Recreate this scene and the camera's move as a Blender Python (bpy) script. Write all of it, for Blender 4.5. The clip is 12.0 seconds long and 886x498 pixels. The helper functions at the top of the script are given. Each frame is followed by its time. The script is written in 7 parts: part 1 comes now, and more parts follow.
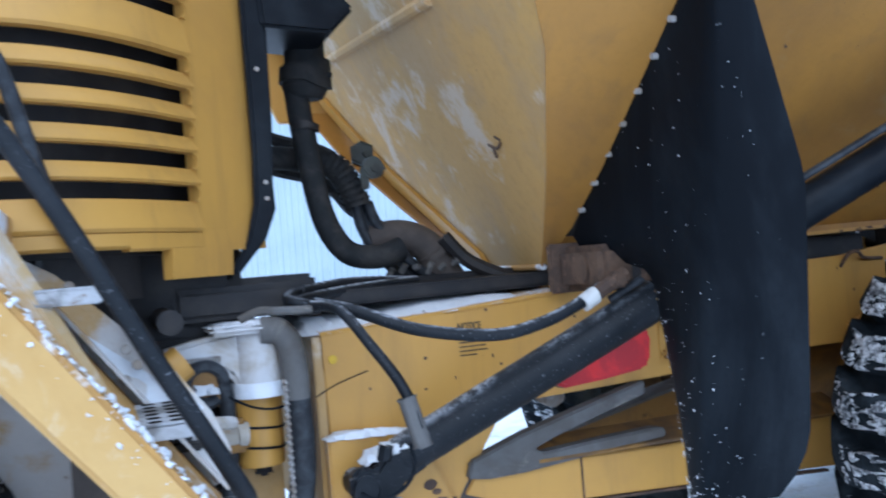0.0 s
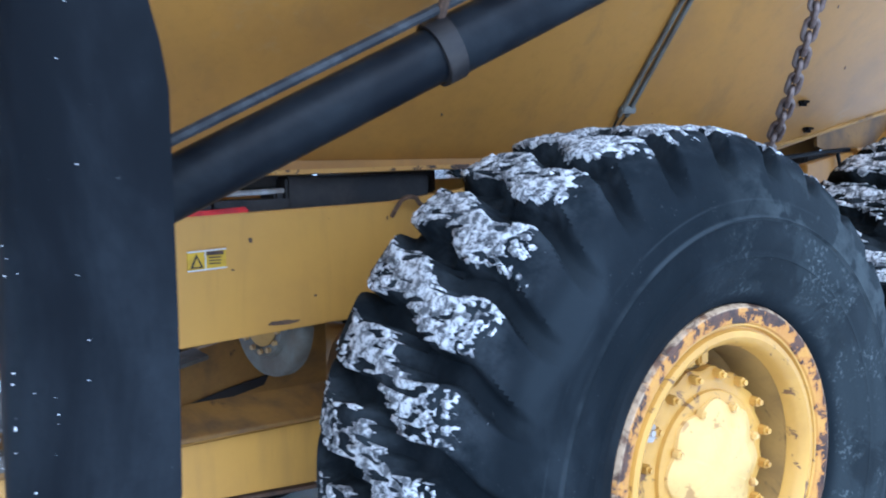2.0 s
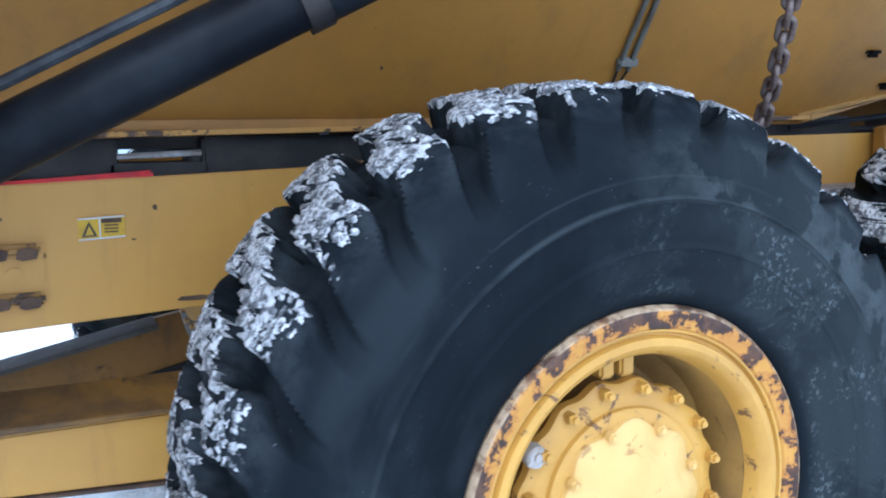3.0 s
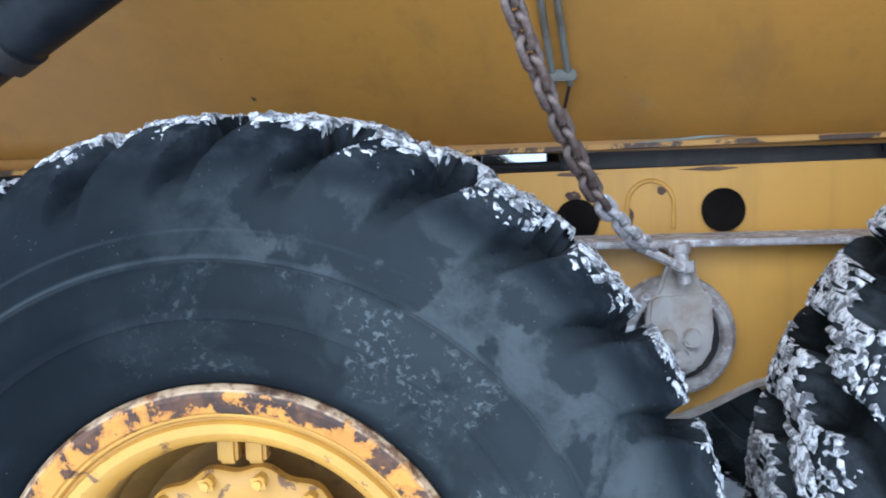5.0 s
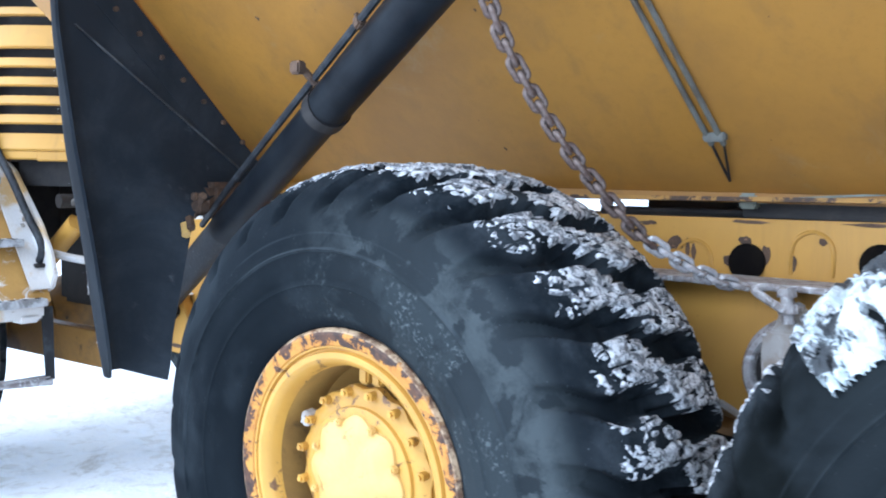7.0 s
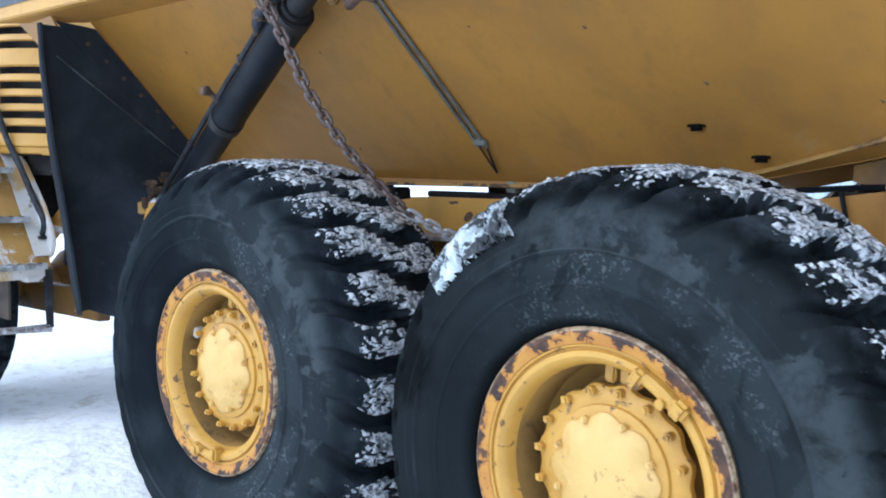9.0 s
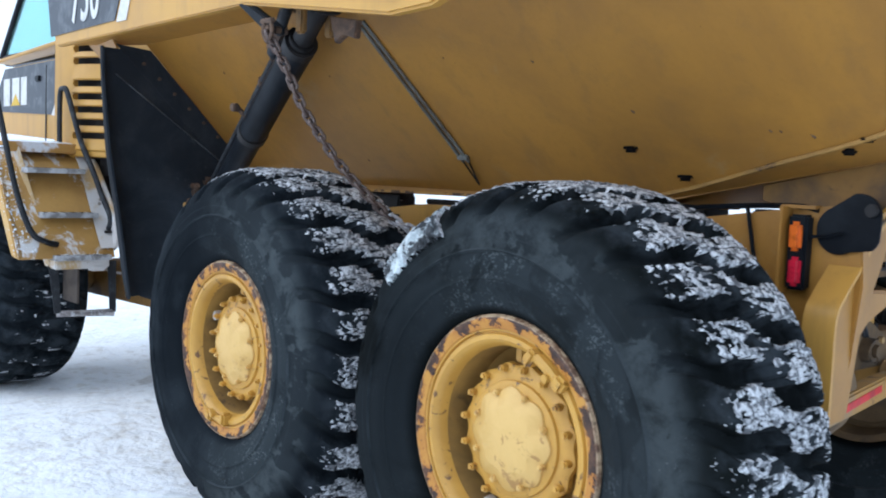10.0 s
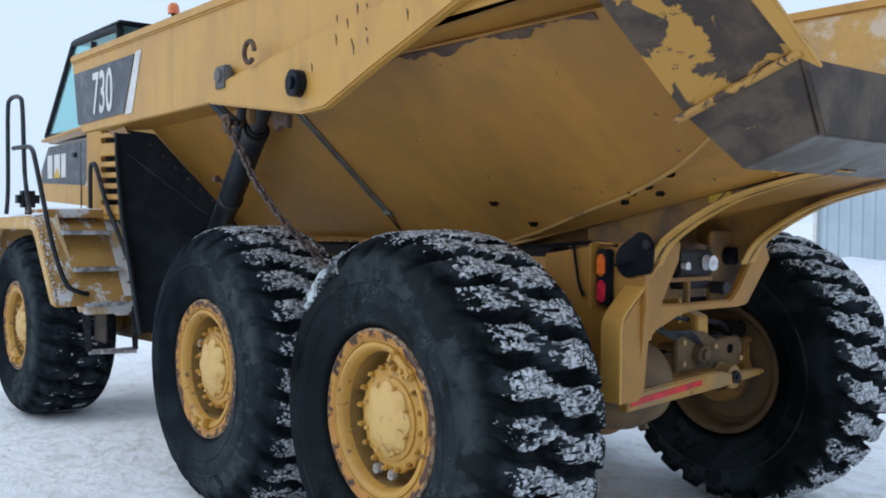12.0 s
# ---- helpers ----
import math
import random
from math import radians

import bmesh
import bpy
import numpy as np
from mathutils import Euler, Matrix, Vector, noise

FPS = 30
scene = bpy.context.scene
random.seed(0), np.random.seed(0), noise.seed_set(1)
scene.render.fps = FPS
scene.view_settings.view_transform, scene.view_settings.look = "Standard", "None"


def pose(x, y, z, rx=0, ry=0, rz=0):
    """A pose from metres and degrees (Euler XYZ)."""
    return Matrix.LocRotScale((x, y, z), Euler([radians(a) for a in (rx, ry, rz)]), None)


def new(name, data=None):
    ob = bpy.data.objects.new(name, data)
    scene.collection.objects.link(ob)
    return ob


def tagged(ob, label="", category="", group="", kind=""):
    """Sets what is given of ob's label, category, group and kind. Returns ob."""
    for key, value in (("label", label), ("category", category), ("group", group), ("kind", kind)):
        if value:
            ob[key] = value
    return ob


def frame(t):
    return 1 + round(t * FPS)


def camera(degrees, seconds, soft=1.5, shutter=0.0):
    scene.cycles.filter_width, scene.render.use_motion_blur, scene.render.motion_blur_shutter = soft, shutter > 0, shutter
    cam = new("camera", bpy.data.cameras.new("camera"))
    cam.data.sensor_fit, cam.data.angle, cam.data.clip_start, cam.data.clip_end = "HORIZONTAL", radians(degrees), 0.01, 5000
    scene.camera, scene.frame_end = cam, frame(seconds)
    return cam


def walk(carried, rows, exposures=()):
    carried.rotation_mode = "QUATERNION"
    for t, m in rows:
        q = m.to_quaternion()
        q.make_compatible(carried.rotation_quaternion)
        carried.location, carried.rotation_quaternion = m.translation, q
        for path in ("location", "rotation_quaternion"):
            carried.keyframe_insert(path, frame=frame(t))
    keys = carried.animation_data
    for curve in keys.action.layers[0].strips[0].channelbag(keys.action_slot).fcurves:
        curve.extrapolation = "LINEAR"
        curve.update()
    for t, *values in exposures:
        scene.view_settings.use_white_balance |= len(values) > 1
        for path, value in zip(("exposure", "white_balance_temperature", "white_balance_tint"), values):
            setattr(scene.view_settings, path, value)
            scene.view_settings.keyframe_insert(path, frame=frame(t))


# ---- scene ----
import itertools

cam = camera(50.50, 12.0, soft=1.9, shutter=0.25)
PATH = [
    (0.0, -2.957, -1.878, 1.523, 90.53, 4.75, -20.33),
    (0.5, -2.715, -1.609, 1.511, 87.00, 3.95, -27.28),
    (1.0, -2.399, -1.509, 1.492, 84.76, 4.11, -30.77),
    (1.5, -2.079, -1.466, 1.501, 85.43, 5.38, -33.09),
    (2.0, -1.776, -1.327, 1.510, 84.87, 0.99, -36.27),
    (2.5, -1.466, -1.299, 1.510, 81.55, 1.72, -34.42),
    (3.0, -1.079, -1.362, 1.522, 82.19, 0.45, -25.97),
    (3.5, -0.671, -1.356, 1.502, 81.75, 0.01, -20.89),
    (3.7, -0.538, -1.367, 1.510, 82.27, 1.57, -18.16),
    (5.3, 0.650, -1.372, 1.534, 83.64, 0.55, 13.54),
    (5.5, 0.768, -1.350, 1.530, 83.22, -0.07, 20.99),
    (6.0, 1.031, -1.411, 1.547, 83.96, -0.06, 30.52),
    (6.5, 1.327, -1.555, 1.554, 83.75, -1.77, 35.08),
    (7.0, 1.672, -1.619, 1.566, 85.50, -0.85, 40.07),
    (7.5, 1.997, -1.722, 1.571, 85.48, -2.08, 41.06),
    (7.7, 2.120, -1.786, 1.564, 86.49, -3.21, 39.76),
    (9.3, 3.190, -2.045, 1.580, 85.01, -0.51, 43.23),
    (9.5, 3.326, -2.064, 1.599, 85.12, -0.35, 43.97),
    (10.0, 3.663, -2.059, 1.600, 85.46, -2.51, 47.98),
    (10.5, 3.971, -2.095, 1.618, 85.60, -1.47, 46.33),
    (11.0, 4.288, -2.193, 1.633, 85.21, -0.76, 46.47),
    (11.5, 4.635, -2.223, 1.640, 87.08, -1.12, 50.10),
    (12.0, 4.949, -2.290, 1.646, 88.18, -0.51, 51.03),
]
EXPOSURE = [(0.0, 0.60, 5000, 10), (0.5, 0.97, 5600, 10), (1.0, 0.93, 5700, 10), (1.5, 0.86, 5200, 10), (2.0, 1.24, 4800, 10), (2.5, 1.46, 5000, 10), (3.0, 1.05, 5100, 10), (3.5, 1.06, 5200, 10), (5.5, 1.53, 5500, 10), (6.0, 1.58, 5600, 10), (6.5, 1.60, 5500, 10), (7.0, 1.46, 5350, 10), (7.5, 0.88, 5350, 10), (9.5, 0.89, 5450, 10), (10.0, 0.48, 5600, 10), (10.5, 0.43, 5750, 10), (11.0, 0.48, 5800, 10), (11.5, 0.23, 5700, 10), (12.0, -0.12, 5750, 10)]
walk(cam, [(t, pose(*p)) for t, *p in PATH], EXPOSURE)
# ---- end of camera ----

# ---- light and world ----
SUN_EL, SUN_AZ = 38.0, 205.0
world = bpy.data.worlds.new("world")
scene.world = world
world.use_nodes = True
wn, wl = world.node_tree.nodes, world.node_tree.links
wn.clear()
w_out, w_bg = wn.new("ShaderNodeOutputWorld"), wn.new("ShaderNodeBackground")
w_sky, w_mix = wn.new("ShaderNodeTexSky"), wn.new("ShaderNodeMix")
w_sky.sky_type, w_sky.sun_disc = "NISHITA", False
w_sky.sun_elevation, w_sky.sun_rotation = radians(SUN_EL), radians(SUN_AZ)
w_sky.air_density, w_sky.dust_density = 1.0, 5.0
w_mix.data_type = "RGBA"
w_mix.inputs[0].default_value = 0.9
w_mix.inputs[7].default_value = (6.8, 7.7, 8.6, 1)   # closed cloud cover
wl.new(w_sky.outputs[0], w_mix.inputs[6])
wl.new(w_mix.outputs[2], w_bg.inputs[0])
w_bg.inputs[1].default_value = 0.13
wl.new(w_bg.outputs[0], w_out.inputs[0])
sun = new("sun", bpy.data.lights.new("sun", "SUN"))
sun.data.energy, sun.data.angle, sun.data.color = 0.7, radians(60), (1.0, 0.96, 0.9)
sun.matrix_basis = pose(0, 0, 20, 90 - SUN_EL, 0, 180 - SUN_AZ)

YC = 1.38           # the truck's middle plane
GROUND = 0.0


# ---- materials ----
def nodes_of(name):
    m = bpy.data.materials.new(name)
    m.use_nodes = True
    nt = m.node_tree
    return m, nt.nodes, nt.links, nt.nodes["Principled BSDF"]


def noise_node(n, l, scale, detail=6, rough=0.6, distort=0.0, stretch=None, vary=False):
    tc = n.new("ShaderNodeTexCoord")
    t = n.new("ShaderNodeTexNoise")
    t.inputs["Scale"].default_value, t.inputs["Detail"].default_value = scale, detail
    t.inputs["Roughness"].default_value, t.inputs["Distortion"].default_value = rough, distort
    if stretch:
        mp = n.new("ShaderNodeMapping")
        mp.inputs["Scale"].default_value = stretch
        l.new(tc.outputs["Object"], mp.inputs[0])
        l.new(mp.outputs[0], t.inputs[0])
    elif vary:
        info, off = n.new("ShaderNodeObjectInfo"), n.new("ShaderNodeVectorMath")
        off.operation = "MULTIPLY_ADD"
        off.inputs[1].default_value = (7.0, 3.0, 5.0)
        l.new(info.outputs["Random"], off.inputs[0])
        l.new(tc.outputs["Object"], off.inputs[2])
        l.new(off.outputs[0], t.inputs[0])
    else:
        l.new(tc.outputs["Object"], t.inputs[0])
    return t.outputs[0]


def ramp(n, l, src, a, b):
    r = n.new("ShaderNodeMapRange")
    r.inputs[1].default_value, r.inputs[2].default_value = a, b
    r.interpolation_type = "SMOOTHSTEP"
    l.new(src, r.inputs[0])
    return r.outputs[0]


def mix(n, l, fac, a, b):
    m = n.new("ShaderNodeMix")
    m.data_type = "RGBA"
    for v, i in ((fac, 0), (a, 6), (b, 7)):
        if isinstance(v, (int, float)):
            m.inputs[i].default_value = v
        elif isinstance(v, tuple):
            m.inputs[i].default_value = (*v, 1) if len(v) == 3 else v
        else:
            l.new(v, m.inputs[i])
    return m.outputs[2]


def times(n, l, a, b):
    m = n.new("ShaderNodeMath")
    m.operation = "MULTIPLY"
    for v, i in ((a, 0), (b, 1)):
        if isinstance(v, (int, float)):
            m.inputs[i].default_value = v
        else:
            l.new(v, m.inputs[i])
    return m.outputs[0]


def bump(n, l, bsdf, h, strength, dist=0.01):
    b = n.new("ShaderNodeBump")
    b.inputs["Strength"].default_value, b.inputs["Distance"].default_value = strength, dist
    l.new(h, b.inputs["Height"])
    l.new(b.outputs[0], bsdf.inputs["Normal"])


def material(name, base, second, scale=4.0, lo=0.4, hi=0.65, rough=0.6, metal=0.0, fine=60.0, fine_amount=0.25,
             third=None, third_scale=14.0, third_lo=0.6, third_hi=0.66, bumpy=0.2, bump_dist=0.004, stretch=None, spec=0.4, specks=None, streak=0.0, vary=False, warp=0.6):
    """Two or three colours that shade into each other in patches, with a fine grain and relief."""
    m, n, l, p = nodes_of(name)
    col = mix(n, l, ramp(n, l, noise_node(n, l, scale, 7, 0.62, 0.4, stretch, vary), lo, hi), base, second)
    grain = noise_node(n, l, fine, 4, 0.7)
    dark = tuple(c * (1 - fine_amount) for c in base)
    col = mix(n, l, times(n, l, ramp(n, l, grain, 0.45, 0.7), fine_amount), col, dark)
    rg = rough
    if third:
        f3 = ramp(n, l, noise_node(n, l, third_scale, 8, 0.7, warp, None, vary), third_lo, third_hi)
        col = mix(n, l, f3, col, third)
    if streak:
        run = ramp(n, l, noise_node(n, l, 2.0, 6, 0.65, 0.3, (4.0, 4.0, 0.5)), 0.48, 0.72)
        col = mix(n, l, times(n, l, run, streak), col, tuple(c * 0.55 + 0.02 for c in base))
    if specks:
        near = ramp(n, l, noise_node(n, l, 3.0, 4, 0.6), 0.45, 0.65)
        dots = ramp(n, l, noise_node(n, l, 75, 4, 0.6), 0.70, 0.73)
        col = mix(n, l, times(n, l, near, dots), col, specks)
    l.new(col, p.inputs["Base Color"])
    p.inputs["Roughness"].default_value = rg
    p.inputs["Metallic"].default_value = metal
    p.inputs["Specular IOR Level"].default_value = spec
    if bumpy:
        bump(n, l, p, grain, bumpy, bump_dist)
    return m


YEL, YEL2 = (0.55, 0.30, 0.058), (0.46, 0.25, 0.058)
paint = material("yellow_paint", YEL, YEL2, 1.6, 0.4, 0.7, 0.42, fine=90, fine_amount=0.12,
                 third=(0.12, 0.05, 0.02), third_scale=9, third_lo=0.72, third_hi=0.745, bumpy=0.05, specks=(0.10, 0.045, 0.02), streak=0.45)
# darker base than yellow_paint; covers bed slopes, shelf, cheeks and tail frame
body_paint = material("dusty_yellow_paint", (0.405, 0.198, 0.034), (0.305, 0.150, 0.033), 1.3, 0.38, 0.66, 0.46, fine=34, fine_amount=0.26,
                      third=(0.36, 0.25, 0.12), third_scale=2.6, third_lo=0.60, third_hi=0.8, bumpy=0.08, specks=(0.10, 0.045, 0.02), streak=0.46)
grimy = material("grimy_yellow_paint", (0.27, 0.14, 0.030), (0.10, 0.06, 0.03), 3.0, 0.42, 0.66, 0.6, fine=60, fine_amount=0.3,
                 third=(0.035, 0.025, 0.02), third_scale=7, third_lo=0.6, third_hi=0.72, bumpy=0.2)
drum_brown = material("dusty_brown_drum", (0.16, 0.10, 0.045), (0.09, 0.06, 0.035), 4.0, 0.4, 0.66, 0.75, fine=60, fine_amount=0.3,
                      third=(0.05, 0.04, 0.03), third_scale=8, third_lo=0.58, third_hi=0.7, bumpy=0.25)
frosted = material("snow_dusted_yellow_paint", (0.45, 0.24, 0.06), (0.72, 0.72, 0.74), 4.5, 0.46, 0.56, 0.7, fine=70, fine_amount=0.2,
                   third=(0.16, 0.08, 0.04), third_scale=11, third_lo=0.66, third_hi=0.72, bumpy=0.4, bump_dist=0.006)
chipped = material("chipped_yellow_paint", (0.47, 0.25, 0.05), (0.36, 0.19, 0.045), 3.0, 0.4, 0.66, 0.5, fine=60, fine_amount=0.2,
                   third=(0.065, 0.036, 0.022), third_scale=8, third_lo=0.50, third_hi=0.54, bumpy=0.2)
frosted_rod = material("dusty_rod_paint", (0.42, 0.225, 0.05), (0.32, 0.20, 0.085), 4.0, 0.42, 0.62, 0.6, fine=60, fine_amount=0.25,
                       third=(0.12, 0.06, 0.03), third_scale=13, third_lo=0.60, third_hi=0.64, bumpy=0.15)
muddy = material("mud_caked_paint", (0.56, 0.335, 0.10), (0.47, 0.305, 0.13), 2.3, 0.42, 0.62, 0.75, fine=26, fine_amount=0.3,
                 third=(0.62, 0.50, 0.36), third_scale=2.6, third_lo=0.53, third_hi=0.64, bumpy=0.35, bump_dist=0.008, specks=(0.17, 0.10, 0.05), warp=0.1)
rim_paint = material("rim_yellow_paint", (0.56, 0.312, 0.056), (0.44, 0.235, 0.042), 3.0, 0.4, 0.7, 0.4, fine=80, fine_amount=0.15,
                     third=(0.15, 0.075, 0.03), third_scale=15, third_lo=0.585, third_hi=0.63, bumpy=0.10, specks=(0.10, 0.045, 0.02), vary=True)
hub_paint = material("pale_yellow_hub_paint", (0.65, 0.42, 0.135), (0.56, 0.345, 0.095), 5.0, 0.4, 0.7, 0.45, fine=70, fine_amount=0.15,
                     third=(0.40, 0.225, 0.07), third_scale=15, third_lo=0.575, third_hi=0.62, bumpy=0.2, specks=(0.16, 0.08, 0.035), vary=True)


def rusted_ring_material():
    """Yellow ring whose paint has gone: orange stain round dark flaked rust, the outer lip rubbed bare."""
    m, n, l, p = nodes_of("rusted_ring")
    col = mix(n, l, ramp(n, l, noise_node(n, l, 5, 6, 0.6, 0.4, None, True), 0.4, 0.66), (0.50, 0.245, 0.034), (0.42, 0.180, 0.026))
    tc, flat, span = n.new("ShaderNodeTexCoord"), n.new("ShaderNodeVectorMath"), n.new("ShaderNodeVectorMath")
    flat.operation, span.operation = "MULTIPLY", "LENGTH"
    flat.inputs[1].default_value = (1, 0, 1)
    l.new(tc.outputs["Object"], flat.inputs[0])
    l.new(flat.outputs[0], span.inputs[0])
    # chips grow from the outer lip inwards
    chips = n.new("ShaderNodeMath")
    chips.operation = "MULTIPLY_ADD"
    l.new(span.outputs["Value"], chips.inputs[0])
    chips.inputs[1].default_value = 3.2
    l.new(noise_node(n, l, 16, 10, 0.66, 0.3, None, True), chips.inputs[2])
    rel = n.new("ShaderNodeMath")
    rel.operation = "SUBTRACT"
    l.new(chips.outputs[0], rel.inputs[0])
    rel.inputs[1].default_value = 1.154
    flake = rel.outputs[0]
    col = mix(n, l, times(n, l, ramp(n, l, flake, 0.44, 0.51), 0.75), col, (0.36, 0.128, 0.020))
    core = ramp(n, l, flake, 0.503, 0.516)
    tone = mix(n, l, ramp(n, l, noise_node(n, l, 32, 6, 0.7), 0.42, 0.64), (0.034, 0.015, 0.008), (0.095, 0.040, 0.018))
    col = mix(n, l, core, col, tone)
    lip = times(n, l, ramp(n, l, span.outputs["Value"], 0.3810, 0.3850), ramp(n, l, noise_node(n, l, 14, 8, 0.7, 0.4, None, True), 0.36, 0.52))
    bare = mix(n, l, ramp(n, l, noise_node(n, l, 26, 6, 0.7), 0.45, 0.62), (0.50, 0.36, 0.22), (0.15, 0.078, 0.040))
    col = mix(n, l, times(n, l, lip, 0.85), col, bare)
    specks = ramp(n, l, noise_node(n, l, 75, 4, 0.6), 0.66, 0.70)
    col = mix(n, l, times(n, l, specks, 0.8), col, (0.07, 0.035, 0.02))
    l.new(col, p.inputs["Base Color"])
    p.inputs["Roughness"].default_value = 0.6
    bump(n, l, p, flake, 0.5, 0.004)
    return m


rusty_ring = rusted_ring_material()
rust = material("rusty_steel", (0.13, 0.080, 0.050), (0.07, 0.045, 0.033), 14.0, 0.4, 0.6, 0.8, fine=120, fine_amount=0.4,
                third=(0.24, 0.14, 0.085), third_scale=30, third_lo=0.58, third_hi=0.68, bumpy=0.4)
frosted_steel = material("frost_dusted_steel", (0.40, 0.385, 0.385), (0.22, 0.19, 0.18), 24.0, 0.4, 0.62, 0.75, fine=120, fine_amount=0.3,
                         third=(0.66, 0.67, 0.69), third_scale=26, third_lo=0.52, third_hi=0.64, bumpy=0.4)
chain_steel = material("worn_chain_steel", (0.18, 0.140, 0.122), (0.10, 0.066, 0.055), 30.0, 0.4, 0.6, 0.55, metal=0.5, fine=160, fine_amount=0.3,
                       third=(0.42, 0.38, 0.36), third_scale=40, third_lo=0.60, third_hi=0.7, bumpy=0.3)
steel = material("scuffed_dark_steel", (0.058, 0.043, 0.034), (0.115, 0.083, 0.058), 5.5, 0.42, 0.60, 0.6, metal=0.15, fine=40, fine_amount=0.3,
                 third=(0.36, 0.205, 0.075), third_scale=8, third_lo=0.635, third_hi=0.665, bumpy=0.3, bump_dist=0.006)
dusty_seam = material("dusty_weld_seam", (0.40, 0.22, 0.055), (0.31, 0.175, 0.05), 9.0, 0.4, 0.65, 0.6, fine=70, fine_amount=0.3,
                      third=(0.10, 0.06, 0.035), third_scale=11, third_lo=0.60, third_hi=0.66, bumpy=0.3)


def flaking_material():
    """Bare scuffed steel with yellow paint left in flakes, most of it towards the front edge."""
    m, n, l, p = nodes_of("flaking_paint_on_steel")
    bare = mix(n, l, ramp(n, l, noise_node(n, l, 6, 7, 0.65, 0.5), 0.4, 0.65), (0.058, 0.042, 0.032), (0.115, 0.082, 0.056))
    tc, sep = n.new("ShaderNodeTexCoord"), n.new("ShaderNodeSeparateXYZ")
    l.new(tc.outputs["Object"], sep.inputs[0])
    near = ramp(n, l, sep.outputs[0], 3.34, 3.06)
    blot = noise_node(n, l, 5.5, 9, 0.62, 0.5)
    add = n.new("ShaderNodeMath")
    add.operation = "MULTIPLY_ADD"
    add.inputs[1].default_value = 0.075
    l.new(near, add.inputs[0])
    l.new(blot, add.inputs[2])
    keep = ramp(n, l, add.outputs[0], 0.572, 0.592)
    col = mix(n, l, keep, bare, (0.46, 0.245, 0.05))
    rub = ramp(n, l, noise_node(n, l, 14, 8, 0.7, 0.4), 0.60, 0.68)
    col = mix(n, l, times(n, l, rub, 0.6), col, (0.20, 0.125, 0.07))
    l.new(col, p.inputs["Base Color"])
    p.inputs["Roughness"].default_value = 0.6
    p.inputs["Specular IOR Level"].default_value = 0.3
    bump(n, l, p, keep, 0.3, 0.002)
    return m


flaking = flaking_material()
bright_steel = material("bare_worn_steel", (0.20, 0.188, 0.172), (0.125, 0.105, 0.085), 5.0, 0.4, 0.6, 0.5, metal=0.35, fine=60, fine_amount=0.3, bumpy=0.25, third=(0.30, 0.29, 0.28), third_scale=7, third_lo=0.58, third_hi=0.70)
cast_grey = material("dusty_cast_iron", (0.40, 0.38, 0.36), (0.30, 0.25, 0.20), 9.0, 0.42, 0.62, 0.8, fine=70, fine_amount=0.2,
                     third=(0.58, 0.58, 0.60), third_scale=6, third_lo=0.55, third_hi=0.68, bumpy=0.35)
black_paint = material("black_paint", (0.0062, 0.0078, 0.0108), (0.0135, 0.0165, 0.0205), 5.0, 0.4, 0.65, 0.40, fine=80, fine_amount=0.2, bumpy=0.10, spec=0.11)
# oily steel; also paints the shade behind slots and in gaps
dirt_and_shade = material("oily_steel_and_shade", (0.012, 0.011, 0.012), (0.032, 0.027, 0.024), 6.0, 0.42, 0.65, 0.6, fine=80, fine_amount=0.3, bumpy=0.3)
flap_rubber = material("flap_rubber", (0.0042, 0.0056, 0.0080), (0.017, 0.021, 0.026), 3.0, 0.42, 0.72, 0.62, fine=50, fine_amount=0.2, spec=0.08, specks=(0.05, 0.055, 0.06),
                       bumpy=0.12, bump_dist=0.003, stretch=(1, 1, 0.3))
flap_pale = material("paler_flap_rubber", (0.018, 0.023, 0.030), (0.036, 0.044, 0.054), 3.0, 0.40, 0.70, 0.6, fine=50, fine_amount=0.2, spec=0.15,
                      third=(0.060, 0.068, 0.078), third_scale=9, third_lo=0.60, third_hi=0.72, bumpy=0.12, bump_dist=0.003)
hose_rubber = material("hose_rubber", (0.014, 0.016, 0.020), (0.045, 0.050, 0.057), 18.0, 0.42, 0.68, 0.6, fine=120, fine_amount=0.2, bumpy=0.2)


hose_dull = material("dusty_black_pipe", (0.020, 0.021, 0.022), (0.046, 0.043, 0.040), 7.0, 0.40, 0.66, 0.75, fine=60, fine_amount=0.3, bumpy=0.3, spec=0.15,
                     third=(0.085, 0.078, 0.070), third_scale=5, third_lo=0.58, third_hi=0.74)


caked = material("snow_caked_yellow_paint", (0.46, 0.26, 0.07), (0.70, 0.68, 0.66), 3.2, 0.44, 0.58, 0.75, fine=50, fine_amount=0.2, bumpy=0.5, bump_dist=0.006,
                 third=(0.25, 0.15, 0.075), third_scale=6, third_lo=0.56, third_hi=0.66)
fender_dust = material("pale_dusted_paint", (0.55, 0.345, 0.115), (0.47, 0.27, 0.07), 2.0, 0.4, 0.66, 0.6, fine=60, fine_amount=0.18,
                       third=(0.66, 0.58, 0.46), third_scale=3.2, third_lo=0.54, third_hi=0.72, bumpy=0.15)
ladder_panel = material("stained_ladder_panel", (0.50, 0.285, 0.075), (0.40, 0.225, 0.065), 2.6, 0.4, 0.66, 0.65, fine=50, fine_amount=0.25,
                        third=(0.70, 0.68, 0.66), third_scale=4.6, third_lo=0.52, third_hi=0.60, bumpy=0.35, bump_dist=0.006, specks=(0.17, 0.09, 0.04))
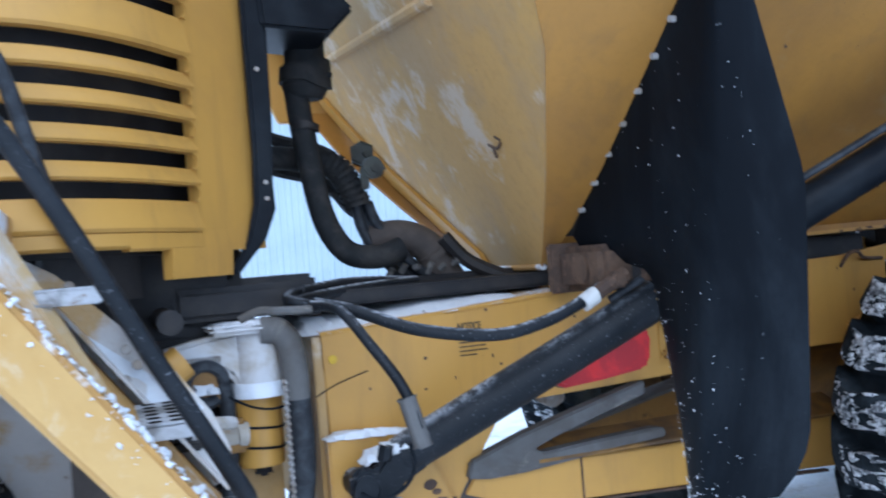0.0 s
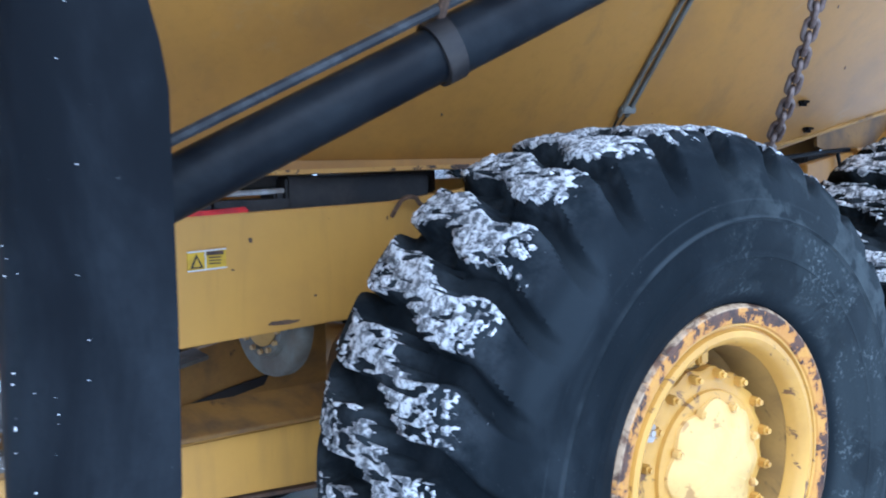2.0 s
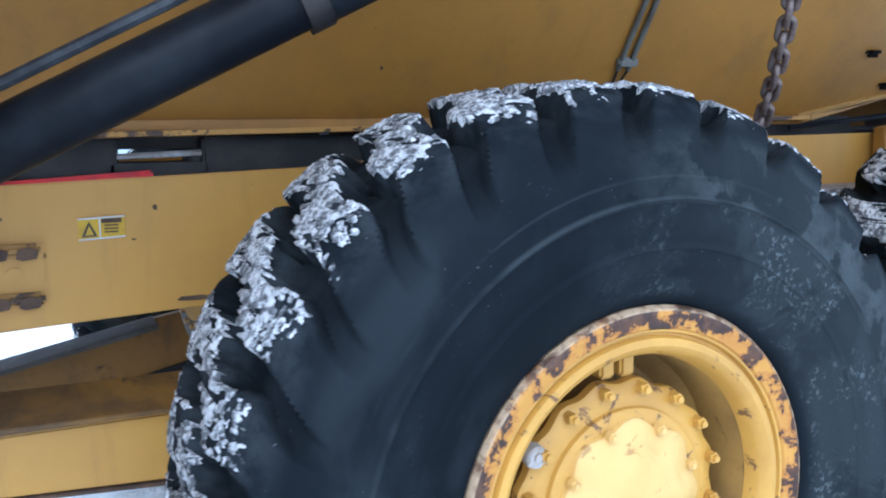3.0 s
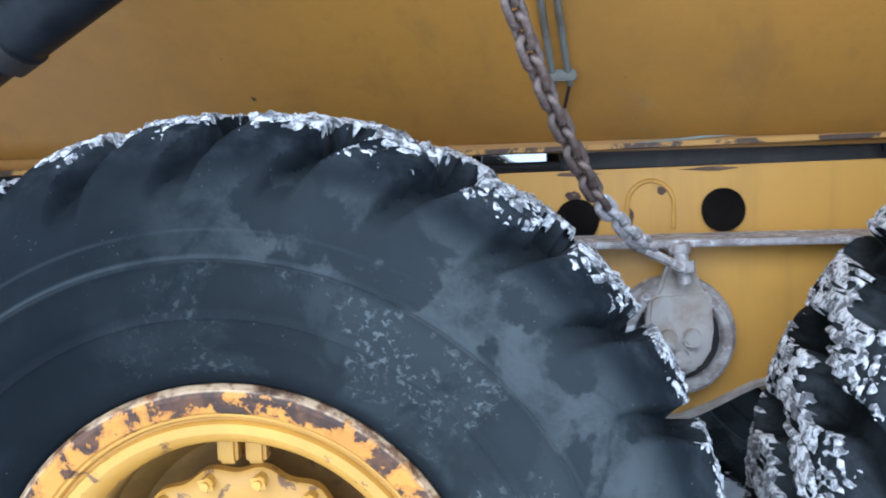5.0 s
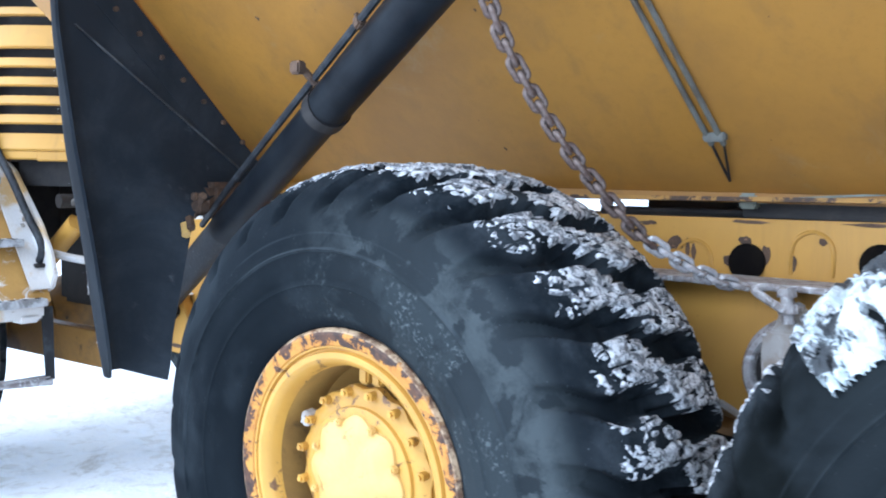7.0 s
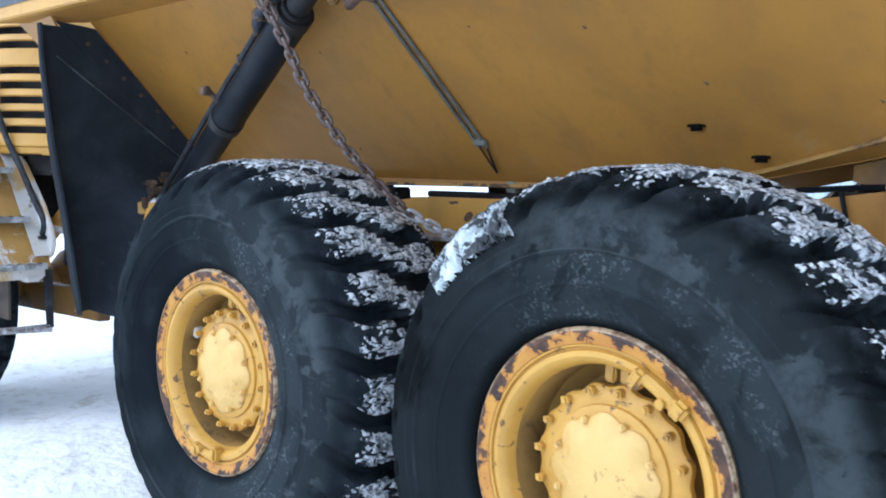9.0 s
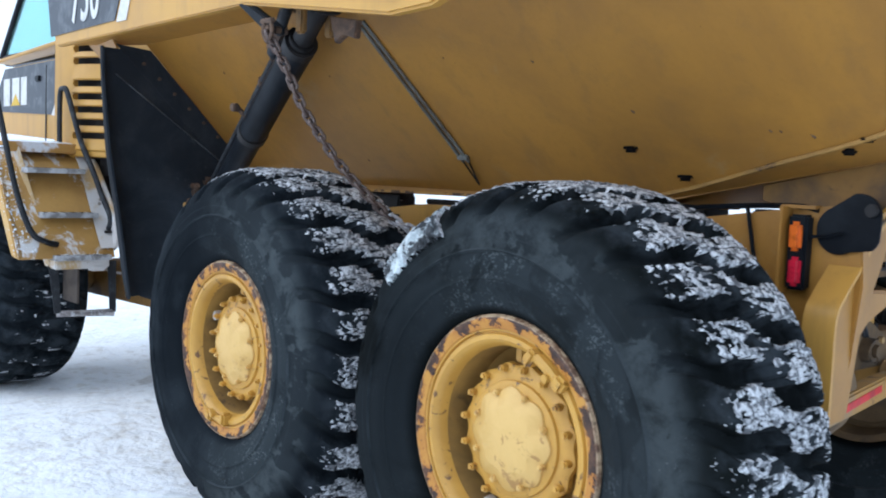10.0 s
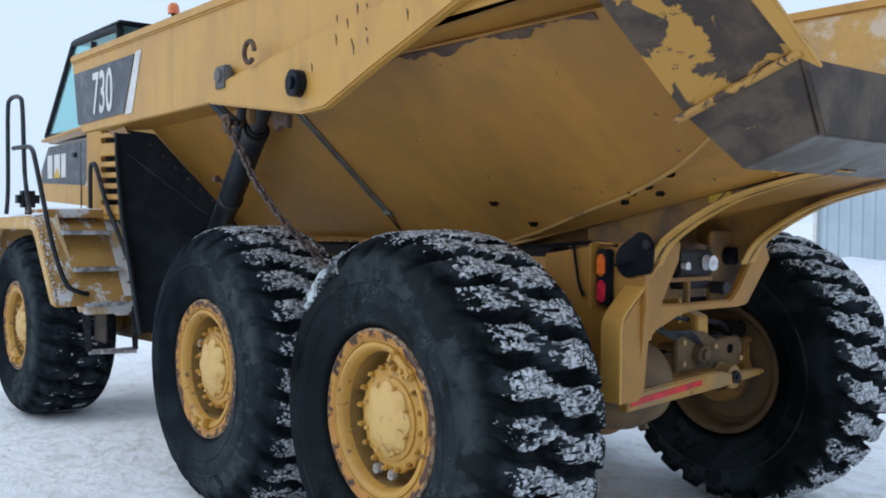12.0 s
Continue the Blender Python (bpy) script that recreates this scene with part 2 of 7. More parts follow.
cheek_cake = material("snow_caked_cheek", (0.64, 0.61, 0.58), (0.54, 0.37, 0.17), 4.2, 0.46, 0.60, 0.8, fine=60, fine_amount=0.18,
                      third=(0.26, 0.15, 0.07), third_scale=8, third_lo=0.62, third_hi=0.68, bumpy=0.5, bump_dist=0.008)
tread_grey = material("frosted_step_steel", (0.22, 0.215, 0.21), (0.50, 0.51, 0.53), 9.0, 0.42, 0.58, 0.7, fine=70, fine_amount=0.25, bumpy=0.3,
                      third=(0.20, 0.12, 0.06), third_scale=13, third_lo=0.60, third_hi=0.68)


def frost_material(name, base, second, snow, low, high, rough):
    """Paint that carries blown snow where it faces up."""
    m, n, l, p = nodes_of(name)
    col = mix(n, l, ramp(n, l, noise_node(n, l, 5, 6, 0.6), 0.4, 0.7), base, second)
    geo = n.new("ShaderNodeNewGeometry")
    sep = n.new("ShaderNodeSeparateXYZ")
    l.new(geo.outputs["Normal"], sep.inputs[0])
    up = ramp(n, l, sep.outputs[2], low, high)
    fleck = ramp(n, l, noise_node(n, l, 42, 6, 0.72, 0.4), 0.40, 0.60)
    broad = ramp(n, l, noise_node(n, l, 5, 5, 0.6), 0.36, 0.60)
    col = mix(n, l, times(n, l, up, 0.06), col, snow)
    col = mix(n, l, times(n, l, up, times(n, l, fleck, broad)), col, snow)
    dust = ramp(n, l, noise_node(n, l, 120, 3, 0.7), 0.64, 0.72)
    col = mix(n, l, times(n, l, dust, 0.35), col, snow)
    l.new(col, p.inputs["Base Color"])
    p.inputs["Roughness"].default_value = rough
    p.inputs["Specular IOR Level"].default_value = 0.25
    bump(n, l, p, noise_node(n, l, 50, 5, 0.7), 0.3, 0.005)
    return m


frost_black = frost_material("frosted_black_paint", (0.007, 0.009, 0.012), (0.016, 0.018, 0.022), (0.50, 0.53, 0.58), 0.55, 0.99, 0.5)
powdered = frost_material("powdered_yellow_paint", YEL, YEL2, (0.80, 0.82, 0.85), 0.5, 0.95, 0.55)
brace_grey = material("dusty_grey_brace", (0.13, 0.125, 0.12), (0.09, 0.08, 0.07), 5.0, 0.4, 0.65, 0.75, fine=60, fine_amount=0.3,
                      third=(0.24, 0.22, 0.19), third_scale=7, third_lo=0.56, third_hi=0.7, bumpy=0.3)
slide_green = material("greenish_steel", (0.26, 0.29, 0.24), (0.19, 0.19, 0.15), 9.0, 0.4, 0.65, 0.6, fine=80, fine_amount=0.25, bumpy=0.15)
clip_dark = material("oily_green_grey", (0.060, 0.064, 0.054), (0.036, 0.034, 0.028), 9.0, 0.4, 0.65, 0.6, fine=80, fine_amount=0.3, bumpy=0.2)
clip_grey = material("dull_grey_rod", (0.15, 0.15, 0.13), (0.10, 0.085, 0.065), 9.0, 0.4, 0.65, 0.6, fine=80, fine_amount=0.3, bumpy=0.2)
bolt_beige = material("dusty_bolt", (0.50, 0.33, 0.13), (0.36, 0.235, 0.115), 30.0, 0.4, 0.65, 0.6, fine=80, fine_amount=0.3, bumpy=0.2)
snow_cast = material("snow_crusted_casting", (0.58, 0.57, 0.57), (0.42, 0.37, 0.30), 5.0, 0.42, 0.62, 0.8, fine=60, fine_amount=0.15,
                     third=(0.36, 0.21, 0.07), third_scale=5, third_lo=0.62, third_hi=0.72, bumpy=0.3)
pipe_brown = material("heat_stained_pipe", (0.10, 0.080, 0.066), (0.055, 0.045, 0.04), 5.0, 0.4, 0.65, 0.7, fine=60, fine_amount=0.3, bumpy=0.25)
# near-black colour that paints the shade inside holes
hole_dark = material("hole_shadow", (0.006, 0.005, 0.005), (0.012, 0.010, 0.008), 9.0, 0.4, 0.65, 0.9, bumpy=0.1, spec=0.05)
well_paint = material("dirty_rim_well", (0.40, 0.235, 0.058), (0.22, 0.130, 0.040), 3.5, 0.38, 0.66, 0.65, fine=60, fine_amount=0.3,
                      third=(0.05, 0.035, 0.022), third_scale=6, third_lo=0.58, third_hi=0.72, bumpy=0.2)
red_paint = material("red_lock_paint", (0.66, 0.02, 0.02), (0.42, 0.015, 0.02), 8.0, 0.4, 0.6, 0.45, fine=80, fine_amount=0.15, bumpy=0.08)
white_paint = material("white_decal", (0.66, 0.65, 0.62), (0.48, 0.48, 0.47), 9.0, 0.45, 0.7, 0.5, fine=60, fine_amount=0.12, bumpy=0)
decal_dark = material("dark_decal", (0.045, 0.05, 0.06), (0.12, 0.13, 0.14), 7.0, 0.46, 0.68, 0.42, fine=60, fine_amount=0.2,
                      third=(0.30, 0.32, 0.34), third_scale=13, third_lo=0.66, third_hi=0.74, bumpy=0.05)
label_yellow = material("label_yellow", (0.66, 0.42, 0.02), (0.52, 0.32, 0.025), 20, 0.4, 0.7, 0.5, bumpy=0)
label_black = material("label_black", (0.05, 0.04, 0.025), (0.14, 0.10, 0.04), 30, 0.4, 0.7, 0.5, bumpy=0)
snow_mat = material("snow", (0.80, 0.82, 0.85), (0.70, 0.72, 0.76), 12.0, 0.4, 0.7, 0.85, fine=160, fine_amount=0.12, bumpy=0.5, bump_dist=0.006, spec=0.2)
ice_mat = material("crusted_ice", (0.66, 0.72, 0.73), (0.44, 0.50, 0.52), 18.0, 0.42, 0.60, 0.7, fine=60, fine_amount=0.3, third=(0.05, 0.055, 0.06), third_scale=11, third_lo=0.47, third_hi=0.53, bumpy=0.9, bump_dist=0.015, spec=0.4)
wall_metal = material("ribbed_grey_cladding", (0.44, 0.51, 0.56), (0.39, 0.46, 0.51), 0.4, 0.4, 0.6, 0.5, fine=4, fine_amount=0.06, bumpy=0)


def tyre_material(name, dust, shift, lo, hi):
    """Black rubber with a torn film of pale road dust, crumbly near the rim and rubbed smooth outside the raised ring."""
    m, n, l, p = nodes_of(name)
    base = mix(n, l, ramp(n, l, noise_node(n, l, 2.2, 5, 0.6), 0.4, 0.7), lo, hi)
    tc = n.new("ShaderNodeTexCoord")
    flat = n.new("ShaderNodeVectorMath")
    flat.operation = "MULTIPLY"
    flat.inputs[1].default_value = (1, 0, 1)
    l.new(tc.outputs["Object"], flat.inputs[0])
    span = n.new("ShaderNodeVectorMath")
    span.operation = "LENGTH"
    l.new(flat.outputs[0], span.inputs[0])
    r = span.outputs["Value"]
    axes = n.new("ShaderNodeSeparateXYZ")
    l.new(tc.outputs["Object"], axes.inputs[0])
    thrown = ramp(n, l, axes.outputs[0], -0.22 + shift, 0.26 + shift)      # thickest behind the contact patch
    wall = times(n, l, ramp(n, l, r, 0.39, 0.44), ramp(n, l, r, 0.745, 0.70))
    # thin haze in broad patches
    haze = ramp(n, l, noise_node(n, l, 2.4, 6, 0.55, 0.7, None, True), 0.45, 0.60)
    col = mix(n, l, times(n, l, times(n, l, haze, wall), 0.42 * dust), base, (0.030, 0.037, 0.043))
    col = mix(n, l, times(n, l, times(n, l, thrown, wall), 0.45 * dust), col, (0.030, 0.036, 0.039))
    # crumbly dried slush between rim and ring
    inner = times(n, l, ramp(n, l, r, 0.405, 0.43), ramp(n, l, r, 0.600, 0.575))
    cake = ramp(n, l, noise_node(n, l, 4.2, 8, 0.62, 0.5, None, True), 0.43, 0.50)
    cake = times(n, l, times(n, l, cake, inner), thrown)
    col = mix(n, l, times(n, l, cake, 0.8 * dust), col, (0.030, 0.037, 0.041))
    crumb = times(n, l, ramp(n, l, noise_node(n, l, 85, 4, 0.62, 0.4), 0.53, 0.60), ramp(n, l, noise_node(n, l, 9, 6, 0.65, 0.4), 0.46, 0.58))
    col = mix(n, l, times(n, l, crumb, times(n, l, cake, 0.75 * dust)), col, (0.100, 0.116, 0.121))
    # smooth rubbed film outside the ring, in blocks with a clear edge
    outer = times(n, l, ramp(n, l, r, 0.583, 0.590), ramp(n, l, r, 0.735, 0.665))
    film = ramp(n, l, noise_node(n, l, 5.2, 7, 0.58, 0.25, None, True), 0.455, 0.495)
    thin = ramp(n, l, noise_node(n, l, 13, 8, 0.70, 0.3), 0.25, 0.62)
    film = times(n, l, times(n, l, film, outer), times(n, l, thrown, thin))
    col = mix(n, l, times(n, l, film, 0.80 * dust), col, (0.060, 0.071, 0.075))
    # raised rings rubbed pale
    for a, b, k in ((0.584, 0.600, 0.50), (0.628, 0.637, 0.28)):
        ring = times(n, l, ramp(n, l, r, a, a + 0.006), ramp(n, l, r, b, b - 0.006))
        col = mix(n, l, times(n, l, ring, times(n, l, ramp(n, l, noise_node(n, l, 4.0, 5, 0.6, 0, None, True), 0.36, 0.62), k * dust)), col, (0.060, 0.071, 0.079))
    # scuffed lug ends and tops
    worn = times(n, l, ramp(n, l, r, 0.715, 0.785), ramp(n, l, noise_node(n, l, 8, 7, 0.68), 0.38, 0.66))
    col = mix(n, l, times(n, l, worn, 0.7), col, (0.046, 0.054, 0.062))
    salt = ramp(n, l, noise_node(n, l, 150, 3, 0.7), 0.67, 0.72)
    patch = ramp(n, l, noise_node(n, l, 5.0, 4, 0.6), 0.5, 0.68)
    col = mix(n, l, times(n, l, salt, times(n, l, patch, 0.4)), col, (0.30, 0.32, 0.34))
    l.new(col, p.inputs["Base Color"])
    p.inputs["Roughness"].default_value = 0.85
    p.inputs["Specular IOR Level"].default_value = 0.035
    bump(n, l, p, noise_node(n, l, 46, 7, 0.72), 0.4, 0.005)
    return m


def crust_material():
    m, n, l, p = nodes_of("tread_snow_crust")
    f = ramp(n, l, noise_node(n, l, 44, 7, 0.68, 0.5), 0.425, 0.575)
    col = mix(n, l, f, (0.12, 0.125, 0.135), (0.80, 0.81, 0.83))
    pit = ramp(n, l, noise_node(n, l, 70, 6, 0.65, 0.4), 0.565, 0.605)
    col = mix(n, l, times(n, l, pit, 0.9), col, (0.030, 0.033, 0.037))
    g = ramp(n, l, noise_node(n, l, 11, 4, 0.6), 0.42, 0.62)
    col = mix(n, l, times(n, l, g, 0.25), col, (0.22, 0.225, 0.235))
    l.new(col, p.inputs["Base Color"])
    p.inputs["Roughness"].default_value = 0.85
    bump(n, l, p, noise_node(n, l, 60, 6, 0.7), 0.9, 0.012)
    return m


def ground_material():
    m, n, l, p = nodes_of("packed_snow")
    broad = ramp(n, l, noise_node(n, l, 0.55, 6, 0.6, 0.8), 0.38, 0.68)
    col = mix(n, l, broad, (0.95, 0.95, 0.95), (0.87, 0.87, 0.86))
    dirt = ramp(n, l, noise_node(n, l, 1.5, 9, 0.7, 0.8), 0.54, 0.70)
    col = mix(n, l, times(n, l, dirt, 0.68), col, (0.46, 0.41, 0.34))
    tread = ramp(n, l, noise_node(n, l, 7.0, 5, 0.6, 0.6), 0.53, 0.63)
    col = mix(n, l, times(n, l, tread, 0.45), col, (0.60, 0.56, 0.49))
    ice = ramp(n, l, noise_node(n, l, 4.5, 8, 0.7), 0.5, 0.72)
    col = mix(n, l, times(n, l, ice, 0.35), col, (0.68, 0.71, 0.74))
    lumps = ramp(n, l, noise_node(n, l, 13, 7, 0.65, 0.3), 0.46, 0.62)
    col = mix(n, l, times(n, l, lumps, 0.5), col, (0.88, 0.90, 0.93))
    l.new(col, p.inputs["Base Color"])
    p.inputs["Roughness"].default_value = 0.75
    p.inputs["Specular IOR Level"].default_value = 0.3
    bump(n, l, p, noise_node(n, l, 7, 8, 0.62), 0.8, 0.05)
    return m


def glass_material(name, tint, rough=0.05):
    m, n, l, p = nodes_of(name)
    p.inputs["Base Color"].default_value = (*tint, 1)
    p.inputs["Roughness"].default_value = rough
    p.inputs["Transmission Weight"].default_value = 0.9
    p.inputs["IOR"].default_value = 1.3
    return m


def lens_material(name, tint):
    m, n, l, p = nodes_of(name)
    col = mix(n, l, ramp(n, l, noise_node(n, l, 30, 4), 0.45, 0.7), tint, tuple(c * 0.6 for c in tint))
    l.new(col, p.inputs["Base Color"])
    p.inputs["Roughness"].default_value = 0.18
    p.inputs["Coat Weight"].default_value = 0.6
    return m


# the second tyre rubber is darkened: shade put into the rear wheels' colour
tyre_mat, rear_tyre_mat, crust_mat, ground_mat = tyre_material("tyre_rubber", 1.0, 0.0, (0.0078, 0.0104, 0.0130), (0.0125, 0.0160, 0.0195)), tyre_material("shaded_tyre_rubber", 0.75, -0.25, (0.0036, 0.0047, 0.0049), (0.0066, 0.0083, 0.0082)), crust_material(), ground_material()
cab_glass = glass_material("cab_glass", (0.55, 0.85, 0.85))
amber_lens, red_lens = lens_material("amber_lens", (0.75, 0.16, 0.02)), lens_material("red_lens", (0.62, 0.02, 0.05))
clear_lens = lens_material("clear_lens", (0.8, 0.8, 0.82))


# ---- mesh helpers ----
def solid(verts, faces):
    bm = bmesh.new()
    vs = [bm.verts.new(v) for v in verts]
    for f in faces:
        bm.faces.new([vs[i] for i in f])
    bmesh.ops.recalc_face_normals(bm, faces=bm.faces)
    return bm


def soften(bm, width, seg=2):
    if width > 0:
        edges = [e for e in bm.edges if len(e.link_faces) == 2 and e.calc_face_angle(0) > 0.5]
        bmesh.ops.bevel(bm, geom=edges, offset=width, segments=seg, affect="EDGES", clamp_overlap=True)
    return bm


def prism(pts, push, bevel=0.004):
    """A plate: the polygon pts, pushed through by the vector."""
    n = len(pts)
    push = Vector(push)
    verts = [Vector(p) for p in pts] + [Vector(p) + push for p in pts]
    faces = [list(range(n))[::-1], list(range(n, 2 * n))] + [[i, (i + 1) % n, n + (i + 1) % n, n + i] for i in range(n)]
    return soften(solid(verts, faces), bevel)


def xz_plate(pts, y, thick, bevel=0.004):
    return prism([(a, y, b) for a, b in pts], (0, thick, 0), bevel)


def yz_plate(pts, x, thick, bevel=0.004):
    return prism([(x, a, b) for a, b in pts], (thick, 0, 0), bevel)


def block(c, s, bevel=0.006, turn=None):
    a, b, d = (v / 2 for v in s)
    verts = [(x, y, z) for x in (-a, a) for y in (-b, b) for z in (-d, d)]
    faces = [(0, 1, 3, 2), (4, 6, 7, 5), (0, 4, 5, 1), (2, 3, 7, 6), (0, 2, 6, 4), (1, 5, 7, 3)]
    bm = soften(solid(verts, faces), bevel)
    m = Matrix.Translation(c)
    bm.transform(m @ turn if turn else m)
    return bm


def rod(p0, p1, r, r2=None, seg=16, bevel=0.0):
    p0, p1 = Vector(p0), Vector(p1)
    bm = bmesh.new()
    bmesh.ops.create_cone(bm, cap_ends=True, segments=seg, radius1=r, radius2=r if r2 is None else r2, depth=(p1 - p0).length)
    bm.transform(Matrix.Translation((p0 + p1) / 2) @ (p1 - p0).to_track_quat("Z", "Y").to_matrix().to_4x4())
    return soften(bm, bevel)


def rounded(pts, steps=6):
    """A smooth line through the points."""
    pts = [Vector(p) for p in pts]
    out = []
    for i in range(len(pts) - 1):
        a, b = pts[max(i - 1, 0)], pts[i]
        c, d = pts[i + 1], pts[min(i + 2, len(pts) - 1)]
        for k in range(steps):
            t = k / steps
            out.append(0.5 * (2 * b + (c - a) * t + (2 * a - 5 * b + 4 * c - d) * t * t + (3 * b - a - 3 * c + d) * t ** 3))
    return out + [pts[-1]]


def tube(pts, r, seg=10, steps=6, lump=0.0):
    line = rounded(pts, steps)
    bm = bmesh.new()
    rings, up = [], Vector((0.13, 0.31, 0.94))
    for i, p in enumerate(line):
        d = (line[min(i + 1, len(line) - 1)] - line[max(i - 1, 0)]).normalized()
        a = d.cross(up).normalized()
        b = d.cross(a)
        rr = r * (1 + lump * noise.noise(p * 9))
        rings.append([bm.verts.new(p + (a * math.cos(k * math.tau / seg) + b * math.sin(k * math.tau / seg)) * rr) for k in range(seg)])
    for q, s in zip(rings, rings[1:]):
        for k in range(seg):
            bm.faces.new((q[k], q[(k + 1) % seg], s[(k + 1) % seg], s[k]))
    bm.faces.new(rings[0][::-1])
    bm.faces.new(rings[-1])
    bmesh.ops.recalc_face_normals(bm, faces=bm.faces)
    return bm


def lathe(profile, seg=72, closed=True):
    """Turns (radius, y) round the y axis."""
    bm = bmesh.new()
    rings = []
    for r, y in profile:
        rings.append([bm.verts.new((r * math.sin(k * math.tau / seg), y, r * math.cos(k * math.tau / seg))) for k in range(seg)])
    loop = list(zip(rings, rings[1:])) + ([(rings[-1], rings[0])] if closed else [])
    for q, s in loop:
        for k in range(seg):
            bm.faces.new((q[k], q[(k + 1) % seg], s[(k + 1) % seg], s[k]))
    if not closed:
        bm.faces.new(rings[0])
        bm.faces.new(rings[-1][::-1])
    bmesh.ops.recalc_face_normals(bm, faces=bm.faces)
    return bm


def join(*bms):
    out = bmesh.new()
    for b in bms:
        me = bpy.data.meshes.new("tmp")
        b.to_mesh(me)
        b.free()
        out.from_mesh(me)
        bpy.data.meshes.remove(me)
    return out


def other_side(bm):
    """The same piece on the truck's far side."""
    bm.transform(Matrix.Translation((0, 2 * YC, 0)) @ Matrix.Diagonal((1, -1, 1, 1)))
    bmesh.ops.reverse_faces(bm, faces=bm.faces)
    return bm


def mesh_of(name, bm, mat, angle=38):
    me = bpy.data.meshes.new(name)
    bm.to_mesh(me)
    bm.free()
    me.materials.append(mat)
    me.polygons.foreach_set("use_smooth", [True] * len(me.polygons))
    me.set_sharp_from_angle(angle=radians(angle))
    return me


def part(name, bm, mat, parent=None, label="", angle=38):
    ob = new(name, bm if isinstance(bm, bpy.types.Mesh) else mesh_of(name, bm, mat, angle))
    if parent:
        ob.parent = parent
        ob.matrix_parent_inverse = Matrix.Translation(world_place(parent)).inverted()
    return tagged(ob, label)


def world_place(ob):
    p = Vector(ob.location)
    if ob.parent:
        p = Vector(ob.matrix_parent_inverse @ p) + world_place(ob.parent)
    return p


def lettering(text, size, x, y, z, mat, parent):
    cu = bpy.data.curves.new("text", "FONT")
    cu.body, cu.size, cu.extrude, cu.offset = text, size, 0.0015, size * 0.012
    tmp = new("number", cu)
    me = bpy.data.meshes.new_from_object(tmp.evaluated_get(bpy.context.evaluated_depsgraph_get()))
    bpy.data.objects.remove(tmp)
    me.materials.append(mat)
    ob = new("number", me)
    ob.parent, ob.matrix_parent_inverse = parent, Matrix.Translation(-world_place(parent))
    ob.matrix_basis = pose(x, y, z, 90, 0, 0) @ Matrix.Diagonal((1.15, 1.75, 1, 1))
    return tagged(ob, "white model number")


# ---- ground and distance ----
DIP = -0.115                                            # the ground falls away under the front wheels


def ground_sheet():
    def steps(lo, hi, fine, far):
        near = list(np.arange(lo, hi + 1e-6, fine))
        out, d = [], fine
        x = hi
        while x < far:
            d *= 1.35
            x += d
            out.append(x)
        return [lo + hi - o for o in out[::-1]] + near + out
    xs, ys = steps(-6.0, 7.0, 0.09, 1500), steps(-5.0, 6.0, 0.09, 1500)
    wheels = [(x, y) for x in (-3.86, 0, 1.7) for y in (0.25, 2.51)]
    verts = []
    for y in ys:
        for x in xs:
            z = 0.03 * noise.noise((x * 0.7, y * 0.7, 0)) + 0.022 * noise.noise((x * 2.6, y * 2.6, 4)) + 0.012 * noise.noise((x * 7, y * 7, 9))
            d = min(math.hypot(x - a, y - b) for a, b in wheels)
            if d < 0.9:
                z *= 0.3 + 0.7 * d / 0.9
            if abs(x) > 60 or abs(y) > 60:
                z = 0
            fall = min(1, max(0, (-1.9 - x) / 1.6)) * min(1, max(0, (x + 14) / 7)) * min(1, max(0, (11 - y) / 6)) * min(1, max(0, (y + 14) / 7))
            z += DIP * fall * fall * (3 - 2 * fall)
            verts.append((x, y, z - 0.005))
    nx = len(xs)
    faces = [(j * nx + i, j * nx + i + 1, (j + 1) * nx + i + 1, (j + 1) * nx + i) for j in range(len(ys) - 1) for i in range(nx - 1)]
    me = bpy.data.meshes.new("ground")
    me.from_pydata(verts, [], faces)
    me.materials.append(ground_mat)
    me.polygons.foreach_set("use_smooth", [True] * len(me.polygons))
    return tagged(new("ground", me), "hard-packed snow with dirt, tyre marks and ice", "snow ground", kind="structure")


ground_sheet()


def far_hall():
    """A long clad hall behind the truck."""
    hall = tagged(new("metal_hall"), "long pale grey hall clad in ribbed metal sheet", "building")
    x0, x1, y0, h = -13.2, 46.0, 30.0, 9.0
    hall.location = (x0, y0, 0)
    prof, x = [], x0
    while x < x1:
        prof += [(x, 0), (x + 0.22, 0), (x + 0.26, -0.05), (x + 0.40, -0.05), (x + 0.44, 0)]
        x += 0.44
    n = len(prof)
    verts = [(a, y0 + b, z) for z in (0.0, h) for a, b in prof]
    part("front_wall", solid(verts, [(i, i + 1, n + i + 1, n + i) for i in range(n - 1)]), wall_metal, hall, angle=20)
    part("end_wall", prism([(x0, y0 + 0.02, 0), (x0, y0 + 18, 0), (x0, y0 + 18, h), (x0, y0 + 9, h + 1.6), (x0, y0 + 0.02, h)], (0.1, 0, 0), 0), wall_metal, hall)
    part("roof", prism([(x0 - 0.2, y0 - 0.3, h - 0.05), (x0 - 0.2, y0 + 9, h + 1.65), (x0 - 0.2, y0 + 18, h + 0.05), (x0 - 0.2, y0 + 18, h + 0.15), (x0 - 0.2, y0 + 9, h + 1.8), (x0 - 0.2, y0 - 0.3, h + 0.08)],
                       (x1 - x0, 0, 0), 0), snow_mat, hall, "snow-covered roof")
    part("corner_trim", block((x0, y0 - 0.05, h / 2), (0.16, 0.16, h), 0.01), white_paint, hall)


far_hall()


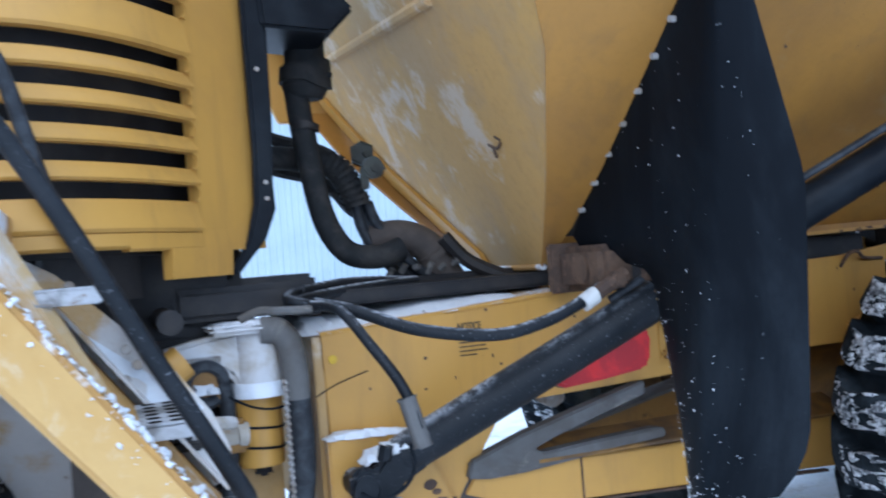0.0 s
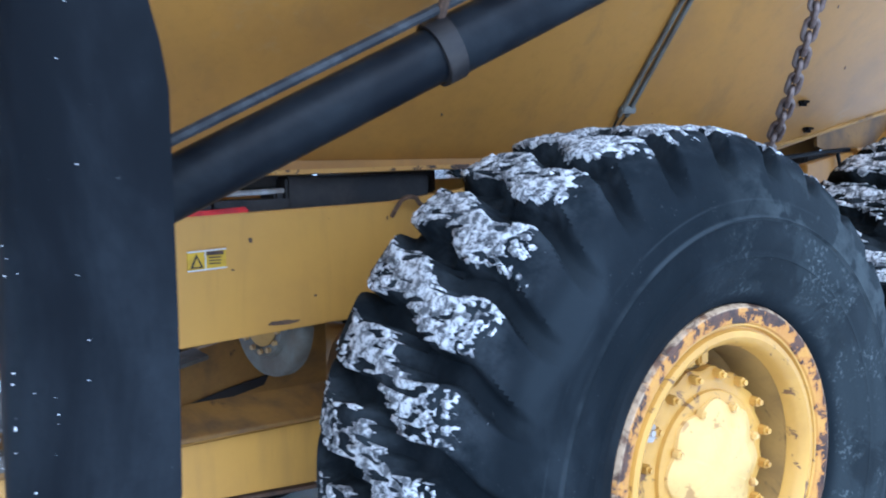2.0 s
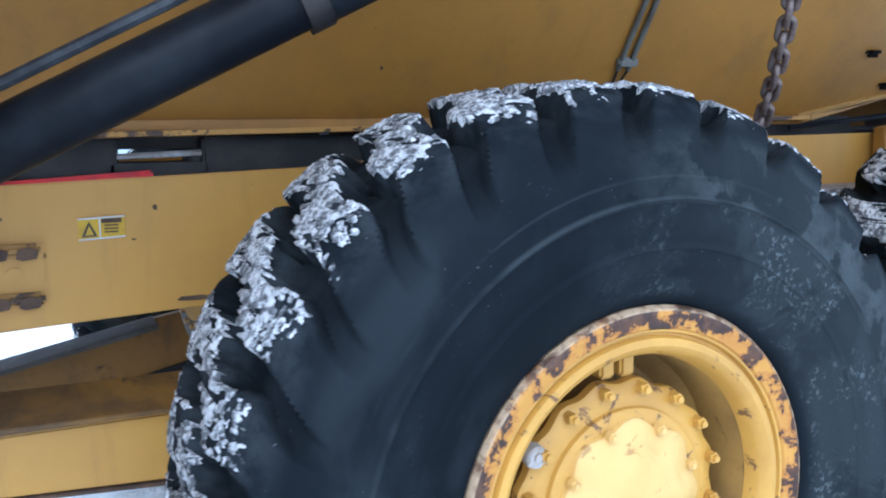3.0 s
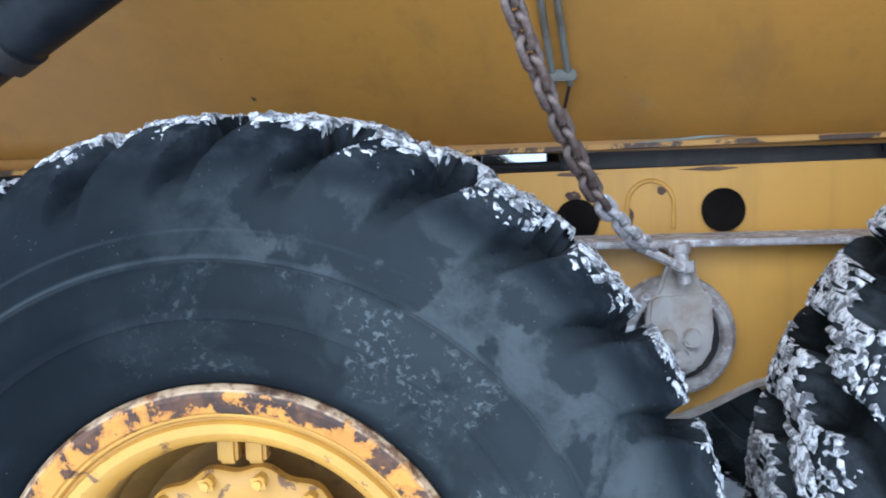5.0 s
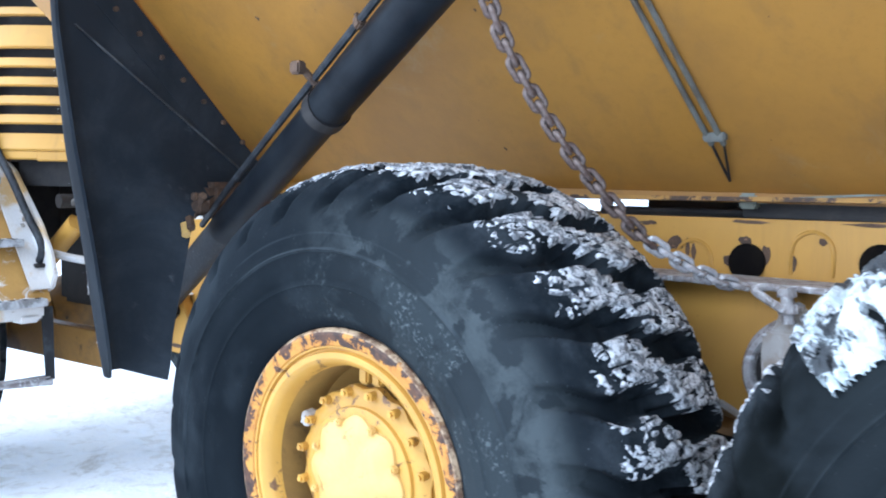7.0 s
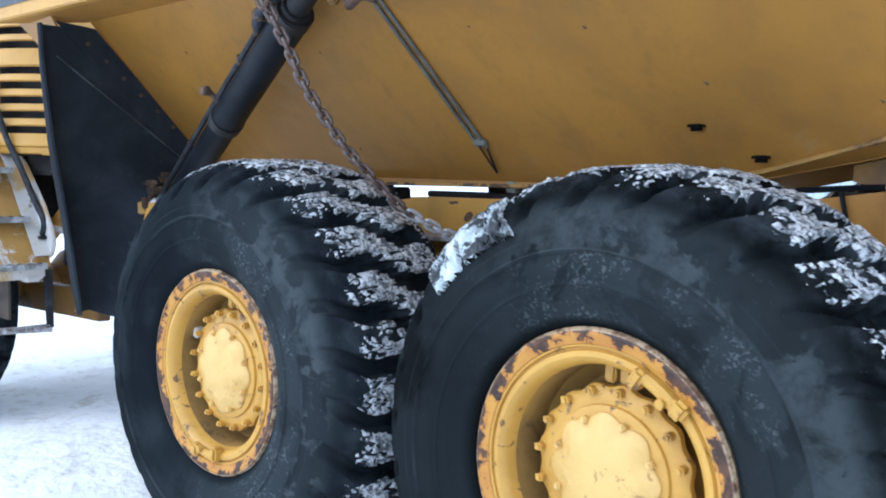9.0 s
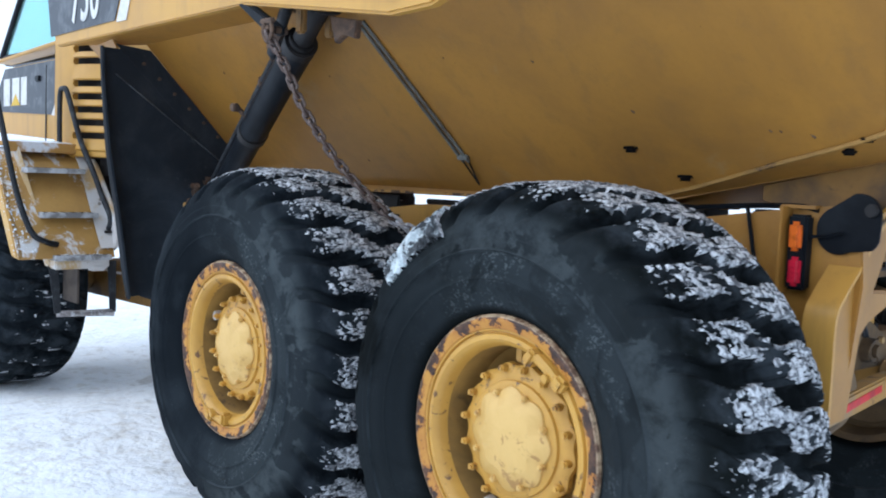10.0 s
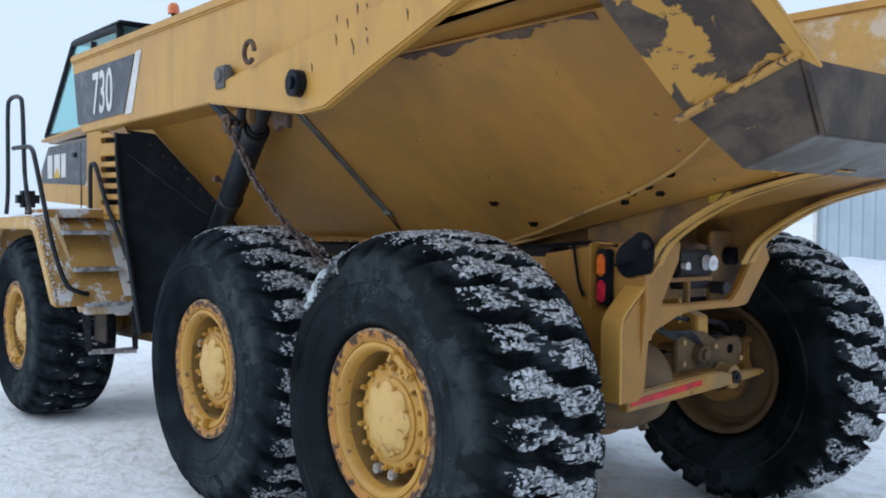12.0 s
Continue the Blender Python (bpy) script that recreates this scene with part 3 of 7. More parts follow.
def snow_bank():
    bm = bmesh.new()
    nx, ny = 90, 14
    grid = []
    for j in range(ny + 1):
        row = []
        for i in range(nx + 1):
            x, v = -16 + i * 0.7, j / ny
            hgt = math.sin(math.pi * v) ** 0.8 * (0.55 + 0.35 * noise.noise((x * 0.35, 2, 0)) + 0.15 * noise.noise((x * 1.3, v * 3, 5)))
            row.append(bm.verts.new((x, 24 + v * 4 + 0.4 * noise.noise((x * 0.5, 7, 1)), max(hgt, 0) - 0.03)))
        grid.append(row)
    for a, b in zip(grid, grid[1:]):
        for i in range(nx):
            bm.faces.new((a[i], a[i + 1], b[i + 1], b[i]))
    tagged(part("snow_bank", bm, snow_mat), "low ploughed bank of clean snow along the hall", "snow bank", kind="stuff")


snow_bank()

# ---- the truck ----
truck = tagged(new("dump_truck"), "yellow articulated dump truck with muddy tyres, parked on packed snow", "dump truck")
truck.location = (-0.5, YC, 0)


def on_slope(y):
    """The height of the bed's sloping side at y."""
    return 1.745 - 1.03 * (y - 0.79)


# ---- wheels ----
FAR_RIM, TYRE_W = 3.02, 0.59
AXLE_Z, LUGS, STEPS = 0.79, 27, 24
TOP = [(0.62, -0.057), (0.65, -0.055), (0.675, -0.048), (0.700, -0.036), (0.725, -0.019), (0.745, -0.001), (0.762, 0.020), (0.777, 0.043), (0.789, 0.073), (0.797, 0.11), (0.801, 0.16), (0.803, 0.295)]
FOOT = [(0.62, -0.057), (0.65, -0.055), (0.675, -0.048), (0.692, -0.021), (0.704, 0.006), (0.717, 0.032), (0.728, 0.055), (0.737, 0.076), (0.742, 0.098), (0.746, 0.13), (0.748, 0.17), (0.748, 0.295)]


def across(points, n=27):
    """The half profile, evenly sampled and mirrored to the tyre's full width."""
    p = np.array(points)
    u = np.linspace(0, len(points) - 1, n)
    half = np.stack([np.interp(u, range(len(points)), p[:, i]) for i in (0, 1)], 1)
    return np.concatenate([half, np.stack([half[-2::-1, 0], TYRE_W - half[-2::-1, 1]], 1)])


def lug_mask(ang, y):
    """1 on a lug, 0 in a groove: slanted, slightly wavy bars right across the tread."""
    shift = 0.215 * (y / 0.5) + 0.026 * np.sin(y * 23.0) - 0.06
    ph = ((ang - shift) / (math.tau / LUGS)) % 1.0
    wob = 0.03 * np.sin(ang * 7.0 + y * 30.0) + 0.02 * np.sin(ang * 23.0)
    fill = 0.66 + wob - 0.05 * np.cos((y - 0.295) * 8)
    e = (fill / 2 - np.abs(ph - 0.5)) / 0.060 + 0.5
    e = np.clip(e, 0, 1)
    return e * e * (3 - 2 * e)


def tyre_grid():
    top, foot = across(TOP), across(FOOT)
    ang = np.linspace(0, math.tau, LUGS * STEPS, endpoint=False)
    a, y = np.meshgrid(ang, top[:, 1], indexing="ij")
    m = lug_mask(a, y)
    r = foot[None, :, 0] + (top[None, :, 0] - foot[None, :, 0]) * m
    yy = foot[None, :, 1] + (top[None, :, 1] - foot[None, :, 1]) * m
    return ang, m, r, yy, top


def tyre_mesh():
    ang, m, r, yy, top = tyre_grid()
    wall = [(0.36, 0.04), (0.386, 0.012), (0.40, -0.012), (0.43, -0.034), (0.468, -0.048), (0.474, -0.054), (0.500, -0.0575), (0.504, -0.0625), (0.508, -0.058), (0.520, -0.0585), (0.526, -0.0635), (0.560, -0.0625), (0.588, -0.0620), (0.592, -0.0690), (0.596, -0.0620), (0.600, -0.0590), (0.614, -0.0575)]
    back = [(p, TYRE_W - q) for p, q in wall[::-1]]
    n = len(ang)
    verts, cols = [], []
    for p, q in wall:
        cols.append([(p, q)] * n)
    for j in range(r.shape[1]):
        cols.append(list(zip(r[:, j], yy[:, j])))
    for p, q in back:
        cols.append([(p, q)] * n)
    for col in cols:
        verts += [(c[0] * math.sin(t), c[1], c[0] * math.cos(t)) for c, t in zip(col, ang)]
    k = len(cols)
    faces = [(j * n + i, j * n + (i + 1) % n, ((j + 1) % k) * n + (i + 1) % n, ((j + 1) % k) * n + i) for j in range(k) for i in range(n)]
    me = bpy.data.meshes.new("tyre")
    me.from_pydata(verts, [], faces)
    bm = bmesh.new()
    bm.from_mesh(me)
    bmesh.ops.recalc_face_normals(bm, faces=bm.faces)
    bpy.data.meshes.remove(me)
    return mesh_of("tyre", bm, tyre_mat, 60)


TYRE = tyre_mesh()
# same tyre in the darker rubber copy that carries shade in its colour
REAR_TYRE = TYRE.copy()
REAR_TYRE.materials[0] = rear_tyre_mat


def snow_mesh(seed, cover, ice_at=None, fine=1.0, thin_at=None):
    """Broken snow crust on the lugs' tops, packed into the grooves round ice_at."""
    n, half = int(1150 * fine), int(46 * fine)
    top, foot = across(TOP, half), across(FOOT, half)
    ang = np.linspace(0, math.tau, n, endpoint=False)
    a, y = np.meshgrid(ang, top[:, 1], indexing="ij")
    m = lug_mask(a, y)
    r = foot[None, :, 0] + (top[None, :, 0] - foot[None, :, 0]) * m
    yy = foot[None, :, 1] + (top[None, :, 1] - foot[None, :, 1]) * m
    k = len(top)
    val, lift, iced = np.full((n, k), -1.0), np.zeros((n, k)), np.zeros((n, k), bool)
    skip = next(i for i in range(k) if top[i, 0] > 0.725)
    low = next(i for i in range(k) if top[i, 0] > 0.655)
    for i in range(n):
        for j in range(low, k - low):
            icy = False
            p = Vector((0.8 * math.sin(ang[i]), top[j, 1], 0.8 * math.cos(ang[i])))
            if ice_at is not None:
                d = abs((ang[i] - ice_at + math.pi) % math.tau - math.pi)
                icy = d + 0.16 * noise.noise(p * 8) + 0.07 * noise.noise(p * 30) < 0.22 and top[j, 1] < 0.27 and noise.noise(p * 36 + Vector((3, 1, 0))) < 0.30
            if not icy and (m[i, j] < 0.72 or not skip <= j < k - skip):
                continue
            big = noise.noise(p * 4 + Vector((0, seed * 7, 2)))
            clump = noise.noise(p * 27 + Vector((seed * 3, 0, 0)))
            grain = noise.noise(p * 72 + Vector((0, seed, 0)))
            tiny = noise.noise(p * 130)
            u = 0.8 * ang[i]
            crack = min(abs(noise.noise((u * 32, top[j, 1] * 19, seed * 5.0))), abs(noise.noise((u * 18 + top[j, 1] * 12, top[j, 1] * 34 - u * 10, seed * 9.0))))
            edge = max(0.0, 0.085 + 0.11 * clump + 0.08 * big + 0.05 * grain - min(top[j, 1], TYRE_W - top[j, 1])) / 0.05
            v = cover + 0.05 + 0.45 * big + 0.60 * clump + 0.50 * grain + 0.34 * tiny - 0.6 * edge - max(0.0, 1.0 - crack / 0.11) * 0.75
            if thin_at is not None:
                v -= (0.46 - 0.35 * clump) * max(0.0, 1 - abs((ang[i] - thin_at + math.pi) % math.tau - math.pi) / 0.85)
            if icy:
                v = 1.1 * v + 0.40 + 0.75 * edge - 9.0 * max(0.0, 0.728 - top[j, 0])
            val[i, j], iced[i, j] = v, icy
            lift[i, j] = 0.001 + 0.009 * min(1.2, max(0.0, v)) + (0.75 * (top[j, 0] - r[i, j]) + 0.010 + 0.008 * noise.noise(p * 14) if icy else 0)

    def spot(c, h):
        slope = min(1.0, max(0.0, (0.10 - min(top[c[1], 1], TYRE_W - top[c[1], 1])) / 0.10))
        rr = r[c] + h * (1 - 0.4 * slope)
        side = h * 0.8 * slope * (-1 if top[c[1], 1] < 0.29 else 1)
        return (rr * math.sin(ang[c[0]]), yy[c] + side, rr * math.cos(ang[c[0]]))
    out = []
    for ice in (False, True):
        verts, index, faces = [], {}, []
        for i in range(n):
            for j in range(low, k - low - 1):
                q = [(i, j), ((i + 1) % n, j), ((i + 1) % n, j + 1), (i, j + 1)]
                if max(val[c] for c in q) <= 0 or (iced[q[0]] and iced[q[2]]) != ice:
                    continue
                f = []
                for c, d in zip(q, q[1:] + q[:1]):
                    if val[c] > 0:
                        if c not in index:
                            index[c] = len(verts)
                            verts.append(spot(c, lift[c]))
                        f.append(index[c])
                    if (val[c] > 0) != (val[d] > 0):    # the crust thins out to nothing between the two
                        key = (min(c, d), max(c, d))
                        if key not in index:
                            index[key] = len(verts)
                            u = val[c] / (val[c] - val[d])
                            verts.append(tuple(a0 + (a1 - a0) * u for a0, a1 in zip(spot(c, -0.001), spot(d, -0.001))))
                        f.append(index[key])
                if len(f) > 2:
                    faces.append(f)
        me = bpy.data.meshes.new("snow_crust")
        me.from_pydata(verts, [], faces)
        bm = bmesh.new()
        bm.from_mesh(me)
        bpy.data.meshes.remove(me)
        out.append(bm)
    return out


RIM = lathe([(0.389, 0.0), (0.386, -0.010), (0.376, -0.014), (0.342, -0.006), (0.338, 0.004), (0.334, 0.004), (0.330, -0.008), (0.316, -0.010), (0.306, -0.004),
             (0.296, 0.014), (0.290, 0.040), (0.296, 0.046), (0.345, 0.05), (0.37, 0.012)], 80)
WELL = lathe([(0.2905, 0.041), (0.286, 0.16), (0.25, 0.21), (0.10, 0.225), (0.10, 0.235), (0.28, 0.235), (0.325, 0.26), (0.337, 0.55), (0.355, 0.58), (0.385, 0.59), (0.387, 0.57),
              (0.36, 0.55), (0.345, 0.49), (0.345, 0.055), (0.30, 0.046)], 72)
RING = lathe([(0.3925, 0.010), (0.3925, -0.006), (0.386, -0.016), (0.376, -0.019), (0.350, -0.012), (0.344, -0.004), (0.344, 0.006)], 80)


def lobed(bm, count, depth, reach, turn=0.0):
    """Scallops the rim of a turned piece: hollows of the given depth between the lobes."""
    for v in bm.verts:
        r = math.hypot(v.co.x, v.co.z)
        if r > reach:
            a = math.atan2(v.co.x, v.co.z) - turn
            k = 1 - depth / r * (0.5 - 0.5 * math.cos(a * count))
            v.co.x, v.co.z = v.co.x * k, v.co.z * k
    return bm


HUB = join(lobed(lathe([(0.0005, 0.060), (0.196, 0.060), (0.226, 0.066), (0.236, 0.074), (0.237, 0.094), (0.215, 0.104), (0.15, 0.22), (0.0005, 0.22)], 128), 16, 0.011, 0.215, 0.15),
           lathe([(0.0005, 0.046), (0.174, 0.046), (0.181, 0.050), (0.184, 0.064), (0.0005, 0.064)], 48))
COVER = lobed(lathe([(0.0005, 0.012), (0.100, 0.014), (0.122, 0.018), (0.138, 0.027), (0.158, 0.032), (0.165, 0.038), (0.167, 0.050), (0.0005, 0.050)], 96), 8, 0.017, 0.120, 0.4 + math.pi / 8)
KEY = join(tube([(0.318 * math.sin(a), -0.014, 0.318 * math.cos(a)) for a in (-0.22, -0.11, 0.0, 0.11, 0.22)], 0.017, 8, 3), block((-0.066, -0.014, 0.300), (0.036, 0.05, 0.060), 0.010),
           block((0.060, -0.018, 0.322), (0.046, 0.040, 0.050), 0.010), rod((0.02, -0.016, 0.305), (0.02, -0.042, 0.305), 0.014, seg=6, bevel=0.002))
BOLT = join(rod((0, 0.070, 0), (0, 0.042, 0), 0.0130, seg=6, bevel=0.002), rod((0, 0.044, 0), (0, 0.034, 0), 0.007, seg=8))
COVER_BOLT = join(rod((0, 0.066, 0), (0, 0.046, 0), 0.0115, seg=6, bevel=0.002), rod((0, 0.048, 0), (0, 0.0415, 0), 0.006, seg=8))
LOBE = join(block((0, 0.12, 0), (0.034, 0.07, 0.055), 0.006))
VALVE = join(rod((0, 0.08, 0), (0, 0.050, 0), 0.023, 0.021, seg=20, bevel=0.004), rod((0, 0.052, 0), (0, 0.044, 0), 0.008, seg=6))
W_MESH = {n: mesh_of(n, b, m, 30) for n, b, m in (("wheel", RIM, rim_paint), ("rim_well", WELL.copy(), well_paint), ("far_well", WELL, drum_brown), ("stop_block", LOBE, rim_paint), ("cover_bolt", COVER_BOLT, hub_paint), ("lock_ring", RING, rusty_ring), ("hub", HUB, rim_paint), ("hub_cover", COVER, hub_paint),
                                                  ("bolt", BOLT, rim_paint), ("valve_cap", VALVE, cast_grey), ("lock_key", KEY, rim_paint))}


def wheel(x, far, spin, seed, cover, ice_at=None, key=3.25, valves=((-0.203, 0.118),), thin_at=None):
    """One wheel of the truck: rim, rusty lock ring, hub with its bolts, tyre and the snow on it."""
    w = new("wheel", W_MESH["wheel"])
    w.parent, w.matrix_parent_inverse = truck, Matrix.Translation(-truck.location)
    w.matrix_basis = pose(x, FAR_RIM if far else 0.0, AXLE_Z + (DIP if x < -3 else 0.0), 0, 0, 180 if far else 0)
    tagged(w, "yellow steel wheel with a rusted rim and snow-caked tyre")
    turn = Matrix.Rotation(spin, 4, "Y")

    def sub(name, me, m=None, label=""):
        o = new(name, me)
        o.parent, o.matrix_basis = w, m or Matrix()
        return tagged(o, label)
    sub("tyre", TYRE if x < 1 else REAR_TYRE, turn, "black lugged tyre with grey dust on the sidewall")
    sub("lock_ring", W_MESH["lock_ring"], turn, "rusty lock ring with flaked yellow paint")
    # far wheels take a darker, browner copy of the rim well
    sub("rim_well", W_MESH["far_well" if far else "rim_well"], turn, "darker brown rim well" if far else "dirty rim well streaked with grime")
    sub("hub", W_MESH["hub"], turn)
    for a in (-0.09, 0.09):
        sub("stop_block", W_MESH["stop_block"], Matrix.Translation((0.262 * math.sin(a), 0, 0.262 * math.cos(a))))
    sub("hub_cover", W_MESH["hub_cover"], turn, "pale yellow hub cover")
    for k in range(16):
        a = k * math.tau / 16 + 0.15
        sub("bolt", W_MESH["bolt"], turn @ Matrix.Translation((0.219 * math.sin(a), 0.002, 0.219 * math.cos(a))))
    for k in range(8):
        a = k * math.tau / 8 + 0.4
        sub("bolt", W_MESH["cover_bolt"], turn @ Matrix.Translation((0.149 * math.sin(a), -0.024, 0.149 * math.cos(a))))
    for vx, vz in valves:
        sub("valve_cap", W_MESH["valve_cap"], Matrix.Translation((vx, 0.0, vz)), "grey valve cap")
    sub("lock_key", W_MESH["lock_key"], Matrix.Rotation(key, 4, "Y"), "knobbly yellow key of the lock ring")
    crust, slab = snow_mesh(seed, cover, None if ice_at is None else ice_at - spin, 1.0 if x > -1 and not far else 0.5, thin_at)
    tagged(sub("snow_crust", mesh_of("snow_crust", crust, crust_mat, 80), turn, "broken white snow crust on the lugs"), kind="stuff")
    if ice_at is not None:
        sub("ice_slab", mesh_of("ice_slab", slab, ice_mat, 60), turn, "solid white slab of ice on the shoulder")
    return w


wheel(0.0, False, 0.02, 1, 0.40, thin_at=-1.95)
wheel(1.70, False, -0.026, 2, 0.40, ice_at=-0.62, key=0.62, valves=((0.01, -0.243), (-0.10, -0.236)))
wheel(-3.86, False, 0.05, 3, -0.12)
wheel(1.70, True, 0.0, 4, 0.60)
wheel(0.0, True, 0.1, 5, 0.15)
wheel(-3.86, True, 0.0, 6, -0.45)

# ---- the bed ----
bed = part("dump_bed", yz_plate([(1.0, 1.50), (1.76, 1.50), (1.76, 1.53), (1.0, 1.53)], -1.47, 2.9), body_paint, truck,
           "dusty yellow steel dump bed with worn tail")


def bed_sides():
    """Sloping side plates, shelf, upright rail and the pin plate, on both sides."""
    seam = [(1.40, 1.0), (1.60, 0.961), (1.75, 0.93), (2.10, 0.845), (2.40, 0.776), (2.70, 0.685), (2.95, 0.577)]
    low = [(-1.504, 1.0)] + seam
    for far in (False, True):
        fl = other_side if far else (lambda b: b)
        out = [(x, y, on_slope(y)) for x, y in low]
        out += [(3.05, 0.50, on_slope(0.50)), (3.05, 0.175, on_slope(0.175)), (-1.504, 0.175, on_slope(0.175))]
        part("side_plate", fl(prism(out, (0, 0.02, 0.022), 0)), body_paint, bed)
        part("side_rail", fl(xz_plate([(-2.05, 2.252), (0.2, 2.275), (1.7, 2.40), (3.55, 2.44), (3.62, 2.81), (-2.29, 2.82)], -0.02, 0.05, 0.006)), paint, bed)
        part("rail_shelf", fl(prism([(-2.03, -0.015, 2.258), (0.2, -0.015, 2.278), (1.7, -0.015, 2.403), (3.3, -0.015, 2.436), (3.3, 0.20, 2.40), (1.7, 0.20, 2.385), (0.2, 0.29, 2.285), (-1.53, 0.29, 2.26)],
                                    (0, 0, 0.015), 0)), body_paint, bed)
        part("rail_cap", fl(block((0.7, 0.06, 2.80), (5.9, 0.20, 0.06), 0.012)), paint, bed)
        part("inner_wall", fl(prism([(-2.2, 0.12, 2.80), (3.6, 0.12, 2.80), (3.55, 0.20, 2.40), (-1.9, 0.20, 2.40)], (0, 0.02, 0), 0)), muddy, bed)
        part("pin_plate", fl(xz_plate([(0.17, 2.26), (0.19, 2.345), (1.52, 2.50), (2.9, 2.66), (3.5, 2.70), (3.5, 2.50), (2.28, 2.448), (1.74, 2.27), (1.36, 2.135), (1.15, 2.125)], -0.075, 0.054, 0.01)), paint, bed,
             "yellow pin plate with chipped edges")
        part("pin_cap", fl(join(rod((1.16, -0.075, 2.262), (1.16, -0.125, 2.262), 0.062, seg=28, bevel=0.006), rod((1.16, -0.12, 2.262), (1.16, -0.14, 2.262), 0.03, seg=16, bevel=0.003))), black_paint, bed, "black pin cap")
        # lower flange of the side and the chamfer under the tail
        flo = [(-1.5, 1.0, 1.478), (1.42, 1.0, 1.512), (1.42, 0.955, 1.515), (-1.5, 0.955, 1.481)]
        part("bottom_flange", fl(prism(flo, (0, 0, 0.012), 0)), chipped, bed, "chipped bottom flange")
        ch = [(x, y, on_slope(y)) for x, y in seam]
        fl_line = [(x, 0.985, 1.512 + 0.205 * (x - 1.45)) for x, y in seam]
        n = len(seam)
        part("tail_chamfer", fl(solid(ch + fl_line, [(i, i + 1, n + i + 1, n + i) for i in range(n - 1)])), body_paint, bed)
        lip = tube([(x, y - 0.004, on_slope(y) - 0.002) for x, y in seam], 0.009, 6, 3)
        part("weld_seam", fl(lip), dusty_seam, bed)
    fl0 = [(1.45, 0.98, 1.512), (3.10, 0.98, 1.850), (3.10, 1.78, 1.850), (1.45, 1.78, 1.512)]
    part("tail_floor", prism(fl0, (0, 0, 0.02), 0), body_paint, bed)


bed_sides()


def bed_front():
    """Inclined front wall with its side cheeks."""
    def at(y, z):
        return (-1.49 - 0.5 * (z - 1.467) + 0.05 * (y - 1.12), y, z)
    low, top = 1.467, 2.80
    wall = [at(1.10, low), at(1.66, low), at(2.22, 1.87), at(2.62, 2.30), at(2.62, top), at(0.14, top), at(0.14, 2.28), at(0.30, 2.05), at(0.67, 1.76), at(1.0, 1.53)]
    part("front_wall", prism(wall, (0.03, 0, 0.0), 0), muddy, bed, "mud-caked front wall of the bed")
    for far in (False, True):
        fl = other_side if far else (lambda b: b)
        cheek = [at(1.10, 1.467), at(1.0, 1.53), at(0.67, 1.76), at(0.30, 2.05), at(0.14, 2.28), (-1.50, 0.10, 2.27), (-1.50, 0.17, 2.145), (-1.50, 0.61, 1.765), (-1.50, 0.83, 1.595), (-1.49, 1.10, 1.468)]
        bm = bmesh.new()
        vs = [bm.verts.new(c) for c in cheek]
        for f in ((0, 1, 8, 9), (1, 2, 7, 8), (2, 3, 6, 7), (3, 4, 5, 6)):
            bm.faces.new([vs[i] for i in f])
        bmesh.ops.recalc_face_normals(bm, faces=bm.faces)
        bmesh.ops.solidify(bm, geom=bm.faces, thickness=0.012)
        part("front_cheek", fl(bm), body_paint, bed)
    part("edge_flange", prism([at(1.66, low), at(2.22, 1.87), at(2.62, 2.30), at(2.62, 2.42), at(2.17, 1.955), at(1.60, 1.53), at(1.58, low)], (-0.022, 0, 0), 0.004), paint, bed)
    part("front_rib", rod(at(0.82, 2.32), at(2.25, 2.44), 0.022, seg=8), muddy, bed)
    part("bottom_lip", rod(at(1.08, 1.462), at(1.68, 1.462), 0.012, seg=8), frosted, bed)
    for y, z, w in ((0.92, 1.863, 0.05),):
        off = Vector((-0.004, 0, 0))
        part("scar", join(tube([Vector(at(y - w, z + 0.012)) + off, Vector(at(y, z)) + off, Vector(at(y + w, z + 0.02)) + off], 0.005, 6, 4, 0.5), tube([Vector(at(y + 0.03, z)) + off, Vector(at(y + 0.035, z - w * 0.5)) + off], 0.006, 6, 3), tube([Vector(at(y - 0.055, z + 0.02)) + off, Vector(at(y - 0.03, z + 0.035)) + off], 0.004, 6, 3)), rust, bed, "torn rusty scar in the paint")


bed_front()


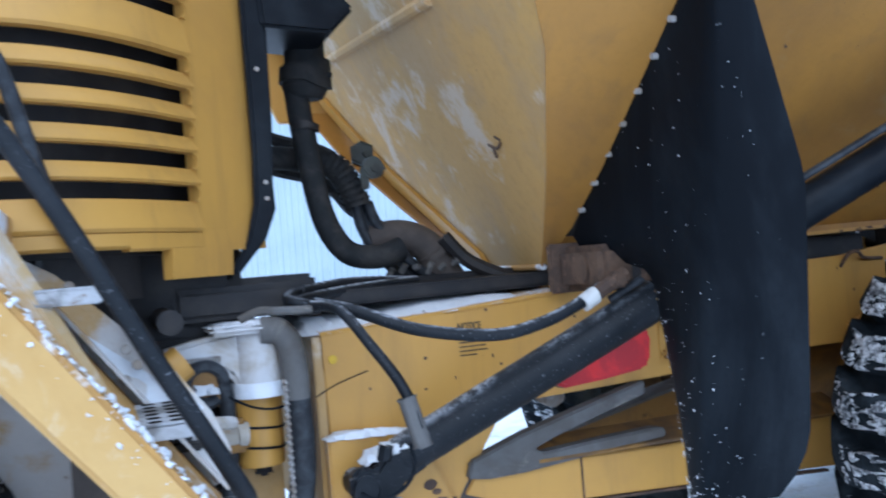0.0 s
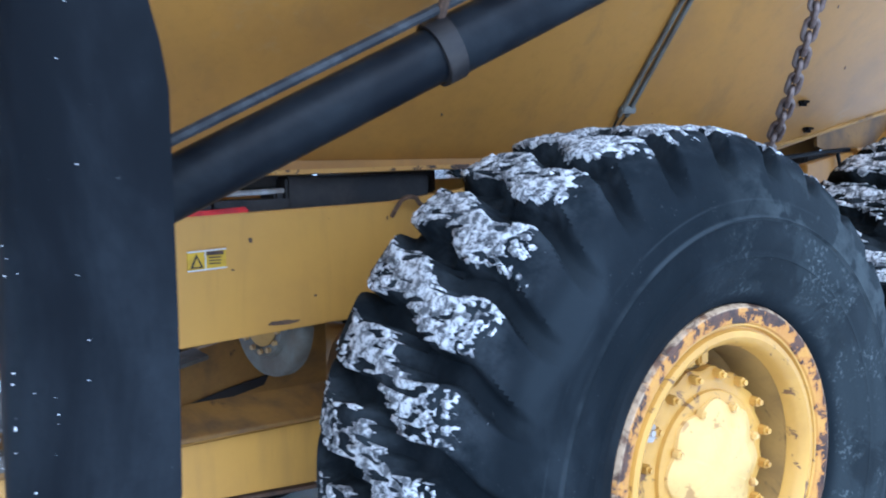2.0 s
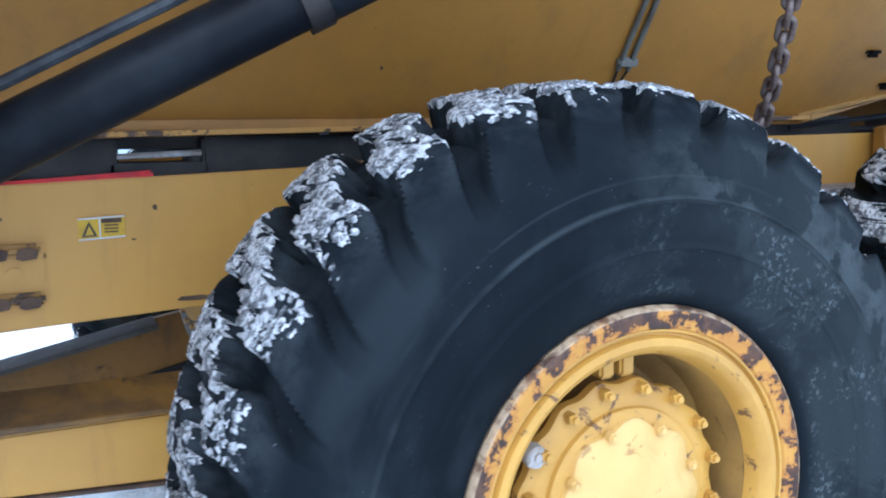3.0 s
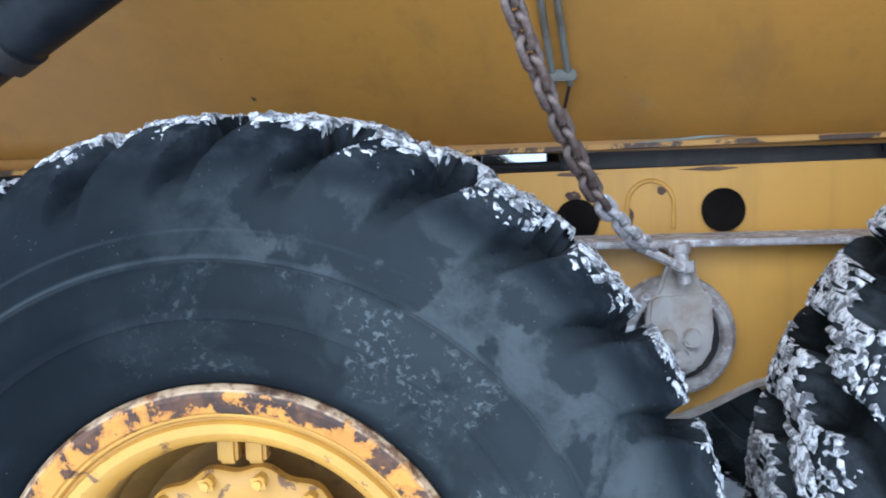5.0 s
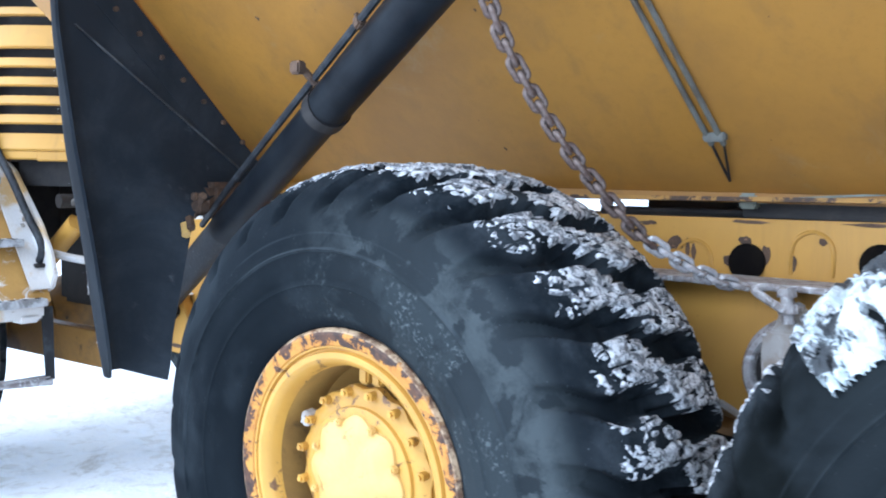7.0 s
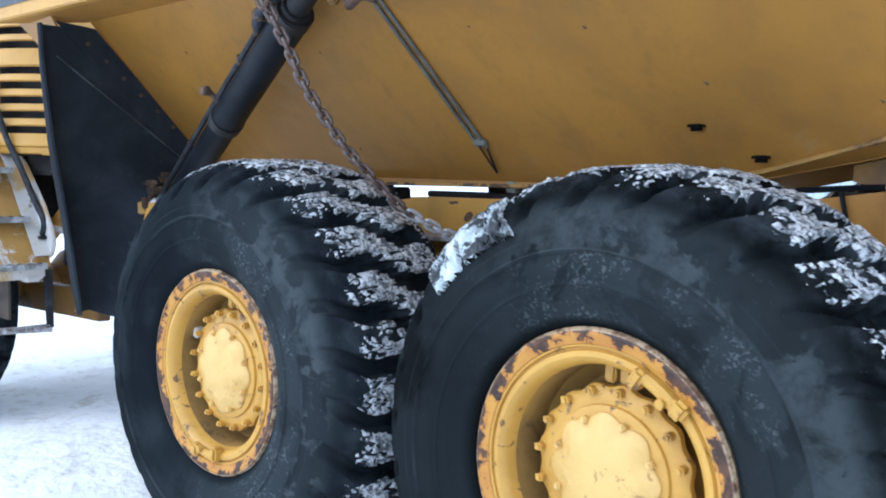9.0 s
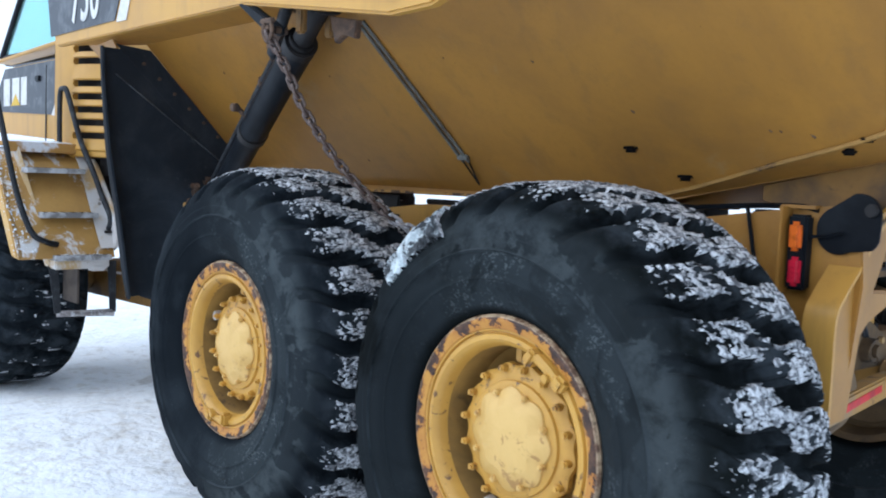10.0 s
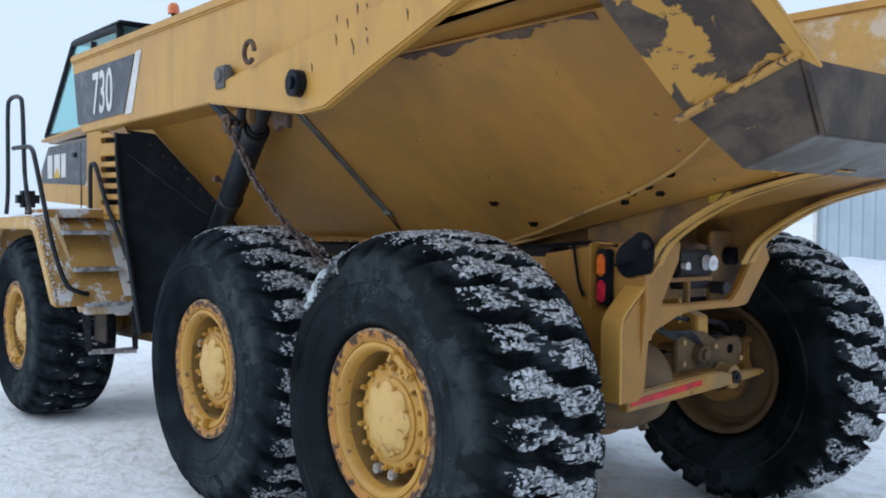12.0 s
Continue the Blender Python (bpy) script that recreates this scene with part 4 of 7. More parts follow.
def bed_tail():
    """Dark wear plates round the tail's end."""
    for far in (False, True):
        fl = other_side if far else (lambda b: b)
        a, b, c, d = (2.99, -0.13, 2.34), (3.06, 0.25, 1.985), (3.451, 0.25, 2.141), (3.345, -0.12, 2.475)
        part("tail_side_plate", fl(prism([a, b, c, d], (0.02, 0.03, 0.03), 0.003)), flaking, bed, "scuffed dark wear plate with flaking yellow paint")
        part("tail_rib", fl(prism([c, (3.505, 0.30, 2.105), (3.42, -0.10, 2.475), d], (0.0, -0.012, -0.014), 0.004)), paint, bed)
        part("tail_upper_side", fl(prism([(3.345, -0.10, 2.46), (3.50, -0.02, 2.40), (3.60, -0.02, 2.80), (3.40, -0.05, 2.80)], (0, 0.03, 0), 0.003)), paint, bed)
        e, f = (3.15, 0.44, 1.82), (3.42, 0.42, 1.914)
        part("tail_corner_plate", fl(prism([b, e, f, c], (0.0, 0.02, 0.025), 0.003)), steel, bed)
        part("tail_fold", fl(rod(Vector(b) + Vector((-0.03, -0.01, -0.01)), Vector(c) + Vector((0.02, -0.01, 0)), 0.015, seg=10)), chipped, bed)
    part("tail_lip", prism([(3.15, 0.44, 1.82), (3.15, 2.32, 1.82), (3.42, 2.34, 1.914), (3.42, 0.42, 1.914)], (0, 0, 0.02), 0.003), bright_steel, bed, "bright worn steel lip")
    part("tail_end", prism([(3.43, 0.42, 1.914), (3.43, 2.34, 1.914), (3.45, 2.50, 2.127), (3.45, 0.26, 2.127)], (0.02, 0, 0), 0.003), steel, bed)


bed_tail()


def ragged(p0, p1, side, lo, hi, seed, n=60, scale=9.0, thick=0.003):
    """A flake with one torn edge: from the line p0-p1, reaching between lo and hi along the vector side."""
    p0, p1, side = Vector(p0), Vector(p1), Vector(side).normalized()
    up = (p1 - p0).cross(side).normalized() * thick
    bm = bmesh.new()
    rows = []
    for i in range(n + 1):
        p = p0.lerp(p1, i / n)
        w = lo + (hi - lo) * min(1.0, max(0.0, 0.5 + 0.9 * noise.noise(p * scale + Vector((seed, 0, 0))) + 0.35 * noise.noise(p * scale * 4.3)))
        rows.append([bm.verts.new(p + side * w * k + up) for k in (0.0, 0.4, 0.8, 1.0)])
    for a, b in zip(rows, rows[1:]):
        for k in range(3):
            bm.faces.new((a[k], b[k], b[k + 1], a[k + 1]))
    bmesh.ops.recalc_face_normals(bm, faces=bm.faces)
    bmesh.ops.solidify(bm, geom=bm.faces, thickness=thick * 0.8)
    return bm


def tail_wear():
    """Paint left on the wear plates and scuffs on the bed."""
    # dark rub marks below the shelf and along the rail's lower edge
    s = Vector((0, 1, -1.03))
    lift = Vector((0, -0.006, -0.006))
    part("scuff", ragged(Vector((1.50, 0.185, on_slope(0.185))) + lift, Vector((2.72, 0.18, on_slope(0.18))) + lift, s, 0.0, 0.05, 2, 110, 7), rust, bed, "brown rub mark")
    rng = random.Random(21)
    for _ in range(26):
        x = rng.uniform(1.2, 3.3)
        z = 2.30 + (x - 1.2) * 0.16 + rng.uniform(0.02, 0.2)
        h = rng.uniform(0.015, 0.06)
        part("paint_chip", xz_plate([(x, z), (x + 0.004, z - h * 0.6), (x + 0.010, z - h), (x + 0.012, z - h * 0.3)], -0.0775, 0.003, 0), rust, bed)
    for _ in range(16):
        x, y = rng.uniform(-1.2, 2.9), rng.uniform(0.22, 0.9)
        w = rng.uniform(0.003, 0.008)
        part("paint_chip", prism([(x, y, on_slope(y) - 0.003), (x + w * 2, y + w, on_slope(y + w) - 0.003), (x + w, y + w * 1.6, on_slope(y + w * 1.6) - 0.003)], (0, 0, 0.004), 0), rust, bed)


tail_wear()


def tail_arms():
    """Curved webs and flanges that carry the bed at its hinge."""
    arc = [(2.33, 1.44), (2.40, 1.545), (2.55, 1.646), (2.74, 1.735), (2.99, 1.80), (3.21, 1.835)]
    top = [(3.21, 1.865), (2.3, 1.69), (1.95, 1.61), (1.95, 1.56), (2.2, 1.50)]
    for y in (1.02, 1.74):
        web = xz_plate(arc + top, y - 0.008, 0.016, 0)
        part("hinge_web", web, grimy, bed)
        line = rounded([(x, y, z) for x, z in arc], 5)
        n = len(line)
        vs = [(p.x, p.y + s, p.z + dz) for dz in (0, 0.014) for s in (-0.055, 0.055) for p in line]
        fs = []
        for i in range(n - 1):
            fs += [(i, i + 1, n + i + 1, n + i), (2 * n + i, 3 * n + i, 3 * n + i + 1, 2 * n + i + 1), (i, 2 * n + i, 2 * n + i + 1, i + 1), (n + i, n + i + 1, 3 * n + i + 1, 3 * n + i)]
        part("hinge_flange", solid(vs, fs), paint, bed)
    # small drain holes and marks along the seam: dark blocks paint the shade inside
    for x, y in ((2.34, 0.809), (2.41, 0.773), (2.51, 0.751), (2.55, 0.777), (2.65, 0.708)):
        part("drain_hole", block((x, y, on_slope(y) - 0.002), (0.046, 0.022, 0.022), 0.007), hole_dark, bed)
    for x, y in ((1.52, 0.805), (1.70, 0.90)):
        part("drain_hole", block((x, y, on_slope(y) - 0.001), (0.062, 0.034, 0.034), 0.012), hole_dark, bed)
    part("warning_label", xz_plate([(2.619, 1.724), (2.724, 1.722), (2.724, 1.768), (2.619, 1.770)], 1.006, 0.005, 0), label_yellow, bed, "scratched yellow label")
    part("label_scratch", xz_plate([(2.645, 1.724), (2.675, 1.735), (2.705, 1.766), (2.690, 1.766), (2.665, 1.742)], 1.0045, 0.003, 0), grimy, bed)


tail_arms()


def decal(points, y, lab):
    return part("decal", xz_plate(points, y, 0.004, 0), decal_dark, bed if y < 0.2 else truck, lab)


d1 = decal([(-2.12, 2.31), (-1.20, 2.325), (-1.02, 2.69), (-2.21, 2.69)], -0.026, "dark scratched decal with a white number")
part("stripe", xz_plate([(-1.18, 2.315), (-1.06, 2.315), (-0.90, 2.70), (-0.99, 2.70)], -0.0255, 0.004, 0), white_paint, bed, "white edge stripe")
lettering("730", 0.235, -1.80, -0.029, 2.365, white_paint, d1)

# ring and rope eye on the rail
def ring(c, r, t, mat, parent, name, label=""):
    pts = [Vector(c) + Vector((r * math.cos(a), 0, r * math.sin(a))) for a in np.linspace(0, math.tau * 0.86, 14)]
    return part(name, tube(pts, t, 8, 2), mat, parent, label)


ring((0.705, -0.10, 2.465), 0.052, 0.013, rust, bed, "lifting_ring", "rusty lifting ring")
part("mounting_bracket", join(block((0.34, -0.06, 2.38), (0.12, 0.05, 0.13), 0.01), rod((0.34, -0.10, 2.39), (0.34, -0.02, 2.39), 0.035, seg=12)), brace_grey, bed, "snow-dusted bracket")

# strap on the slope
def strap():
    a, b = Vector((0.465, 0.32, on_slope(0.32) - 0.012)), Vector((0.575, 0.86, on_slope(0.86) - 0.012))
    side = Vector((0.018, 0, 0))
    part("strap_bar", join(rod(a - side, b - side, 0.008, seg=8), rod(a + side, b + side, 0.008, seg=8)), clip_grey, bed, "pair of thin grey rods")
    part("strap_clip", block(b - Vector((0, 0.02, -0.02)), (0.066, 0.024, 0.026), 0.005), clip_grey, bed)
    part("wire", join(rod(b - side, b + Vector((0.0, 0.09, -0.10)), 0.004, seg=6), rod(b + side, b + Vector((0.0, 0.09, -0.10)), 0.004, seg=6)), dirt_and_shade, bed)


strap()

# ---- rear frame ----
frame_part = part("rear_frame", xz_plate([(-2.32, 1.312), (-2.07, 1.334), (-1.815, 1.346), (-1.457, 1.371), (-0.25, 1.405), (0.14, 1.45), (2.25, 1.47), (2.32, 1.25), (2.32, 1.12), (1.9, 1.08), (-0.45, 1.07), (-1.13, 1.038), (-1.71, 1.02), (-1.82, 0.86), (-1.92, 0.71), (-2.30, 0.71)],
                                        1.0, 0.03, 0.004), paint, truck, "yellow rear frame with chipped paint")


def rear_frame():
    f = frame_part
    part("side_plate", other_side(xz_plate([(-2.24, 1.34), (0.14, 1.452), (1.95, 1.47), (1.95, 1.12), (-1.67, 0.99), (-1.87, 0.70), (-2.22, 0.70)], 1.02, 0.03, 0.004)), paint, f)
    part("top_plate", prism([(-2.32, 1.0, 1.310), (-1.46, 1.0, 1.370), (-1.46, 1.72, 1.40), (-2.32, 1.72, 1.385)], (0, 0, 0.012), 0), powdered, f, "snow-powdered top plate")
    part("nose_plate", yz_plate([(1.0, 0.70), (1.76, 0.70), (1.76, 1.31), (1.0, 1.31)], -2.345, 0.03), muddy, f)
    # lower beam and the diagonal brace
    part("lower_beam", xz_plate([(-1.88, 0.745), (-1.67, 0.675), (-1.60, 0.668), (-0.30, 0.605), (-0.30, 0.80), (-1.10, 0.795), (-1.62, 0.81), (-1.80, 0.86)], 1.0, 0.10, 0.005), paint, f)
    part("beam_flange", prism([(-1.62, 0.97, 0.812), (-0.3, 0.97, 0.802), (-0.3, 1.12, 0.86), (-1.62, 1.12, 0.86)], (0, 0, 0.012), 0.002), grimy, f)
    part("diagonal_brace", xz_plate([(-1.875, 0.80), (-1.86, 0.855), (-1.66, 0.920), (-1.19, 1.038), (-1.19, 0.992), (-1.55, 0.892), (-1.63, 0.862), (-1.60, 0.846), (-1.40, 0.858), (-1.16, 0.868), (-1.12, 0.862), (-1.12, 0.832), (-1.40, 0.812), (-1.67, 0.790), (-1.80, 0.788)], 0.972, 0.06, 0.006), brace_grey, f, "dusty grey forked brace")
    part("corner_gusset", xz_plate([(-1.96, 0.70), (-1.84, 0.85), (-1.76, 0.85), (-1.76, 0.66)], 1.012, 0.05, 0.004), pipe_brown, f)
    part("inner_web", xz_plate([(-1.62, 0.50), (-1.62, 0.715), (-1.05, 0.830), (-0.64, 0.915), (-0.15, 1.0), (-0.15, 0.50)], 1.62, 0.03, 0), grimy, f)
    part("web_flange", prism([(-1.62, 1.50, 0.705), (-0.64, 1.50, 0.905), (-0.64, 1.62, 0.912), (-1.62, 1.62, 0.712)], (0, 0, 0.014), 0.002), brace_grey, f, "grey dust-covered flange")
    part("web_streak", xz_plate([(-0.85, 0.70), (-0.52, 0.775), (-0.38, 0.80), (-0.40, 0.765), (-0.62, 0.72)], 1.612, 0.006, 0), dirt_and_shade, f, "dark streak")
    part("frost_edge", xz_plate([(-1.84, 0.705), (-1.62, 0.662), (-1.10, 0.642), (-0.40, 0.600), (-0.40, 0.590), (-1.10, 0.632), (-1.62, 0.652)], 0.996, 0.03, 0.002), rust, f, "rusty lower edge")
    part("beam_joint", block((-1.45, 0.9985, 0.735), (0.006, 0.006, 0.14), 0), rust, f)
    face = Matrix.Translation((-0.56, 1.215, 1.058)) @ Matrix.Rotation(radians(-80), 4, "Z")
    disc = lathe([(0.075, -0.030), (0.105, -0.034), (0.112, -0.020), (0.150, -0.022), (0.165, -0.012), (0.170, 0.0), (0.170, 0.030), (0.160, 0.036), (0.075, 0.036)], 56)
    disc.transform(face)
    bd = part("brake_disc", disc, clip_grey, f, "dusty grey shaft brake disc")
    hub = lathe([(0.0005, -0.05), (0.050, -0.05), (0.074, -0.036), (0.074, 0.06), (0.0005, 0.06)], 32)
    hub.transform(face)
    part("disc_hub", hub, well_paint, bd)
    for k in range(14):
        a = k * math.tau / 14
        bolt = rod((0.090 * math.sin(a), -0.028, 0.090 * math.cos(a)), (0.090 * math.sin(a), -0.044, 0.090 * math.cos(a)), 0.008, seg=6)
        bolt.transform(face)
        part("bolt", bolt, bolt_beige, bd)
    # embossed rungs, label and hook
    for z, w in ((1.232, 0.060), (1.118, 0.064)):
        part("rung", join(block((-1.035, 0.990, z), (2 * w, 0.036, 0.030), 0.010), block((-1.035, 0.982, z - 0.012), (2 * w - 0.012, 0.030, 0.010), 0.004)), chipped, f, "step rung worn to bare rust")
        for dx in (-0.034, 0.030):
            part("rust_spot", xz_plate([(-1.035 + dx - 0.024, z - 0.016), (-1.035 + dx - 0.010, z - 0.022), (-1.035 + dx + 0.020, z - 0.018), (-1.035 + dx + 0.026, z + 0.002), (-1.035 + dx + 0.004, z + 0.010), (-1.035 + dx - 0.020, z + 0.004)], 0.9655, 0.004, 0), rust, f)
    part("rung_pad", xz_plate([(-1.105, 1.100), (-0.965, 1.100), (-0.965, 1.250), (-1.105, 1.250)], 0.994, 0.01), paint, f)
    part("pad_stud", rod((-1.035, 0.994, 1.175), (-1.035, 0.990, 1.175), 0.018, seg=18), paint, f)
    lab = part("warning_label", xz_plate([(-0.89, 1.248), (-0.785, 1.252), (-0.785, 1.300), (-0.89, 1.296)], 0.9955, 0.005, 0), label_yellow, f, "yellow warning label with black bars")
    part("label_border", join(block((-0.8375, 0.995, 1.2495), (0.106, 0.004, 0.0035), 0, Matrix.Rotation(radians(-2.2), 4, "Y")), block((-0.8375, 0.995, 1.2985), (0.106, 0.004, 0.0035), 0, Matrix.Rotation(radians(-2.2), 4, "Y")),
                               block((-0.842, 0.995, 1.274), (0.003, 0.004, 0.046), 0)), white_paint, lab)
    part("pictogram", join(xz_plate([(-0.884, 1.254), (-0.866, 1.291), (-0.848, 1.255)], 0.9935, 0.003, 0)), label_black, lab)
    part("pictogram_field", xz_plate([(-0.876, 1.258), (-0.866, 1.280), (-0.856, 1.2585)], 0.992, 0.002, 0), label_yellow, lab)
    part("bar", block((-0.815, 0.9945, 1.291), (0.046, 0.003, 0.010), 0), rust, lab)
    for z in (1.264, 1.272, 1.280):
        part("bar", block((-0.816, 0.9945, z), (0.032, 0.003, 0.003), 0), label_black, lab)
    for k, w in enumerate((0.085, 0.10, 0.10, 0.095, 0.10, 0.06)):
        part("bar", block((-1.86 + w / 2, 0.9985, 1.268 - 0.014 * k), (w, 0.003, 0.0035), 0), label_black, f)
    lettering("NOTICE", 0.020, -1.862, 0.9975, 1.280, label_black, f)
    part("cable_hook", tube([(-0.26, 1.0, 1.36), (-0.24, 0.97, 1.41), (-0.20, 0.965, 1.415), (-0.16, 0.98, 1.39), (-0.05, 1.0, 1.38)], 0.007, 8), rust, f)
    part("lock_bar", prism([(-1.602, 0.862, 1.088), (-1.585, 0.862, 1.118), (-1.44, 0.862, 1.172), (-1.30, 0.862, 1.222), (-1.235, 0.862, 1.235), (-1.215, 0.862, 1.205), (-1.225, 0.862, 1.115), (-1.25, 0.862, 1.095), (-1.41, 0.862, 1.076), (-1.55, 0.862, 1.066)], (0, 0.03, 0), 0.012), red_paint, f, "red articulation lock bar")
    part("lock_pin", rod((-1.31, 0.88, 1.145), (-1.31, 1.03, 1.145), 0.018, seg=12), red_paint, f)
    part("red_bar", block((-0.92, 1.03, 1.385), (0.42, 0.05, 0.022), 0.006, Matrix.Rotation(radians(-3), 4, "Y")), red_paint, f, "red bar stowed along the frame")
    part("nut", rod((-1.42, 1.3, 0.99), (-1.42, 1.22, 0.99), 0.05, seg=6, bevel=0.006), cast_grey, f)
    # cushions and strips between frame and bed; dark blocks added to fill the gap
    for x0, x1, z in ((-1.38, -0.79, 1.435), (-0.585, -0.10, 1.435), (0.58, 1.70, 1.488), (1.90, 2.1, 1.488)):
        part("dark_cushion", block(((x0 + x1) / 2, 1.09, z), (x1 - x0, 0.12, 0.10 if x1 < 0.1 else 0.075), 0.008), dirt_and_shade, f)
    for x0, x1 in ((-1.38, -0.82), (-0.04, 0.36), (0.57, 1.38)):
        part("dark_cushion", block(((x0 + x1) / 2, 1.69, 1.463), (x1 - x0, 0.12, 0.12), 0.008), dirt_and_shade, f)
    part("gap_block", join(block((-0.69, 1.09, 1.40), (0.24, 0.12, 0.048), 0.004), block((-0.69, 1.12, 1.478), (0.26, 0.05, 0.044), 0.004), block((-0.795, 1.09, 1.45), (0.020, 0.10, 0.06), 0.008), block((-0.602, 1.09, 1.432), (0.03, 0.10, 0.030), 0.008)), dirt_and_shade, f)
    part("slide_strip", join(block((0.80, 1.012, 1.520), (0.42, 0.03, 0.022), 0.008, Matrix.Rotation(radians(-4), 4, "Y")), block((0.61, 1.012, 1.505), (0.05, 0.04, 0.045), 0.006)), slide_green, f, "greenish grey slide strip")
    part("slide_rail", rod((0.10, 1.06, 1.462), (2.0, 1.06, 1.478), 0.014, seg=8), dirt_and_shade, f)
    part("cable", tube([(-1.1, 1.05, 1.43), (-0.6, 1.05, 1.445), (-0.1, 1.05, 1.46)], 0.008, 6), cast_grey, f)
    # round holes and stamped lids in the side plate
    # each hole is a near-black disc with its shade in the colour
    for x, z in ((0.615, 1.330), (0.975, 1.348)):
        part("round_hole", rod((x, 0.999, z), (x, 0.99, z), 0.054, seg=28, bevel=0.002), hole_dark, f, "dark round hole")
    for x, z in ((0.45, 1.325), (0.797, 1.365)):
        part("stamped_lid", tube([(x - 0.056, 0.999, z - 0.06), (x - 0.056, 0.999, z + 0.01), (x - 0.036, 0.999, z + 0.046), (x, 0.999, z + 0.060), (x + 0.036, 0.999, z + 0.046), (x + 0.056, 0.999, z + 0.01), (x + 0.056, 0.999, z - 0.06)], 0.006, 6, 4), paint, f)
    rng = random.Random(31)
    spots = [(0.605, 1.392, 0.018, 0.012), (0.665, 1.35, 0.016, 0.028), (0.553, 1.33, 0.009, 0.016), (0.43, 1.36, 0.008, 0.03), (0.45, 1.35, 0.007, 0.028), (0.39, 1.37, 0.025, 0.022), (0.745, 1.335, 0.012, 0.02), (0.825, 1.40, 0.012, 0.010),
             (0.30, 1.43, 0.03, 0.006), (0.62, 1.445, 0.05, 0.005), (0.95, 1.45, 0.06, 0.005), (-1.62, 0.90, 0.03, 0.012), (-1.72, 0.86, 0.05, 0.012), (-1.5, 1.06, 0.02, 0.012), (-0.62, 1.085, 0.05, 0.006), (-1.95, 0.74, 0.04, 0.012)]
    spots += [(rng.uniform(-2.2, 0.1), rng.uniform(1.10, 1.36), rng.uniform(0.002, 0.006), rng.uniform(0.002, 0.007)) for _ in range(24)]
    for x, z, w, h in spots:
        pts = []
        for k in range(14):
            a = k * math.tau / 14
            g = 1 + 0.55 * noise.noise((x * 30 + math.cos(a) * 1.5, z * 30 + math.sin(a) * 1.5, 3))
            pts.append((x + w * g * math.cos(a), z + h * g * math.sin(a)))
        part("rust_spot", xz_plate(pts, 0.998, 0.004, 0), rust, f, "chipped rusty spot")
    part("mount_plate", xz_plate([(-2.335, 1.000), (-2.09, 0.992), (-1.99, 0.86), (-1.925, 0.71), (-2.335, 0.71)], 0.935, 0.062, 0.006), paint, f, "proud yellow mounting plate")
    part("ledge_snow", snow_lump(-2.34, -2.06, 0.925, 1.01, 1.000, 0.030, 20, 8, -0.008), snow_mat, f, "ridge of snow on the ledge")
    part("nose_snow", snow_lump(-2.37, -2.24, 1.0, 1.62, 1.318, 0.034, 10, 22, 0.006, 0.06), snow_mat, f, "snow heaped on the frame's nose")
    part("yellow_tag", rod((-2.285, 0.999, 1.235), (-2.285, 0.994, 1.235), 0.014, seg=12), label_yellow, f)
    part("wire_tail", tube([(-2.36, 0.93, 1.135), (-2.30, 0.90, 1.17), (-2.23, 0.80, 1.21)], 0.0025, 5), black_paint, f)
    for x, z, w, h in ((-2.02, 0.815, 0.022, 0.018), (-2.00, 0.79, 0.016, 0.010), (-2.10, 0.745, 0.05, 0.010), (-1.985, 0.755, 0.02, 0.02)):
        part("rust_spot", xz_plate([(x + w * math.cos(k * 0.7) * (1 + 0.4 * noise.noise((x * 40, k, 1))), z + h * math.sin(k * 0.7) * (1 + 0.4 * noise.noise((x * 40, k, 5)))) for k in range(9)], 0.9325, 0.004, 0), rust, f, "chipped rusty spot")
    part("snow_patch", snow_lump(-2.33, -1.60, 1.0, 1.72, 1.322, 0.030, slope=0.048, tilt=0.065), snow_mat, f, "wind-blown snow on the frame")


def snow_lump(x0, x1, y0, y1, z, h, nx=26, ny=14, slope=0.03, tilt=0.0):
    bm = bmesh.new()
    rows = []
    for j in range(ny + 1):
        row = []
        for i in range(nx + 1):
            u, v = i / nx, j / ny
            e = min(1, 6 * min(u, 1 - u), 6 * min(v, 1 - v))
            x = x0 + (x1 - x0) * u + 0.02 * noise.noise((u * 9, v * 9, z))
            y = y0 + (y1 - y0) * v + 0.02 * noise.noise((u * 9, v * 9, z + 3))
            row.append(bm.verts.new((x, y, z + slope * u + tilt * v + h * e * (0.55 + 0.5 * noise.noise((x * 5, y * 5, 1)) + 0.2 * noise.noise((x * 22, y * 22, 1))) - 0.004)))
        rows.append(row)
    for p, q in zip(rows, rows[1:]):
        for i in range(nx):
            bm.faces.new((p[i], p[i + 1], q[i + 1], q[i]))
    return bm


rear_frame()


